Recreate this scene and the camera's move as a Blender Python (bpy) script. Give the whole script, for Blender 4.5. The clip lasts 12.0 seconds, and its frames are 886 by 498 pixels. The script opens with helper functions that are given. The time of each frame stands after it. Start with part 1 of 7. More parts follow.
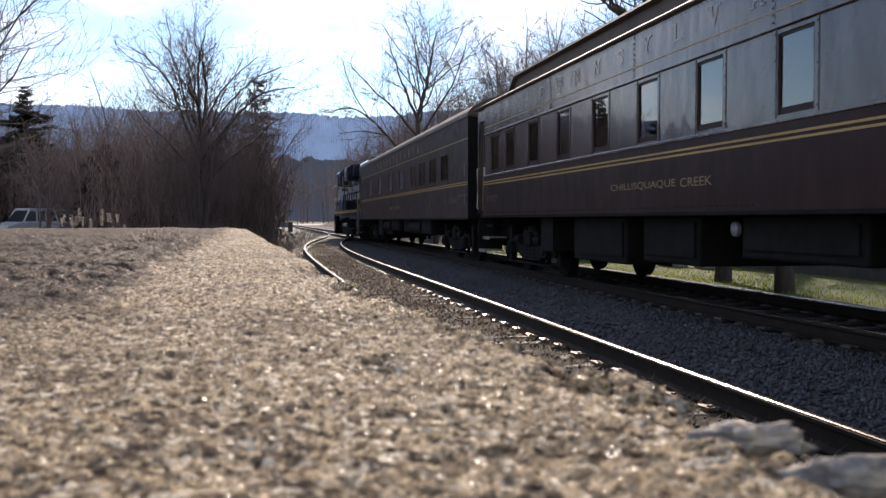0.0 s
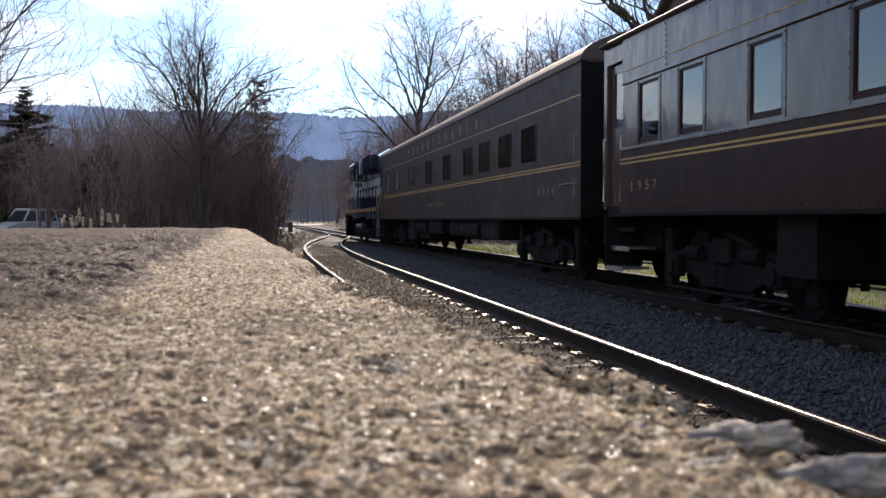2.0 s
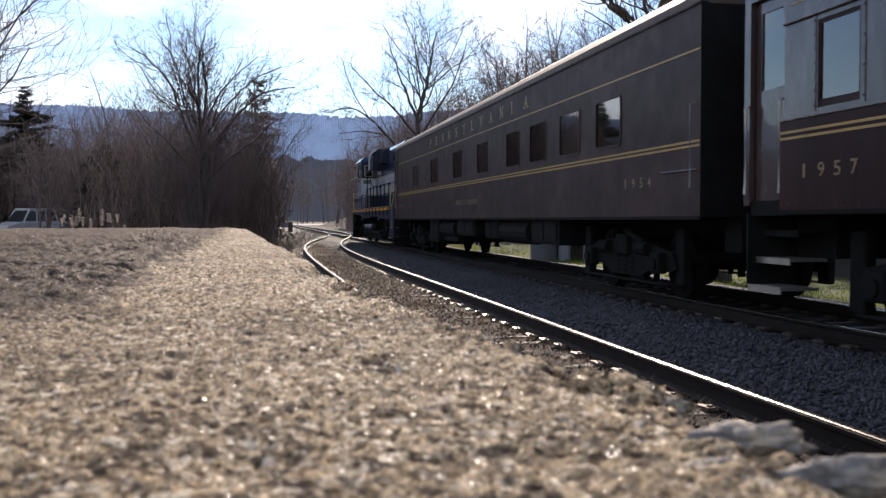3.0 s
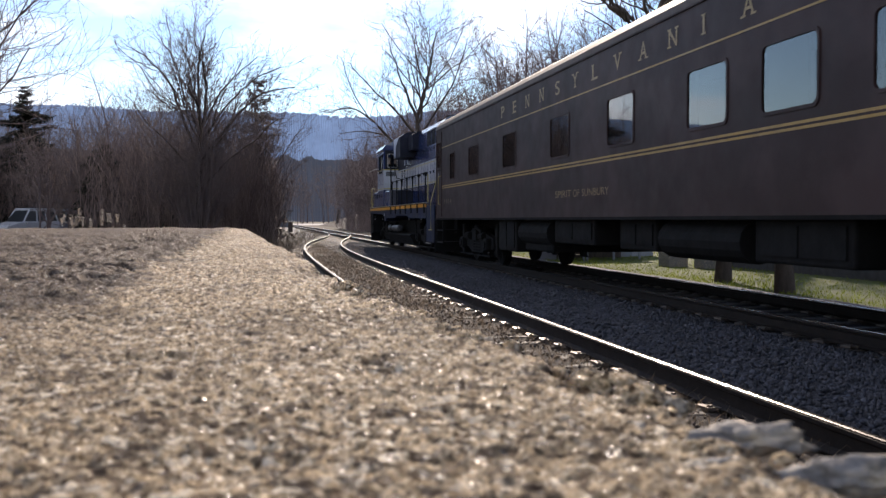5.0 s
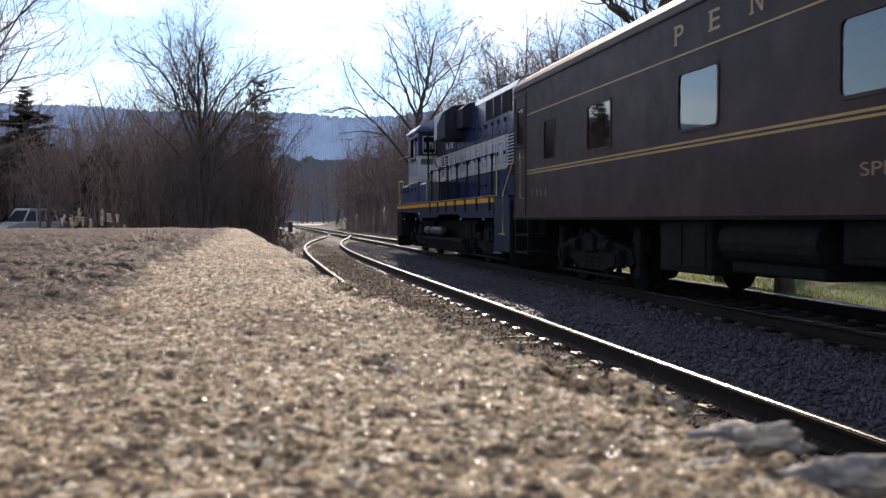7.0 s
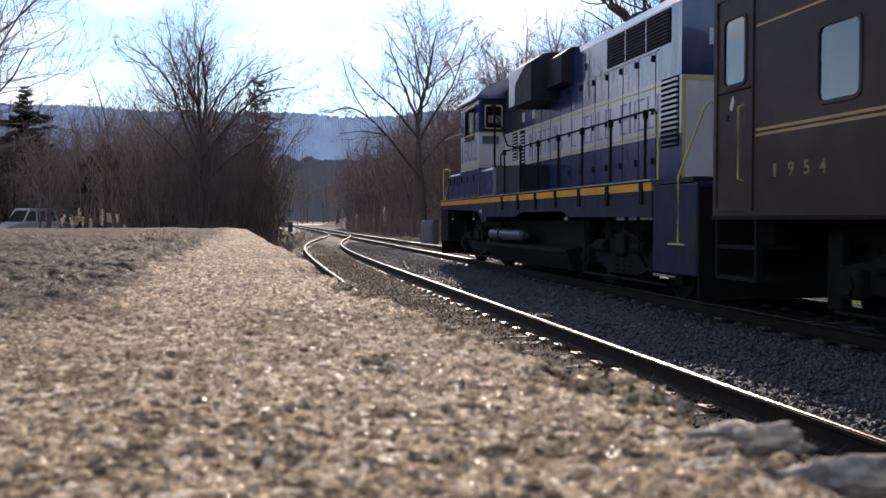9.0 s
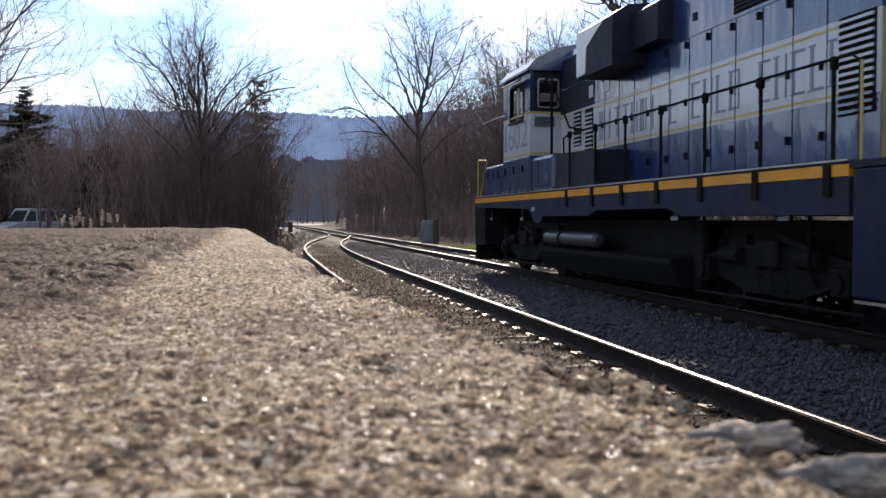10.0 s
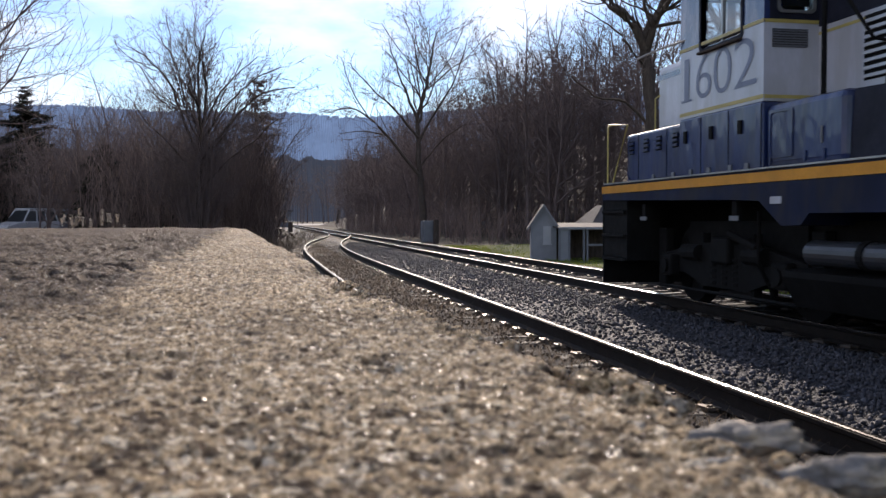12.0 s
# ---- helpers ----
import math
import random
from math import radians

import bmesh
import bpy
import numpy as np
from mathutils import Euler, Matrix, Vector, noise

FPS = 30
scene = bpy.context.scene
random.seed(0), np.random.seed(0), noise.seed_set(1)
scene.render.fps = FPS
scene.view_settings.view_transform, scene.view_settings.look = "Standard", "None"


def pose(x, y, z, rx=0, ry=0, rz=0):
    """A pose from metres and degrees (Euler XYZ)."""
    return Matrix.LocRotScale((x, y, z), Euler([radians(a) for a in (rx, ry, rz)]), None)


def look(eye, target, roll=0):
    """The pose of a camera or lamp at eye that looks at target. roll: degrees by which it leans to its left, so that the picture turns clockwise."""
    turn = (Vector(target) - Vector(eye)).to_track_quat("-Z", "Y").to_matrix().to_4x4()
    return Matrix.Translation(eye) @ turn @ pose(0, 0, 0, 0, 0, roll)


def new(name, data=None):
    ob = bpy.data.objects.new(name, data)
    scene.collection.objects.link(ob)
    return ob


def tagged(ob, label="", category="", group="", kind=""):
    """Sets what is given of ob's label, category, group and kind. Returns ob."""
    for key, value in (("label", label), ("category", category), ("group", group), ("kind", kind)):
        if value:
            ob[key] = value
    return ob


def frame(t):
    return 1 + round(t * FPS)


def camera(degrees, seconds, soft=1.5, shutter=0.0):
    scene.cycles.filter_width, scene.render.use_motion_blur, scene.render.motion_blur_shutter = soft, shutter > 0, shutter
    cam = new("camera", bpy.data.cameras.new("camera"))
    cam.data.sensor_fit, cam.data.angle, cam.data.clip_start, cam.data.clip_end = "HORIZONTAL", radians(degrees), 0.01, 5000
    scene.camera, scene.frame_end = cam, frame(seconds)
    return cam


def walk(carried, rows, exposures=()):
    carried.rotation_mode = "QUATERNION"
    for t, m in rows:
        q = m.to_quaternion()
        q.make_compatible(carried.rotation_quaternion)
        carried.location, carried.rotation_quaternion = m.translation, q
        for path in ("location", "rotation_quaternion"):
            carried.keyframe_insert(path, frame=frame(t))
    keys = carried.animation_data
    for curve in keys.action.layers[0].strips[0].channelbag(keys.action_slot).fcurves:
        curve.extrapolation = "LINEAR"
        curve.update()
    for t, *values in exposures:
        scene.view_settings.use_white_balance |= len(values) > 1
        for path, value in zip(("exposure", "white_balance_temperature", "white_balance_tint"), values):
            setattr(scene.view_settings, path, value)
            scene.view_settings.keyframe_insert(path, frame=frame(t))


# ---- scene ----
cam = camera(49.4, 12.0, soft=1.4, shutter=0.2)
EYE = pose(0, 0, 1.06, 88.252, 0, -10.93)
walk(cam, [(0.0, EYE), (12.0, EYE)], exposures=[(0.0, 0.16, 6500, 18), (10.4, 0.1, 6500, 18), (11.3, -0.09, 6380, 18), (12.0, -0.13, 6350, 18)])
cam.data.dof.use_dof, cam.data.dof.focus_distance, cam.data.dof.aperture_fstop = True, 22.0, 8.0

# ---------------------------------------------------------------- world and sun
SUN_AZ, SUN_EL = 12.0, 25.0     # degrees to the right of the track's direction, and above the horizon


def world_and_sun():
    w = bpy.data.worlds.new("sky")
    scene.world = w
    w.use_nodes = True
    nt = w.node_tree
    nt.nodes.clear()
    add, tie = nt.nodes.new, nt.links.new
    sky = add("ShaderNodeTexSky")
    sky.sky_type, sky.sun_disc = "NISHITA", False
    sky.sun_elevation, sky.sun_rotation = radians(SUN_EL), radians(SUN_AZ)
    sky.air_density, sky.dust_density, sky.ozone_density = 1.0, 0.0, 2.0
    co = add("ShaderNodeTexCoord")
    stretch = add("ShaderNodeMapping")
    stretch.inputs["Scale"].default_value = (1.0, 1.0, 2.6)
    n = add("ShaderNodeTexNoise")
    n.inputs["Scale"].default_value, n.inputs["Detail"].default_value, n.inputs["Roughness"].default_value = 2.3, 8, 0.55
    ramp = add("ShaderNodeValToRGB")
    ramp.color_ramp.elements[0].position, ramp.color_ramp.elements[1].position = 0.49, 0.64
    mix = add("ShaderNodeMix")
    mix.data_type = "RGBA"
    mix.inputs["B"].default_value = (8.6, 8.5, 8.5, 1)
    bg, out = add("ShaderNodeBackground"), add("ShaderNodeOutputWorld")
    bg.inputs["Strength"].default_value = 0.168
    tie(co.outputs["Generated"], stretch.inputs["Vector"])
    tie(stretch.outputs["Vector"], n.inputs["Vector"])
    tie(n.outputs["Fac"], ramp.inputs["Fac"])
    tie(ramp.outputs["Color"], mix.inputs["Factor"])
    tie(sky.outputs["Color"], mix.inputs["A"])
    tie(mix.outputs["Result"], bg.inputs["Color"])
    tie(bg.outputs["Background"], out.inputs["Surface"])
    lamp = bpy.data.lights.new("sun", "SUN")
    lamp.energy, lamp.angle, lamp.color = 5.4, radians(0.55), (1.0, 0.87, 0.69)
    a, e = radians(SUN_AZ), radians(SUN_EL)
    ob = new("sun", lamp)
    ob.matrix_world = look((60 * math.sin(a) * math.cos(e), 60 * math.cos(a) * math.cos(e), 60 * math.sin(e)), (0, 0, 0))


world_and_sun()


# ---------------------------------------------------------------- materials
def mat(name, base, rough=0.6, metal=0.0, vary=0.25, scale=3.0, fine=40.0, bump=0.2, dist=0.01, second=None, amount=0.5,
        stain=1.2, coat=0.0, coat_ior=1.5, per=0.0, spec=0.5, stretch=(1, 1, 1), warp=0.0):
    """A surface with colour varied at two scales, an optional second colour in patches, and fine relief."""
    m = bpy.data.materials.new(name)
    m.use_nodes = True
    nt = m.node_tree
    add, tie = nt.nodes.new, nt.links.new
    p = nt.nodes["Principled BSDF"]
    p.inputs["Metallic"].default_value, p.inputs["Specular IOR Level"].default_value = metal, spec
    p.inputs["Coat Weight"].default_value, p.inputs["Coat Roughness"].default_value, p.inputs["Coat IOR"].default_value = coat, 0.06, coat_ior
    co, mp = add("ShaderNodeTexCoord"), add("ShaderNodeMapping")
    mp.inputs["Scale"].default_value = stretch
    tie(co.outputs["Object"], mp.inputs["Vector"])

    def noise_at(s, detail=5.0):
        n = add("ShaderNodeTexNoise")
        n.inputs["Scale"].default_value, n.inputs["Detail"].default_value = s, detail
        tie(mp.outputs["Vector"], n.inputs["Vector"])
        return n.outputs["Fac"]

    def blend(f, a, b):
        x = add("ShaderNodeMix")
        x.data_type = "RGBA"
        for key, v in (("Factor", f), ("A", a), ("B", b)):
            if isinstance(v, (int, float)):
                x.inputs[key].default_value = v
            elif isinstance(v, tuple):
                x.inputs[key].default_value = (*v[:3], 1)
            else:
                tie(v, x.inputs[key])
        return x.outputs["Result"]

    def ramp(f, lo, hi):
        r = add("ShaderNodeMapRange")
        r.inputs["From Min"].default_value, r.inputs["From Max"].default_value = lo, hi
        tie(f, r.inputs["Value"])
        return r.outputs["Result"]

    big, small = noise_at(scale), noise_at(fine)
    dark = tuple(c * (1 - vary) for c in base)
    light = tuple(min(1, c * (1 + vary)) for c in base)
    colour = blend(ramp(big, 0.3, 0.7), dark, light)
    colour = blend(ramp(small, 0.35, 0.65), colour, blend(0.5, colour, dark))
    if second:
        f = add("ShaderNodeMath")
        f.operation = "MULTIPLY"
        f.inputs[1].default_value = amount
        tie(ramp(noise_at(stain, 8), 0.48, 0.62), f.inputs[0])
        colour = blend(f.outputs["Value"], colour, second)
    if per:
        g = add("ShaderNodeNewGeometry")
        hsv = add("ShaderNodeHueSaturation")
        r = add("ShaderNodeMapRange")
        r.inputs["To Min"].default_value, r.inputs["To Max"].default_value = 1 - per, 1 + per
        tie(g.outputs["Random Per Island"], r.inputs["Value"])
        tie(r.outputs["Result"], hsv.inputs["Value"])
        tie(colour, hsv.inputs["Color"])
        colour = hsv.outputs["Color"]
    tie(colour, p.inputs["Base Color"])
    r = add("ShaderNodeMapRange")
    r.inputs["To Min"].default_value, r.inputs["To Max"].default_value = max(0.02, rough - 0.12 * min(1, rough * 2)), min(1, rough + 0.12 * min(1, rough * 2))
    tie(noise_at(scale * 3), r.inputs["Value"])
    tie(r.outputs["Result"], p.inputs["Roughness"])
    if bump:
        b = add("ShaderNodeBump")
        b.inputs["Strength"].default_value, b.inputs["Distance"].default_value = bump, dist
        tie(small, b.inputs["Height"])
        tie(b.outputs["Normal"], p.inputs["Normal"])
        if warp:           # sheet metal that is not quite flat
            w = add("ShaderNodeBump")
            w.inputs["Strength"].default_value, w.inputs["Distance"].default_value = 1.0, warp
            tie(noise_at(2.4, 2.0), w.inputs["Height"])
            tie(w.outputs["Normal"], b.inputs["Normal"])
            tie(w.outputs["Normal"], p.inputs["Coat Normal"])
    return m


def glass(name, tint=(0.55, 0.6, 0.6), ior=1.6):
    m = bpy.data.materials.new(name)
    m.use_nodes = True
    p = m.node_tree.nodes["Principled BSDF"]
    p.inputs["Base Color"].default_value = (*tint, 1)
    p.inputs["Roughness"].default_value, p.inputs["Transmission Weight"].default_value, p.inputs["IOR"].default_value = 0.015, 1.0, ior
    return m


def aggregate(name):
    """Old exposed-aggregate concrete: grains of many browns at three sizes, sandy paste, darker weathered areas."""
    m = bpy.data.materials.new(name)
    m.use_nodes = True
    nt = m.node_tree
    add, tie = nt.nodes.new, nt.links.new
    p = nt.nodes["Principled BSDF"]
    co = add("ShaderNodeTexCoord").outputs["Object"]

    def cells(s, stops):
        v, r = add("ShaderNodeTexVoronoi"), add("ShaderNodeValToRGB")
        v.inputs["Scale"].default_value = s
        tie(co, v.inputs["Vector"])
        sep = add("ShaderNodeSeparateColor")
        tie(v.outputs["Color"], sep.inputs["Color"])
        r.color_ramp.interpolation = "LINEAR"
        while len(r.color_ramp.elements) < len(stops):
            r.color_ramp.elements.new(0.5)
        for e, (pos, c) in zip(r.color_ramp.elements, stops):
            e.position, e.color = pos, (*c, 1)
        tie(sep.outputs["Red"], r.inputs["Fac"])
        return r.outputs["Color"], v.outputs["Distance"], sep.outputs["Green"]

    def grain(s, detail, lo, hi):
        n, r = add("ShaderNodeTexNoise"), add("ShaderNodeMapRange")
        n.inputs["Scale"].default_value, n.inputs["Detail"].default_value = s, detail
        r.inputs["From Min"].default_value, r.inputs["From Max"].default_value = lo, hi
        tie(co, n.inputs["Vector"])
        tie(n.outputs["Fac"], r.inputs["Value"])
        return r.outputs["Result"]

    def blend(f, a, b):
        x = add("ShaderNodeMix")
        x.data_type = "RGBA"
        for key, v in (("Factor", f), ("A", a), ("B", b)):
            if isinstance(v, float):
                x.inputs[key].default_value = v
            elif isinstance(v, tuple):
                x.inputs[key].default_value = (*v, 1)
            else:
                tie(v, x.inputs[key])
        return x.outputs["Result"]

    browns = [(0.0, (0.06, 0.045, 0.035)), (0.15, (0.22, 0.16, 0.1)), (0.4, (0.54, 0.4, 0.25)), (0.8, (0.84, 0.68, 0.46)), (1.0, (0.95, 0.88, 0.74))]
    c1, d1, g1 = cells(210.0, browns)
    c2, d2, g2 = cells(105.0, browns)
    c3, d3, g3 = cells(420.0, browns)
    colour = blend(grain(140, 3, 0.45, 0.55), c1, c3)
    colour = blend(grain(60, 3, 0.52, 0.6), colour, c2)
    colour = blend(0.25, colour, (0.86, 0.62, 0.34))
    colour = blend(grain(130, 4, 0.56, 0.62), colour, (0.05, 0.027, 0.016))
    colour = blend(grain(52, 5, 0.52, 0.57), colour, blend(0.75, colour, (0.065, 0.034, 0.02)))
    colour = blend(grain(24, 6, 0.57, 0.65), colour, (0.075, 0.052, 0.038))
    colour = blend(grain(2.4, 9, 0.54, 0.62), colour, blend(0.35, colour, (0.06, 0.042, 0.03)))
    colour = blend(grain(0.9, 6, 0.5, 0.66), colour, blend(0.18, colour, (0.1, 0.085, 0.07)))
    # larger stones and pits, pale and dark
    colour = blend(grain(34, 3, 0.56, 0.62), colour, blend(0.7, colour, (0.06, 0.045, 0.035)))
    colour = blend(grain(41, 2, 0.6, 0.66), colour, (0.9, 0.78, 0.6))
    # the light coping is about 0.7 m wide; behind it lies a darker, tarry surface
    xyz, across = add("ShaderNodeSeparateXYZ"), add("ShaderNodeMath")
    tie(co, xyz.inputs["Vector"])
    across.operation, across.inputs[1].default_value, across.inputs[2].default_value = "MULTIPLY_ADD", -0.008, 0.0
    tie(xyz.outputs["Y"], across.inputs[0])
    minus = add("ShaderNodeMath")
    minus.operation = "MULTIPLY_ADD"
    minus.inputs[1].default_value = -1.0
    tie(xyz.outputs["X"], minus.inputs[0])
    tie(across.outputs["Value"], minus.inputs[2])
    ragged = add("ShaderNodeMath")
    ragged.operation, ragged.inputs[1].default_value = "MULTIPLY_ADD", 0.3
    tie(grain(5, 5, 0.3, 0.7), ragged.inputs[0])
    tie(minus.outputs["Value"], ragged.inputs[2])
    band = add("ShaderNodeMapRange")
    band.inputs["From Min"].default_value, band.inputs["From Max"].default_value = 0.46, 0.62
    tie(ragged.outputs["Value"], band.inputs["Value"])
    begin, both = add("ShaderNodeMapRange"), add("ShaderNodeMath")
    begin.inputs["From Min"].default_value, begin.inputs["From Max"].default_value = 1.4, 2.6
    tie(xyz.outputs["Y"], begin.inputs["Value"])
    both.operation = "MULTIPLY"
    tie(begin.outputs["Result"], both.inputs[0])
    tie(band.outputs["Result"], both.inputs[1])
    colour = blend(both.outputs["Value"], colour, blend(0.82, colour, (0.075, 0.056, 0.047)))
    tie(colour, p.inputs["Base Color"])
    r = add("ShaderNodeMapRange")
    r.inputs["From Min"].default_value, r.inputs["From Max"].default_value = 0.86, 1.0
    r.inputs["To Min"].default_value, r.inputs["To Max"].default_value = 0.8, 0.3
    tie(g1, r.inputs["Value"])
    tie(r.outputs["Result"], p.inputs["Roughness"])
    gl = add("ShaderNodeMapRange")     # only some grains are glassy
    gl.inputs["From Min"].default_value, gl.inputs["From Max"].default_value = 0.82, 1.0
    gl.inputs["To Min"].default_value, gl.inputs["To Max"].default_value = 0.06, 0.6
    tie(g1, gl.inputs["Value"])
    tie(gl.outputs["Result"], p.inputs["Specular IOR Level"])
    bump1, bump2 = add("ShaderNodeBump"), add("ShaderNodeBump")
    bump1.inputs["Strength"].default_value, bump1.inputs["Distance"].default_value, bump1.invert = 1.0, 0.005, True
    bump2.inputs["Strength"].default_value, bump2.inputs["Distance"].default_value = 0.8, 0.003
    tie(d1, bump1.inputs["Height"])
    tie(grain(420, 4, 0.3, 0.7), bump2.inputs["Height"])
    tie(bump1.outputs["Normal"], bump2.inputs["Normal"])
    tie(bump2.outputs["Normal"], p.inputs["Normal"])
    return m


def gravel(name, colour, size):
    """Crushed stone packed close: every stone its own tone, with deep joints."""
    m = bpy.data.materials.new(name)
    m.use_nodes = True
    nt = m.node_tree
    add, tie = nt.nodes.new, nt.links.new
    p = nt.nodes["Principled BSDF"]
    co = add("ShaderNodeTexCoord")
    v, sep, r = add("ShaderNodeTexVoronoi"), add("ShaderNodeSeparateColor"), add("ShaderNodeValToRGB")
    v.inputs["Scale"].default_value = 1 / size
    tie(co.outputs["Object"], v.inputs["Vector"])
    tie(v.outputs["Color"], sep.inputs["Color"])
    for e, k in zip(r.color_ramp.elements, (0.35, 1.7)):
        e.color = (*(c * k for c in colour), 1)
    tie(sep.outputs["Red"], r.inputs["Fac"])
    n, mix, fade = add("ShaderNodeTexNoise"), add("ShaderNodeMix"), add("ShaderNodeMapRange")
    n.inputs["Scale"].default_value, n.inputs["Detail"].default_value = 2.5, 6
    tie(co.outputs["Object"], n.inputs["Vector"])
    fade.inputs["From Min"].default_value, fade.inputs["From Max"].default_value, fade.inputs["To Max"].default_value = 0.45, 0.65, 0.6
    tie(n.outputs["Fac"], fade.inputs["Value"])
    mix.data_type = "RGBA"
    mix.inputs["B"].default_value = (*(c * 0.5 for c in colour), 1)
    tie(fade.outputs["Result"], mix.inputs["Factor"])
    tie(r.outputs["Color"], mix.inputs["A"])
    tie(mix.outputs["Result"], p.inputs["Base Color"])
    p.inputs["Roughness"].default_value, p.inputs["Specular IOR Level"].default_value = 0.75, 0.3
    b = add("ShaderNodeBump")
    b.inputs["Strength"].default_value, b.inputs["Distance"].default_value, b.invert = 1.0, size * 1.2, True
    tie(v.outputs["Distance"], b.inputs["Height"])
    tie(b.outputs["Normal"], p.inputs["Normal"])
    return m


def leafy(name, colour, per):
    """Thin blades that let sunlight through."""
    m = bpy.data.materials.new(name)
    m.use_nodes = True
    nt = m.node_tree
    add, tie = nt.nodes.new, nt.links.new
    p, out = nt.nodes["Principled BSDF"], nt.nodes["Material Output"]
    g, r, h = add("ShaderNodeNewGeometry"), add("ShaderNodeMapRange"), add("ShaderNodeHueSaturation")
    r.inputs["To Min"].default_value, r.inputs["To Max"].default_value = 1 - per, 1 + per
    h.inputs["Color"].default_value = (*colour, 1)
    tie(g.outputs["Random Per Island"], r.inputs["Value"])
    tie(r.outputs["Result"], h.inputs["Value"])
    tie(h.outputs["Color"], p.inputs["Base Color"])
    p.inputs["Roughness"].default_value = 0.5
    tr, mix = add("ShaderNodeBsdfTranslucent"), add("ShaderNodeMixShader")
    mix.inputs["Fac"].default_value = 0.5
    tie(h.outputs["Color"], tr.inputs["Color"])
    tie(p.outputs["BSDF"], mix.inputs[1])
    tie(tr.outputs["BSDF"], mix.inputs[2])
    tie(mix.outputs["Shader"], out.inputs["Surface"])
    return m


CONCRETE = aggregate("weathered_concrete")
CHUNK = mat("broken_concrete", (0.2, 0.19, 0.18), 0.85, vary=0.5, scale=20, fine=140, bump=0.6, dist=0.006, second=(0.42, 0.35, 0.25), amount=0.75, stain=26.0)
BALLAST = mat("ballast_stone", (0.042, 0.045, 0.058), 0.75, vary=0.3, scale=8, fine=90, bump=0.4, per=0.55)
BED = gravel("gravel_bed", (0.04, 0.043, 0.055), 0.03)
DIRT = mat("cinder_dirt", (0.045, 0.036, 0.03), 0.95, vary=0.5, scale=5, fine=50, bump=1.0, dist=0.03, second=(0.08, 0.06, 0.045), amount=0.6, spec=0.2)
# dark ballast, blackened further to hold the shade under the train
DARK_BED = mat("near_black_ballast", (0.017, 0.0155, 0.0155), 0.9, vary=0.5, scale=6, fine=40, bump=1.0, dist=0.04, spec=0.15)
CINDER = mat("cinder_stone", (0.065, 0.053, 0.045), 0.85, vary=0.3, scale=9, fine=60, per=0.6, spec=0.3)
SOIL = mat("ground_soil", (0.05, 0.041, 0.029), 0.95, vary=0.4, scale=0.6, fine=20, bump=0.8, dist=0.05, second=(0.07, 0.058, 0.04), amount=0.7, stain=0.2, spec=0.2)
LITTER = mat("leaf_litter", (0.04, 0.03, 0.024), 0.95, vary=0.4, scale=0.8, fine=14, bump=1.0, dist=0.08, spec=0.2)
TURF = mat("turf_soil", (0.06, 0.08, 0.012), 0.95, vary=0.35, scale=1.5, fine=40, bump=0.8, dist=0.03)
GRASS = leafy("lawn_grass", (0.145, 0.185, 0.009), 0.4)
RAIL = mat("rusty_rail", (0.015, 0.0115, 0.01), 0.8, metal=0.1, vary=0.3, scale=4, fine=60, spec=0.25)
SHINE = mat("polished_rail_head", (0.6, 0.59, 0.58), 0.22, metal=1.0, vary=0.15, scale=3, fine=50, bump=0.05)
DULLRAIL = mat("worn_rail_head", (0.16, 0.145, 0.13), 0.27, metal=1.0, vary=0.15, scale=3, fine=50, bump=0.05)
TIE = mat("creosote_wood", (0.055, 0.045, 0.038), 0.75, vary=0.45, scale=5, fine=60, bump=0.8, dist=0.012, stretch=(0.25, 2, 2))
PLATE = mat("tie_plate_steel", (0.17, 0.145, 0.13), 0.5, metal=0.9, vary=0.3, scale=8, fine=60)
PALEYELLOW = mat("pale_yellow_paint", (0.4, 0.33, 0.1), 0.4, vary=0.15, bump=0.03)
RESERVOIR = mat("dark_grey_tank_paint", (0.03, 0.032, 0.039), 0.4, vary=0.2)
TUSCAN = mat("tuscan_red_paint", (0.027, 0.0135, 0.013), 0.55, vary=0.22, scale=1.1, fine=30, bump=0.03, coat=0.02, spec=0.2, second=(0.05, 0.03, 0.03), amount=0.6, warp=0.003)
# pale patches are painted in for mottled sky reflections on the coach side
TUSCAN_OLD = mat("mottled_tuscan_paint", (0.036, 0.017, 0.0165), 0.24, vary=0.25, scale=2.0, fine=22, bump=0.05, coat=0.42, coat_ior=1.55, second=(0.075, 0.058, 0.063), amount=0.65, stain=2.8, stretch=(1, 1.2, 0.6), warp=0.012, spec=0.3)
TUSCAN_LOW = mat("dull_tuscan_paint", (0.02, 0.0075, 0.008), 0.45, vary=0.3, scale=1.3, fine=22, bump=0.05, coat=0.02, spec=0.1, second=(0.045, 0.02, 0.02), amount=0.3, stain=2.4, stretch=(1, 1.2, 0.5), warp=0.006)
ROOFING = mat("dusty_roof_paint", (0.08, 0.062, 0.052), 0.66, vary=0.25, scale=2, fine=30, bump=0.2, spec=0.3)
BLACK = mat("black_running_gear", (0.008, 0.008, 0.0085), 0.8, vary=0.4, scale=3, fine=30, bump=0.3, spec=0.12)
STEEL = mat("worn_steel", (0.4, 0.39, 0.37), 0.4, metal=0.9, vary=0.2)
GOLD = mat("gold_stripe_paint", (0.31, 0.195, 0.045), 0.45, vary=0.2, bump=0.02)
DIMGOLD = mat("faded_gold_paint", (0.26, 0.175, 0.06), 0.45, vary=0.3, scale=9, bump=0.02)
WORNGOLD = mat("worn_gold_paint", (0.2, 0.135, 0.055), 0.45, vary=0.45, scale=12, bump=0.02)
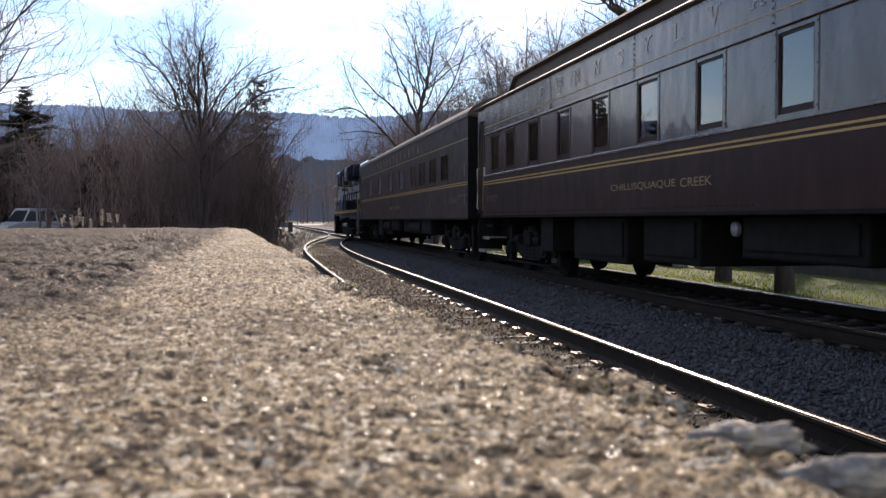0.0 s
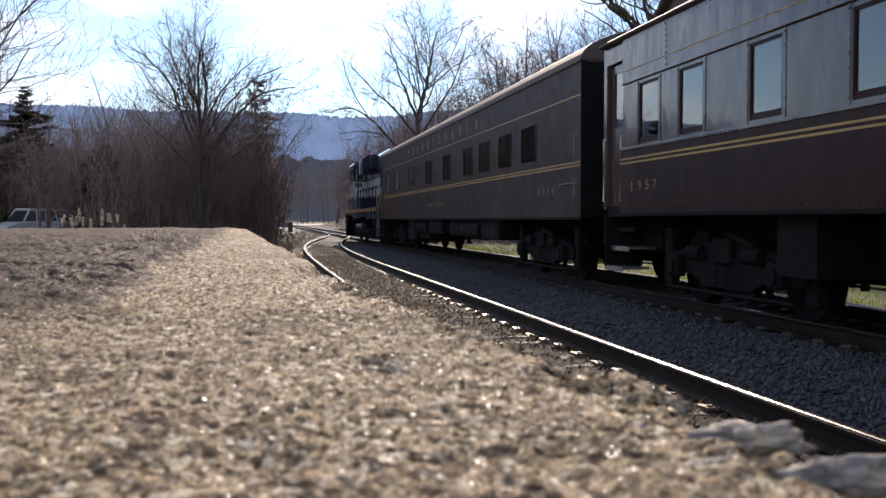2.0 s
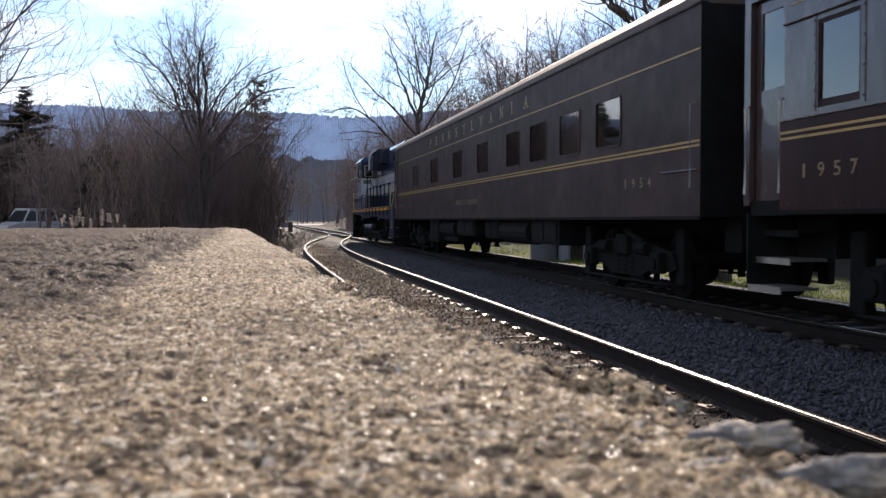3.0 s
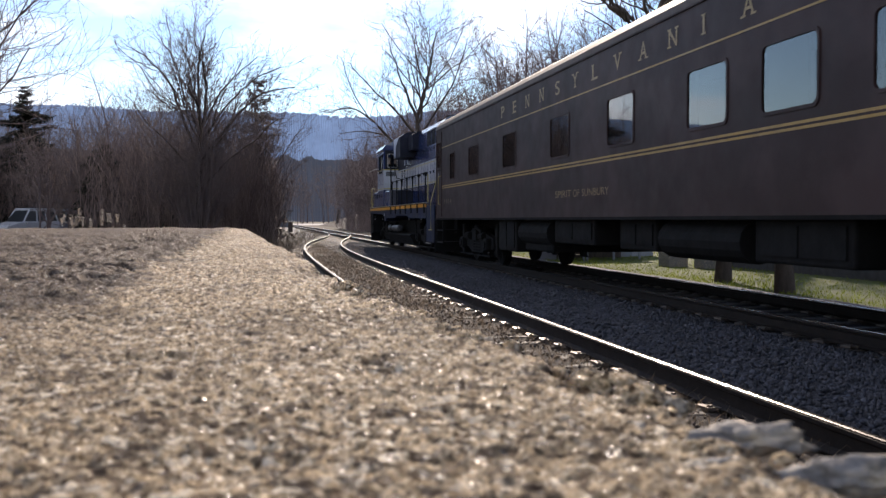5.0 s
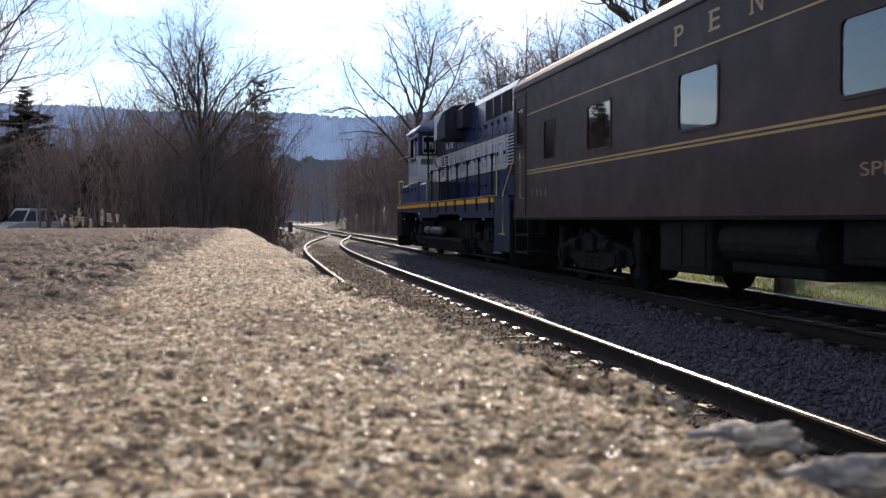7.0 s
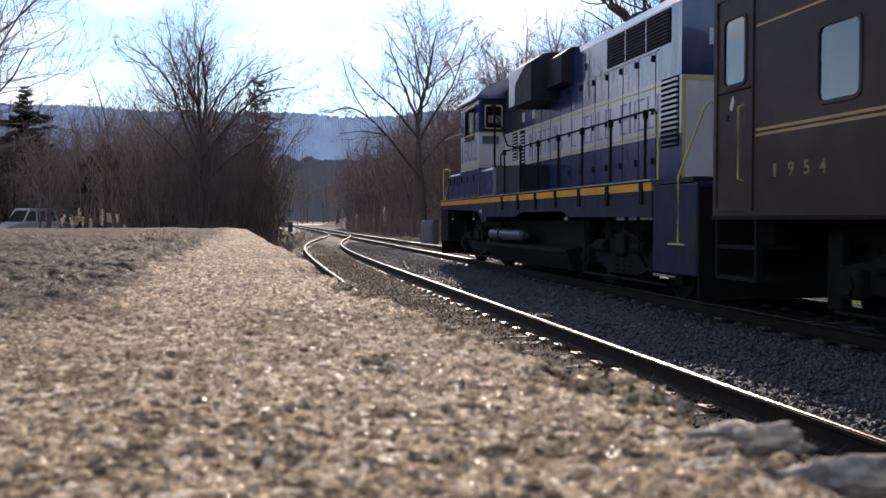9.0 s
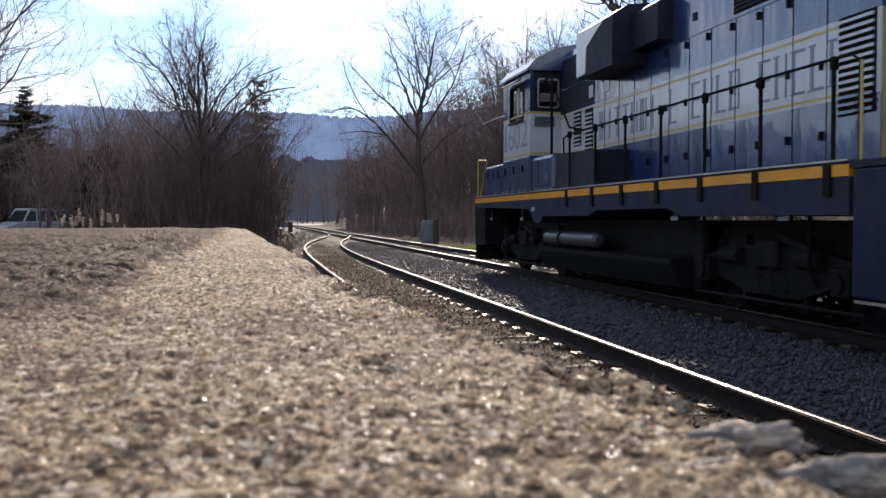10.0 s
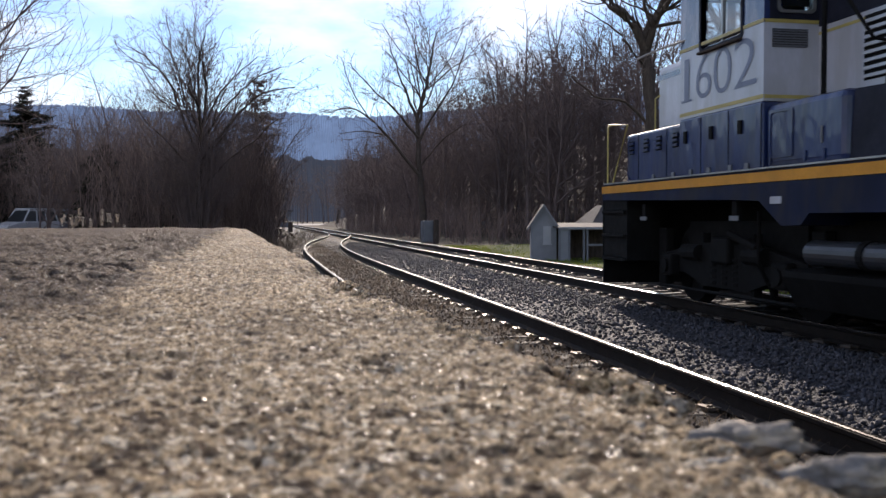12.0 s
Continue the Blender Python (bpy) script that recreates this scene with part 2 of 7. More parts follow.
GHOSTGOLD = mat("nearly_worn_off_gold", (0.12, 0.085, 0.045), 0.4, vary=0.4, scale=14, bump=0.02, coat=0.6)
BLUE = mat("royal_blue_paint", (0.013, 0.027, 0.1), 0.22, vary=0.2, scale=1.2, fine=25, bump=0.03, coat=0.62, coat_ior=1.6, second=(0.03, 0.05, 0.13), amount=0.4, stain=2.5, stretch=(1, 1.5, 0.5), warp=0.01)
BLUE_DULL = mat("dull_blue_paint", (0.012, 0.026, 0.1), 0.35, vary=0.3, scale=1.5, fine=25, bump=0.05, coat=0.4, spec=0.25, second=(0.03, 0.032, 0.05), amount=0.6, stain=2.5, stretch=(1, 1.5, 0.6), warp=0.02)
WHITE = mat("grimy_white_paint", (0.42, 0.44, 0.5), 0.3, vary=0.12, scale=1.5, fine=25, bump=0.03, coat=0.3, second=(0.32, 0.32, 0.33), amount=0.5, stain=2.5, stretch=(1, 1.5, 0.4), warp=0.007)
YELLOW = mat("orange_gold_paint", (0.56, 0.25, 0.012), 0.4, vary=0.18, bump=0.03, spec=0.3)
DARKLETTER = mat("slate_blue_lettering", (0.12, 0.14, 0.22), 0.35, vary=0.15, bump=0.02)
# darker, matte copy of the hood's blue for frame and step well
BLUE_FRAME = mat("dark_matte_frame_blue", (0.009, 0.0145, 0.044), 0.6, vary=0.35, scale=1.6, fine=25, bump=0.08, spec=0.15, second=(0.022, 0.021, 0.026), amount=0.7, stain=2.2, stretch=(1, 1.2, 0.7))
SOOT = mat("sooty_blue_paint", (0.013, 0.015, 0.028), 0.65, vary=0.4, scale=3, fine=30, bump=0.1, spec=0.2)
PANE = glass("window_glass", (0.86, 0.9, 0.9), 1.45)
DARKPANE = glass("tinted_window_glass", (0.2, 0.23, 0.24), 1.85)
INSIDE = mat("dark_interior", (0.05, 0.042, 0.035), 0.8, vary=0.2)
BARK = mat("grey_brown_bark", (0.085, 0.067, 0.056), 0.9, vary=0.35, scale=6, fine=40, bump=0.8, dist=0.02, stretch=(2, 2, 0.5), spec=0.2)
TWIG = mat("bare_twigs", (0.15, 0.115, 0.11), 0.85, vary=0.3, scale=2, fine=20, bump=0, spec=0.2)
REDTWIG = mat("reddish_brush_twigs", (0.2, 0.147, 0.13), 0.85, vary=0.35, scale=1, fine=10, bump=0, per=0.5, spec=0.2)
NEEDLE = mat("spruce_needles", (0.02, 0.026, 0.016), 0.8, vary=0.35, scale=2, fine=15, bump=0, per=0.4, spec=0.2)
DEADNEEDLE = mat("browned_needles", (0.075, 0.045, 0.03), 0.75, vary=0.35, scale=2, fine=15, bump=0, per=0.4)
REED = leafy("dry_plume_grass", (0.78, 0.66, 0.52), 0.2)
STRAW = leafy("dry_weeds", (0.15, 0.115, 0.08), 0.45)
SIDING = mat("grey_clapboard", (0.22, 0.23, 0.25), 0.6, vary=0.12, scale=3, fine=30, bump=0.15)
SHINGLE = mat("asphalt_shingle", (0.06, 0.058, 0.06), 0.85, vary=0.3, scale=6, fine=50, bump=0.5)
CABINET = mat("galvanised_grey", (0.16, 0.17, 0.19), 0.5, metal=0.3, vary=0.15)
PALE = mat("pale_gravel", (0.22, 0.21, 0.2), 0.85, vary=0.2, scale=0.5, fine=20)
CARWHITE = mat("white_car_paint", (0.34, 0.35, 0.37), 0.4, vary=0.05, bump=0, coat=0.4)
CARGREY = mat("grey_car_paint", (0.2, 0.22, 0.26), 0.25, vary=0.05, bump=0, coat=0.6)
DARKPANE_CAR = mat("dark_car_glass", (0.012, 0.014, 0.016), 0.3, vary=0.1, bump=0, coat=0.0)
TYRE = mat("tyre_rubber", (0.025, 0.025, 0.025), 0.85, vary=0.2)


# ---------------------------------------------------------------- mesh helpers
def part(name, bm, material, parent=None, label="", smooth=False):
    """Links a bmesh as one mesh object, under a thing or a part."""
    me = bpy.data.meshes.new(name)
    bm.normal_update()
    bm.to_mesh(me)
    bm.free()
    return attach(name, me, material, parent, label, smooth)


def attach(name, me, material, parent=None, label="", smooth=False):
    if material and not me.materials:
        me.materials.append(material)
    if smooth:
        me.polygons.foreach_set("use_smooth", [True] * len(me.polygons))
    ob = new(name, me)
    if parent:
        ob.parent = parent
    if label:
        ob["label"] = label
    return ob


def raw(name, verts, faces):
    me = bpy.data.meshes.new(name)
    me.from_pydata([tuple(map(float, v)) for v in verts], [], [tuple(map(int, f)) for f in faces])
    me.update()
    return me


def arrays(name, v, f):
    """A mesh from numpy arrays: vertices (n, 3), faces (m, 3 or 4)."""
    me = bpy.data.meshes.new(name)
    k = f.shape[1]
    me.vertices.add(len(v))
    me.vertices.foreach_set("co", np.asarray(v, np.float32).ravel())
    me.loops.add(f.size)
    me.loops.foreach_set("vertex_index", np.asarray(f, np.int32).ravel())
    me.polygons.add(len(f))
    me.polygons.foreach_set("loop_start", np.arange(0, f.size, k, dtype=np.int32))
    me.update(calc_edges=True)
    me.validate()
    return me


def thing(name, label, category, m=None, group="", kind=""):
    ob = new(name)
    if m is not None:
        ob.matrix_basis = m
    return tagged(ob, label, category, group, kind)


def bx(bm, x0, x1, y0, y1, z0, z1, bevel=0.0):
    vs = bmesh.ops.create_cube(bm, size=1.0)["verts"]
    for v in vs:
        v.co = Vector(((x0 + x1) / 2 + v.co.x * abs(x1 - x0), (y0 + y1) / 2 + v.co.y * abs(y1 - y0), (z0 + z1) / 2 + v.co.z * abs(z1 - z0)))
    if bevel:
        es = list({e for v in vs for e in v.link_edges})
        bmesh.ops.bevel(bm, geom=es, offset=bevel, segments=2, affect="EDGES", profile=0.5)
    return bm


def boxes(*dims, bevel=0.0):
    bm = bmesh.new()
    for d in dims:
        bx(bm, *d, bevel=bevel)
    return bm


def prism(profile, y0, y1, bm=None, caps=True):
    """A closed outline of (x, z) drawn out from y0 to y1."""
    bm = bm or bmesh.new()
    a = [bm.verts.new((x, y0, z)) for x, z in profile]
    b = [bm.verts.new((x, y1, z)) for x, z in profile]
    n = len(profile)
    for i in range(n):
        bm.faces.new((a[i], a[(i + 1) % n], b[(i + 1) % n], b[i]))
    if caps:
        bm.faces.new(a[::-1])
        bm.faces.new(b)
    bmesh.ops.recalc_face_normals(bm, faces=bm.faces)
    return bm


def side_prism(outline, x0, x1, bm=None):
    """A closed outline of (y, z) drawn out from x0 to x1."""
    bm = bm or bmesh.new()
    a = [bm.verts.new((x0, y, z)) for y, z in outline]
    b = [bm.verts.new((x1, y, z)) for y, z in outline]
    n = len(outline)
    for i in range(n):
        bm.faces.new((a[i], a[(i + 1) % n], b[(i + 1) % n], b[i]))
    bm.faces.new(a[::-1])
    bm.faces.new(b)
    bmesh.ops.recalc_face_normals(bm, faces=bm.faces)
    return bm


def tube(pts, r, n=8, bm=None, ends=True):
    """A round bar along a line of points."""
    bm = bm or bmesh.new()
    pts = [Vector(p) for p in pts]
    rings = []
    for i, p in enumerate(pts):
        d = (pts[min(i + 1, len(pts) - 1)] - pts[max(i - 1, 0)]).normalized()
        q = d.to_track_quat("Z", "Y")
        rr = r[i] if isinstance(r, (list, tuple)) else r
        rings.append([bm.verts.new(p + q @ Vector((rr * math.cos(6.2832 * k / n), rr * math.sin(6.2832 * k / n), 0))) for k in range(n)])
    for a, b in zip(rings, rings[1:]):
        for k in range(n):
            bm.faces.new((a[k], a[(k + 1) % n], b[(k + 1) % n], b[k]))
    if ends:
        bm.faces.new(rings[0][::-1])
        bm.faces.new(rings[-1])
    return bm


def rounded(y0, y1, z0, z1, r, n=5):
    """A rectangle with rounded corners, as points (y, z)."""
    out = []
    for cy, cz, a0 in ((y1 - r, z1 - r, 0), (y0 + r, z1 - r, 90), (y0 + r, z0 + r, 180), (y1 - r, z0 + r, 270)):
        for k in range(n + 1):
            a = radians(a0 + 90 * k / n)
            out.append((cy + r * math.cos(a), cz + r * math.sin(a)))
    return out


def ring(outer, inner, x0, x1):
    """A frame between two outlines of (y, z) with as many points each."""
    bm = bmesh.new()
    rows = [[bm.verts.new((x, y, z)) for y, z in line] for x, line in ((x0, outer), (x0, inner), (x1, inner), (x1, outer))]
    n = len(outer)
    for a, b in zip(rows, rows[1:] + rows[:1]):
        for k in range(n):
            bm.faces.new((a[k], a[(k + 1) % n], b[(k + 1) % n], b[k]))
    bmesh.ops.recalc_face_normals(bm, faces=bm.faces)
    return bm


def lettering(text, width, height, bold=0.0):
    """A mesh of raised letters, width by height, in the xy plane, its lower left corner at the origin."""
    cu = bpy.data.curves.new("letters", "FONT")
    cu.body, cu.extrude, cu.offset = text, 0.0, bold
    tmp = bpy.data.objects.new("letters", cu)
    scene.collection.objects.link(tmp)
    bpy.context.view_layer.update()
    me = bpy.data.meshes.new_from_object(tmp.evaluated_get(bpy.context.evaluated_depsgraph_get()))
    bpy.data.objects.remove(tmp)
    bpy.data.curves.remove(cu)
    v = np.zeros(len(me.vertices) * 3, np.float32)
    me.vertices.foreach_get("co", v)
    v = v.reshape(-1, 3)
    v -= v.min(0)
    v *= np.array((width / v[:, 0].max(), height / v[:, 1].max(), 1), np.float32)
    me.vertices.foreach_set("co", v.ravel())
    me.materials.clear()
    me.update()
    return me


def write_words(words, x, y_start, z, widths, gap, height, material, parent, name):
    """Words one after another on a side that faces -x, each a part of its own."""
    for word, width in zip(words, widths):
        write_on_side(word, x, y_start, z, width, height, material, parent, name, 0.004)
        y_start -= width + gap


SERIFS = {"P": ((0.1, 0), (0.1, 1)), "E": ((0.1, 0), (0.1, 1)), "N": ((0.08, 0), (0.08, 1), (0.92, 1)), "Y": ((0.5, 0), (0.05, 1), (0.95, 1)), "L": ((0.1, 0), (0.1, 1)),
          "V": ((0.05, 1), (0.95, 1)), "A": ((0.05, 0), (0.95, 0)), "I": ((0.5, 0), (0.5, 1)), "S": ()}


def serif_letter(c, x, y_start, z, width, height, material, parent):
    """One painted Roman capital on a side that faces -x."""
    bm = bmesh.new()
    me = lettering(c, width, height, 0.008)
    bm.from_mesh(me)
    bpy.data.meshes.remove(me)
    half, thick = 0.052, 0.022
    for fx, top in SERIFS[c]:
        y0 = height - thick if top else 0.0
        bx(bm, fx * width - half, fx * width + half, y0, y0 + thick, -0.001, 0.001)
    ob = part("letter", bm, material, parent)
    ob.matrix_basis = Matrix(((0, 0, -1, x), (-1, 0, 0, y_start), (0, 1, 0, z), (0, 0, 0, 1)))
    return ob


def write_on_side(text, x, y_start, z, width, height, material, parent, name="lettering", bold=0.012):
    """Letters on a side that faces -x: they read towards -y."""
    ob = attach(name, lettering(text, width, height, bold), material, parent)
    ob.matrix_basis = Matrix(((0, 0, -1, x), (-1, 0, 0, y_start), (0, 1, 0, z), (0, 0, 0, 1)))
    return ob


# ---------------------------------------------------------------- the train's way
MAIN_X, SIDE_X, GAUGE = 6.44, 2.22, 0.7525     # centre lines of the two tracks, half the distance of the rails
GROUND_Z, TIE_Z = -0.30, -0.17                 # rail tops lie at z = 0


def run(t):
    """How far the train has rolled towards -y at t seconds."""
    return 1.0239 * (3.9285 * t + 0.01634 * t * t - 0.000574 * t ** 3)


def siding_x(y):
    """The siding's centre line: straight along the platform, then over into the main track."""
    ys = (-40, 25, 32, 38, 44, 50, 56, 62, 70, 78, 86, 400)
    off = (0, 0, 0.1, 0.32, 0.75, 1.38, 2.15, 2.95, 3.72, 4.1, 4.22, 4.22)
    return SIDE_X + float(np.interp(y, ys, off))


def smooth_siding(y):
    return sum(siding_x(y + d) for d in (-4, -2, 0, 2, 4)) / 5


# ---------------------------------------------------------------- ground, platform, tracks
def ground():
    bm = bmesh.new()
    xs = [-3000, -300, -60, -20, 0, 10, 14, 22, 40, 80, 300, 3000]
    ys = [-3000, -300, -60, -20, 0, 20, 40, 60, 100, 200, 400, 3000]
    g = [[bm.verts.new((x, y, GROUND_Z)) for x in xs] for y in ys]
    for j in range(len(ys) - 1):
        for i in range(len(xs) - 1):
            bm.faces.new((g[j][i], g[j][i + 1], g[j + 1][i + 1], g[j + 1][i]))
    tagged(part("ground", bm, SOIL), "brown winter soil with sparse dry grass", "ground", kind="structure")


def platform():
    """Worn exposed-aggregate concrete, rough as it has weathered; its edge runs a little off the track's line."""
    edge = lambda y: np.interp(y, (-12, 0.7, 0.91, 1.53, 2.59, 4.52, 9, 21.75, 23), (0.8, 0.46, 0.43, 0.385, 0.315, 0.25, 0.11, -0.24, -0.28))
    ys = [-12.0, -8.0, -5.0, -3.0, -1.5, -0.5, 0.1, 0.3]
    y, step = 0.42, 0.0032
    while y < 22.6:
        ys.append(y)
        step = max(0.0036, 0.006 * y if y < 2 else 0.0043 * y)
        y += step
    ys = np.array(ys)
    us = np.concatenate((np.linspace(0, 0.16, 48), 0.16 + np.cumsum(np.geomspace(0.003, 0.0145, 220)), np.geomspace(2.2, 6.4, 64)))
    us = np.unique(us)
    X = edge(ys)[:, None] - us[None, :]
    Y = np.repeat(ys[:, None], len(us), 1)
    Z = np.zeros_like(X)
    rng = np.random.default_rng(7)

    def lattice(x, y, cell, seed):
        """Smooth random heights on a square lattice."""
        i, j = np.floor(x / cell).astype(int), np.floor(y / cell).astype(int)
        fx, fy = x / cell - i, y / cell - j
        fx, fy = fx * fx * (3 - 2 * fx), fy * fy * (3 - 2 * fy)
        h = lambda a, b: ((np.sin(a * 127.1 + b * 311.7 + seed) * 43758.5453) % 1.0)
        return (h(i, j) * (1 - fx) + h(i + 1, j) * fx) * (1 - fy) + (h(i, j + 1) * (1 - fx) + h(i + 1, j + 1) * fx) * fy

    def pebbles(x, y, cell, seed):
        """Rounded grains of aggregate: the nearest of jittered centres."""
        i, j = np.floor(x / cell).astype(int), np.floor(y / cell).astype(int)
        best = np.full_like(x, 9.0)
        tall = np.zeros_like(x)
        for a in (-1, 0, 1):
            for b in (-1, 0, 1):
                h1 = (np.sin((i + a) * 12.9898 + (j + b) * 78.233 + seed) * 43758.5453) % 1.0
                h2 = (np.sin((i + a) * 39.346 + (j + b) * 11.135 + seed) * 24634.6345) % 1.0
                d = np.hypot(x / cell - i - a - h1, y / cell - j - b - h2)
                near = d < best
                best = np.where(near, d, best)
                tall = np.where(near, h2, tall)
        return np.sqrt(np.clip(1 - (best / 0.75) ** 2, 0, 1)) * (0.35 + 0.65 * tall)

    fade = np.clip((9 - Y) / 6, 0.25, 1)
    Z += (pebbles(X, Y, 0.0075, 1.0) - 0.5) * 0.0055 * fade
    Z += (pebbles(X, Y, 0.014, 5.0) - 0.4) * 0.006
    Z += (lattice(X, Y, 0.085, 2.0) - 0.5) * 0.009 + (lattice(X, Y, 0.42, 3.0) - 0.5) * 0.014
    tar = np.clip((-X - 0.36 + 0.12 * (lattice(X, Y, 0.3, 21.0) - 0.5)) / 0.1, 0, 1) * np.clip((Y - 1.5) / 0.8, 0, 1)
    # coarser unevenness that carries to the far end
    Z += (0.3 + 0.7 * tar) * ((pebbles(X, Y, 0.055, 11.0) - 0.4) * 0.016 * np.clip((Y - 1.2) / 3, 0, 1) + (pebbles(X, Y, 0.13, 13.0) - 0.4) * 0.036 * np.clip((Y - 2.5) / 5, 0, 1) + (lattice(X, Y, 0.55, 17.0) - 0.5) * 0.04 * np.clip((Y - 2.5) / 3, 0, 1))
    # the tarry surface behind the coping has broken up into flat lumps with gaps between
    lump = pebbles(X, Y * 0.7, 0.085, 23.0)
    Z += tar * (np.minimum(lump, 0.62) - 0.42) * 0.045 * np.clip(0.4 + 1.4 * (lattice(X, Y, 0.9, 27.0) - 0.3), 0.2, 1.2)
    # a joint where two pours of the slab meet, one a little lower
    joint = Y - (2.35 + 0.25 * X + 0.03 * np.sin(X * 14) + 0.05 * (lattice(X, Y, 0.12, 29.0) - 0.5))
    Z -= 0.018 * np.clip(joint / 0.03 + 0.5, 0, 1) * np.clip((4.5 - Y) / 2, 0, 1)
    # spalled hollows where the paste has gone
    worn = np.clip((lattice(X, Y, 0.16, 9.0) - 0.72) / 0.2, 0, 1)
    Z -= worn * 0.011
    # one shallow settling crack across the slab
    crack = np.abs(Y - (2.05 + 0.05 * np.sin(X * 9) + 0.03 * np.sin(X * 31)))
    Z -= 0.008 * np.clip(1 - crack / 0.02, 0, 1)
    # broken, rounded nosing
    d = us[None, :] + (lattice(X, Y, 0.11, 4.0) - 0.5) * 0.08 + (lattice(X, Y, 0.035, 6.0) - 0.5) * 0.045
    Z -= 0.03 * np.clip(1 - d / 0.05, 0, 1.7) ** 2
    Z += 0.86
    # the far end falls away
    Z -= 0.10 * np.clip((Y - 21.2) / 1.3, 0, 1) ** 2
    n, m = X.shape
    v = np.stack((X, Y, Z), -1).reshape(-1, 3)
    k = np.arange(n * m).reshape(n, m)
    f = np.stack((k[:-1, :-1], k[1:, :-1], k[1:, 1:], k[:-1, 1:]), -1).reshape(-1, 4)
    low = lambda idx: np.column_stack((v[idx, 0], v[idx, 1], np.full(len(idx), GROUND_Z - 0.05)))
    # faces down to the ground on all four sides
    for line in (k[:, 0], k[-1, :], k[::-1, -1], k[0, ::-1]):
        base = len(v)
        v = np.vstack((v, low(line)))
        j = np.arange(len(line) - 1)
        f = np.vstack((f, np.stack((line[:-1], base + j, base + j + 1, line[1:]), -1)))
    ob = attach("platform", arrays("platform", v, f), CONCRETE, smooth=True)
    tagged(ob, "old exposed-aggregate concrete platform with a broken edge", "platform", kind="structure")
    # lumps of the broken nosing
    random.seed(12)
    lumps = [(-0.005, 0.83, 0.062, 0.03, 0.014), (-0.005, 0.69, 0.075, 0.03, 0.014), (0.0, 1.0, 0.05, 0.04, 0.018), (-0.005, 1.09, 0.045, 0.05, 0.018),
             (0.03, 1.58, 0.04, 0.05, 0.016), (0.03, 1.75, 0.03, 0.05, 0.012), (0.04, 1.3, 0.03, 0.05, 0.012), (0.045, 2.3, 0.03, 0.07, 0.012)]
    for k in range(70):          # small bits of the crumbled edge
        y = random.uniform(0.66, 3.2)
        q = random.uniform(0.006, 0.017)
        lumps.append((random.uniform(-0.015, 0.075), y, q * random.uniform(0.8, 1.6), q * random.uniform(0.8, 1.6), q * 0.7))
    for (d, y, sx, sy, sz) in lumps:
        x = edge(y) - d
        bm = bmesh.new()
        bmesh.ops.create_icosphere(bm, subdivisions=4 if sx > 0.028 else 2, radius=1.0)
        o = Vector((random.random() * 50, random.random() * 50, 0))
        for w in bm.verts:
            q = w.co.normalized()
            r = 0.85 + 0.5 * noise.noise(q * 1.4 + o) + 0.3 * noise.noise(q * 4 + o) + 0.16 * noise.noise(q * 11 + o)
            w.co = Vector((q.x * r * sx, q.y * r * sy, max(-0.8, q.z * r * 1.3) * sz))
        lump = part("concrete_lump", bm, CHUNK if (sx > 0.028 or random.random() < 0.3) and y < 0.95 else CONCRETE, ob, smooth=True)
        lump.matrix_basis = pose(x, y, 0.852, 0, 0, random.uniform(-25, 25))


def stones(count, small, large, seed, place):
    """Jittered lumps with 8 triangles each: vertices and faces."""
    r = np.random.default_rng(seed)
    octa = np.array([(1, 0.5, 0.1), (-0.4, 1, -0.1), (-1, -0.4, 0.15), (0.5, -1, 0), (0.1, 0, 0.9), (0, 0.1, -0.9)]) * 1.15
    tri = np.array([(0, 1, 4), (1, 2, 4), (2, 3, 4), (3, 0, 4), (1, 0, 5), (2, 1, 5), (3, 2, 5), (0, 3, 5)])
    at = np.array([place(r) for _ in range(count)])
    v = np.repeat(octa[None], count, 0) + r.uniform(-0.35, 0.35, (count, 6, 3))
    v *= r.uniform(0.65, 1.15, (count, 1, 3)) * (small + (large - small) * r.random((count, 1, 1)) ** 1.5)
    a, b = r.uniform(0, 6.28, (2, count))
    ca, sa, cb, sb = np.cos(a)[:, None], np.sin(a)[:, None], np.cos(b)[:, None], np.sin(b)[:, None]
    x, y, z = v[..., 0], v[..., 1], v[..., 2]
    x, y = x * ca - y * sa, x * sa + y * ca
    y, z = y * cb - z * sb, y * sb + z * cb
    v = np.stack((x, y, z), -1) + at[:, None, :]
    f = tri[None] + 6 * np.arange(count)[:, None, None]
    return v.reshape(-1, 3), f.reshape(-1, 3)


def rail_mesh(xs, ys, head, band=0.036):
    """A T-section rail swept along points; head: the polished top strip alone, band its half width."""
    if head:
        prof = [(-band, -0.012), (-band, -0.004), (-band + 0.01, 0.0), (band - 0.01, 0.0), (band, -0.004), (band, -0.012)]
    else:
        prof = [(-0.07, -0.16), (-0.07, -0.15), (-0.012, -0.13), (-0.009, -0.05), (-0.034, -0.036), (-0.036, -0.0121),
                (0.036, -0.0121), (0.034, -0.036), (0.009, -0.05), (0.012, -0.13), (0.07, -0.15), (0.07, -0.16)]
    bm = bmesh.new()
    rows = [[bm.verts.new((x + px, y, pz)) for px, pz in prof] for x, y in zip(xs, ys)]
    n = len(prof)
    for a, b in zip(rows, rows[1:]):
        for k in range(n):
            bm.faces.new((a[k], a[(k + 1) % n], b[(k + 1) % n], b[k]))
    bmesh.ops.recalc_face_normals(bm, faces=bm.faces)
    return bm


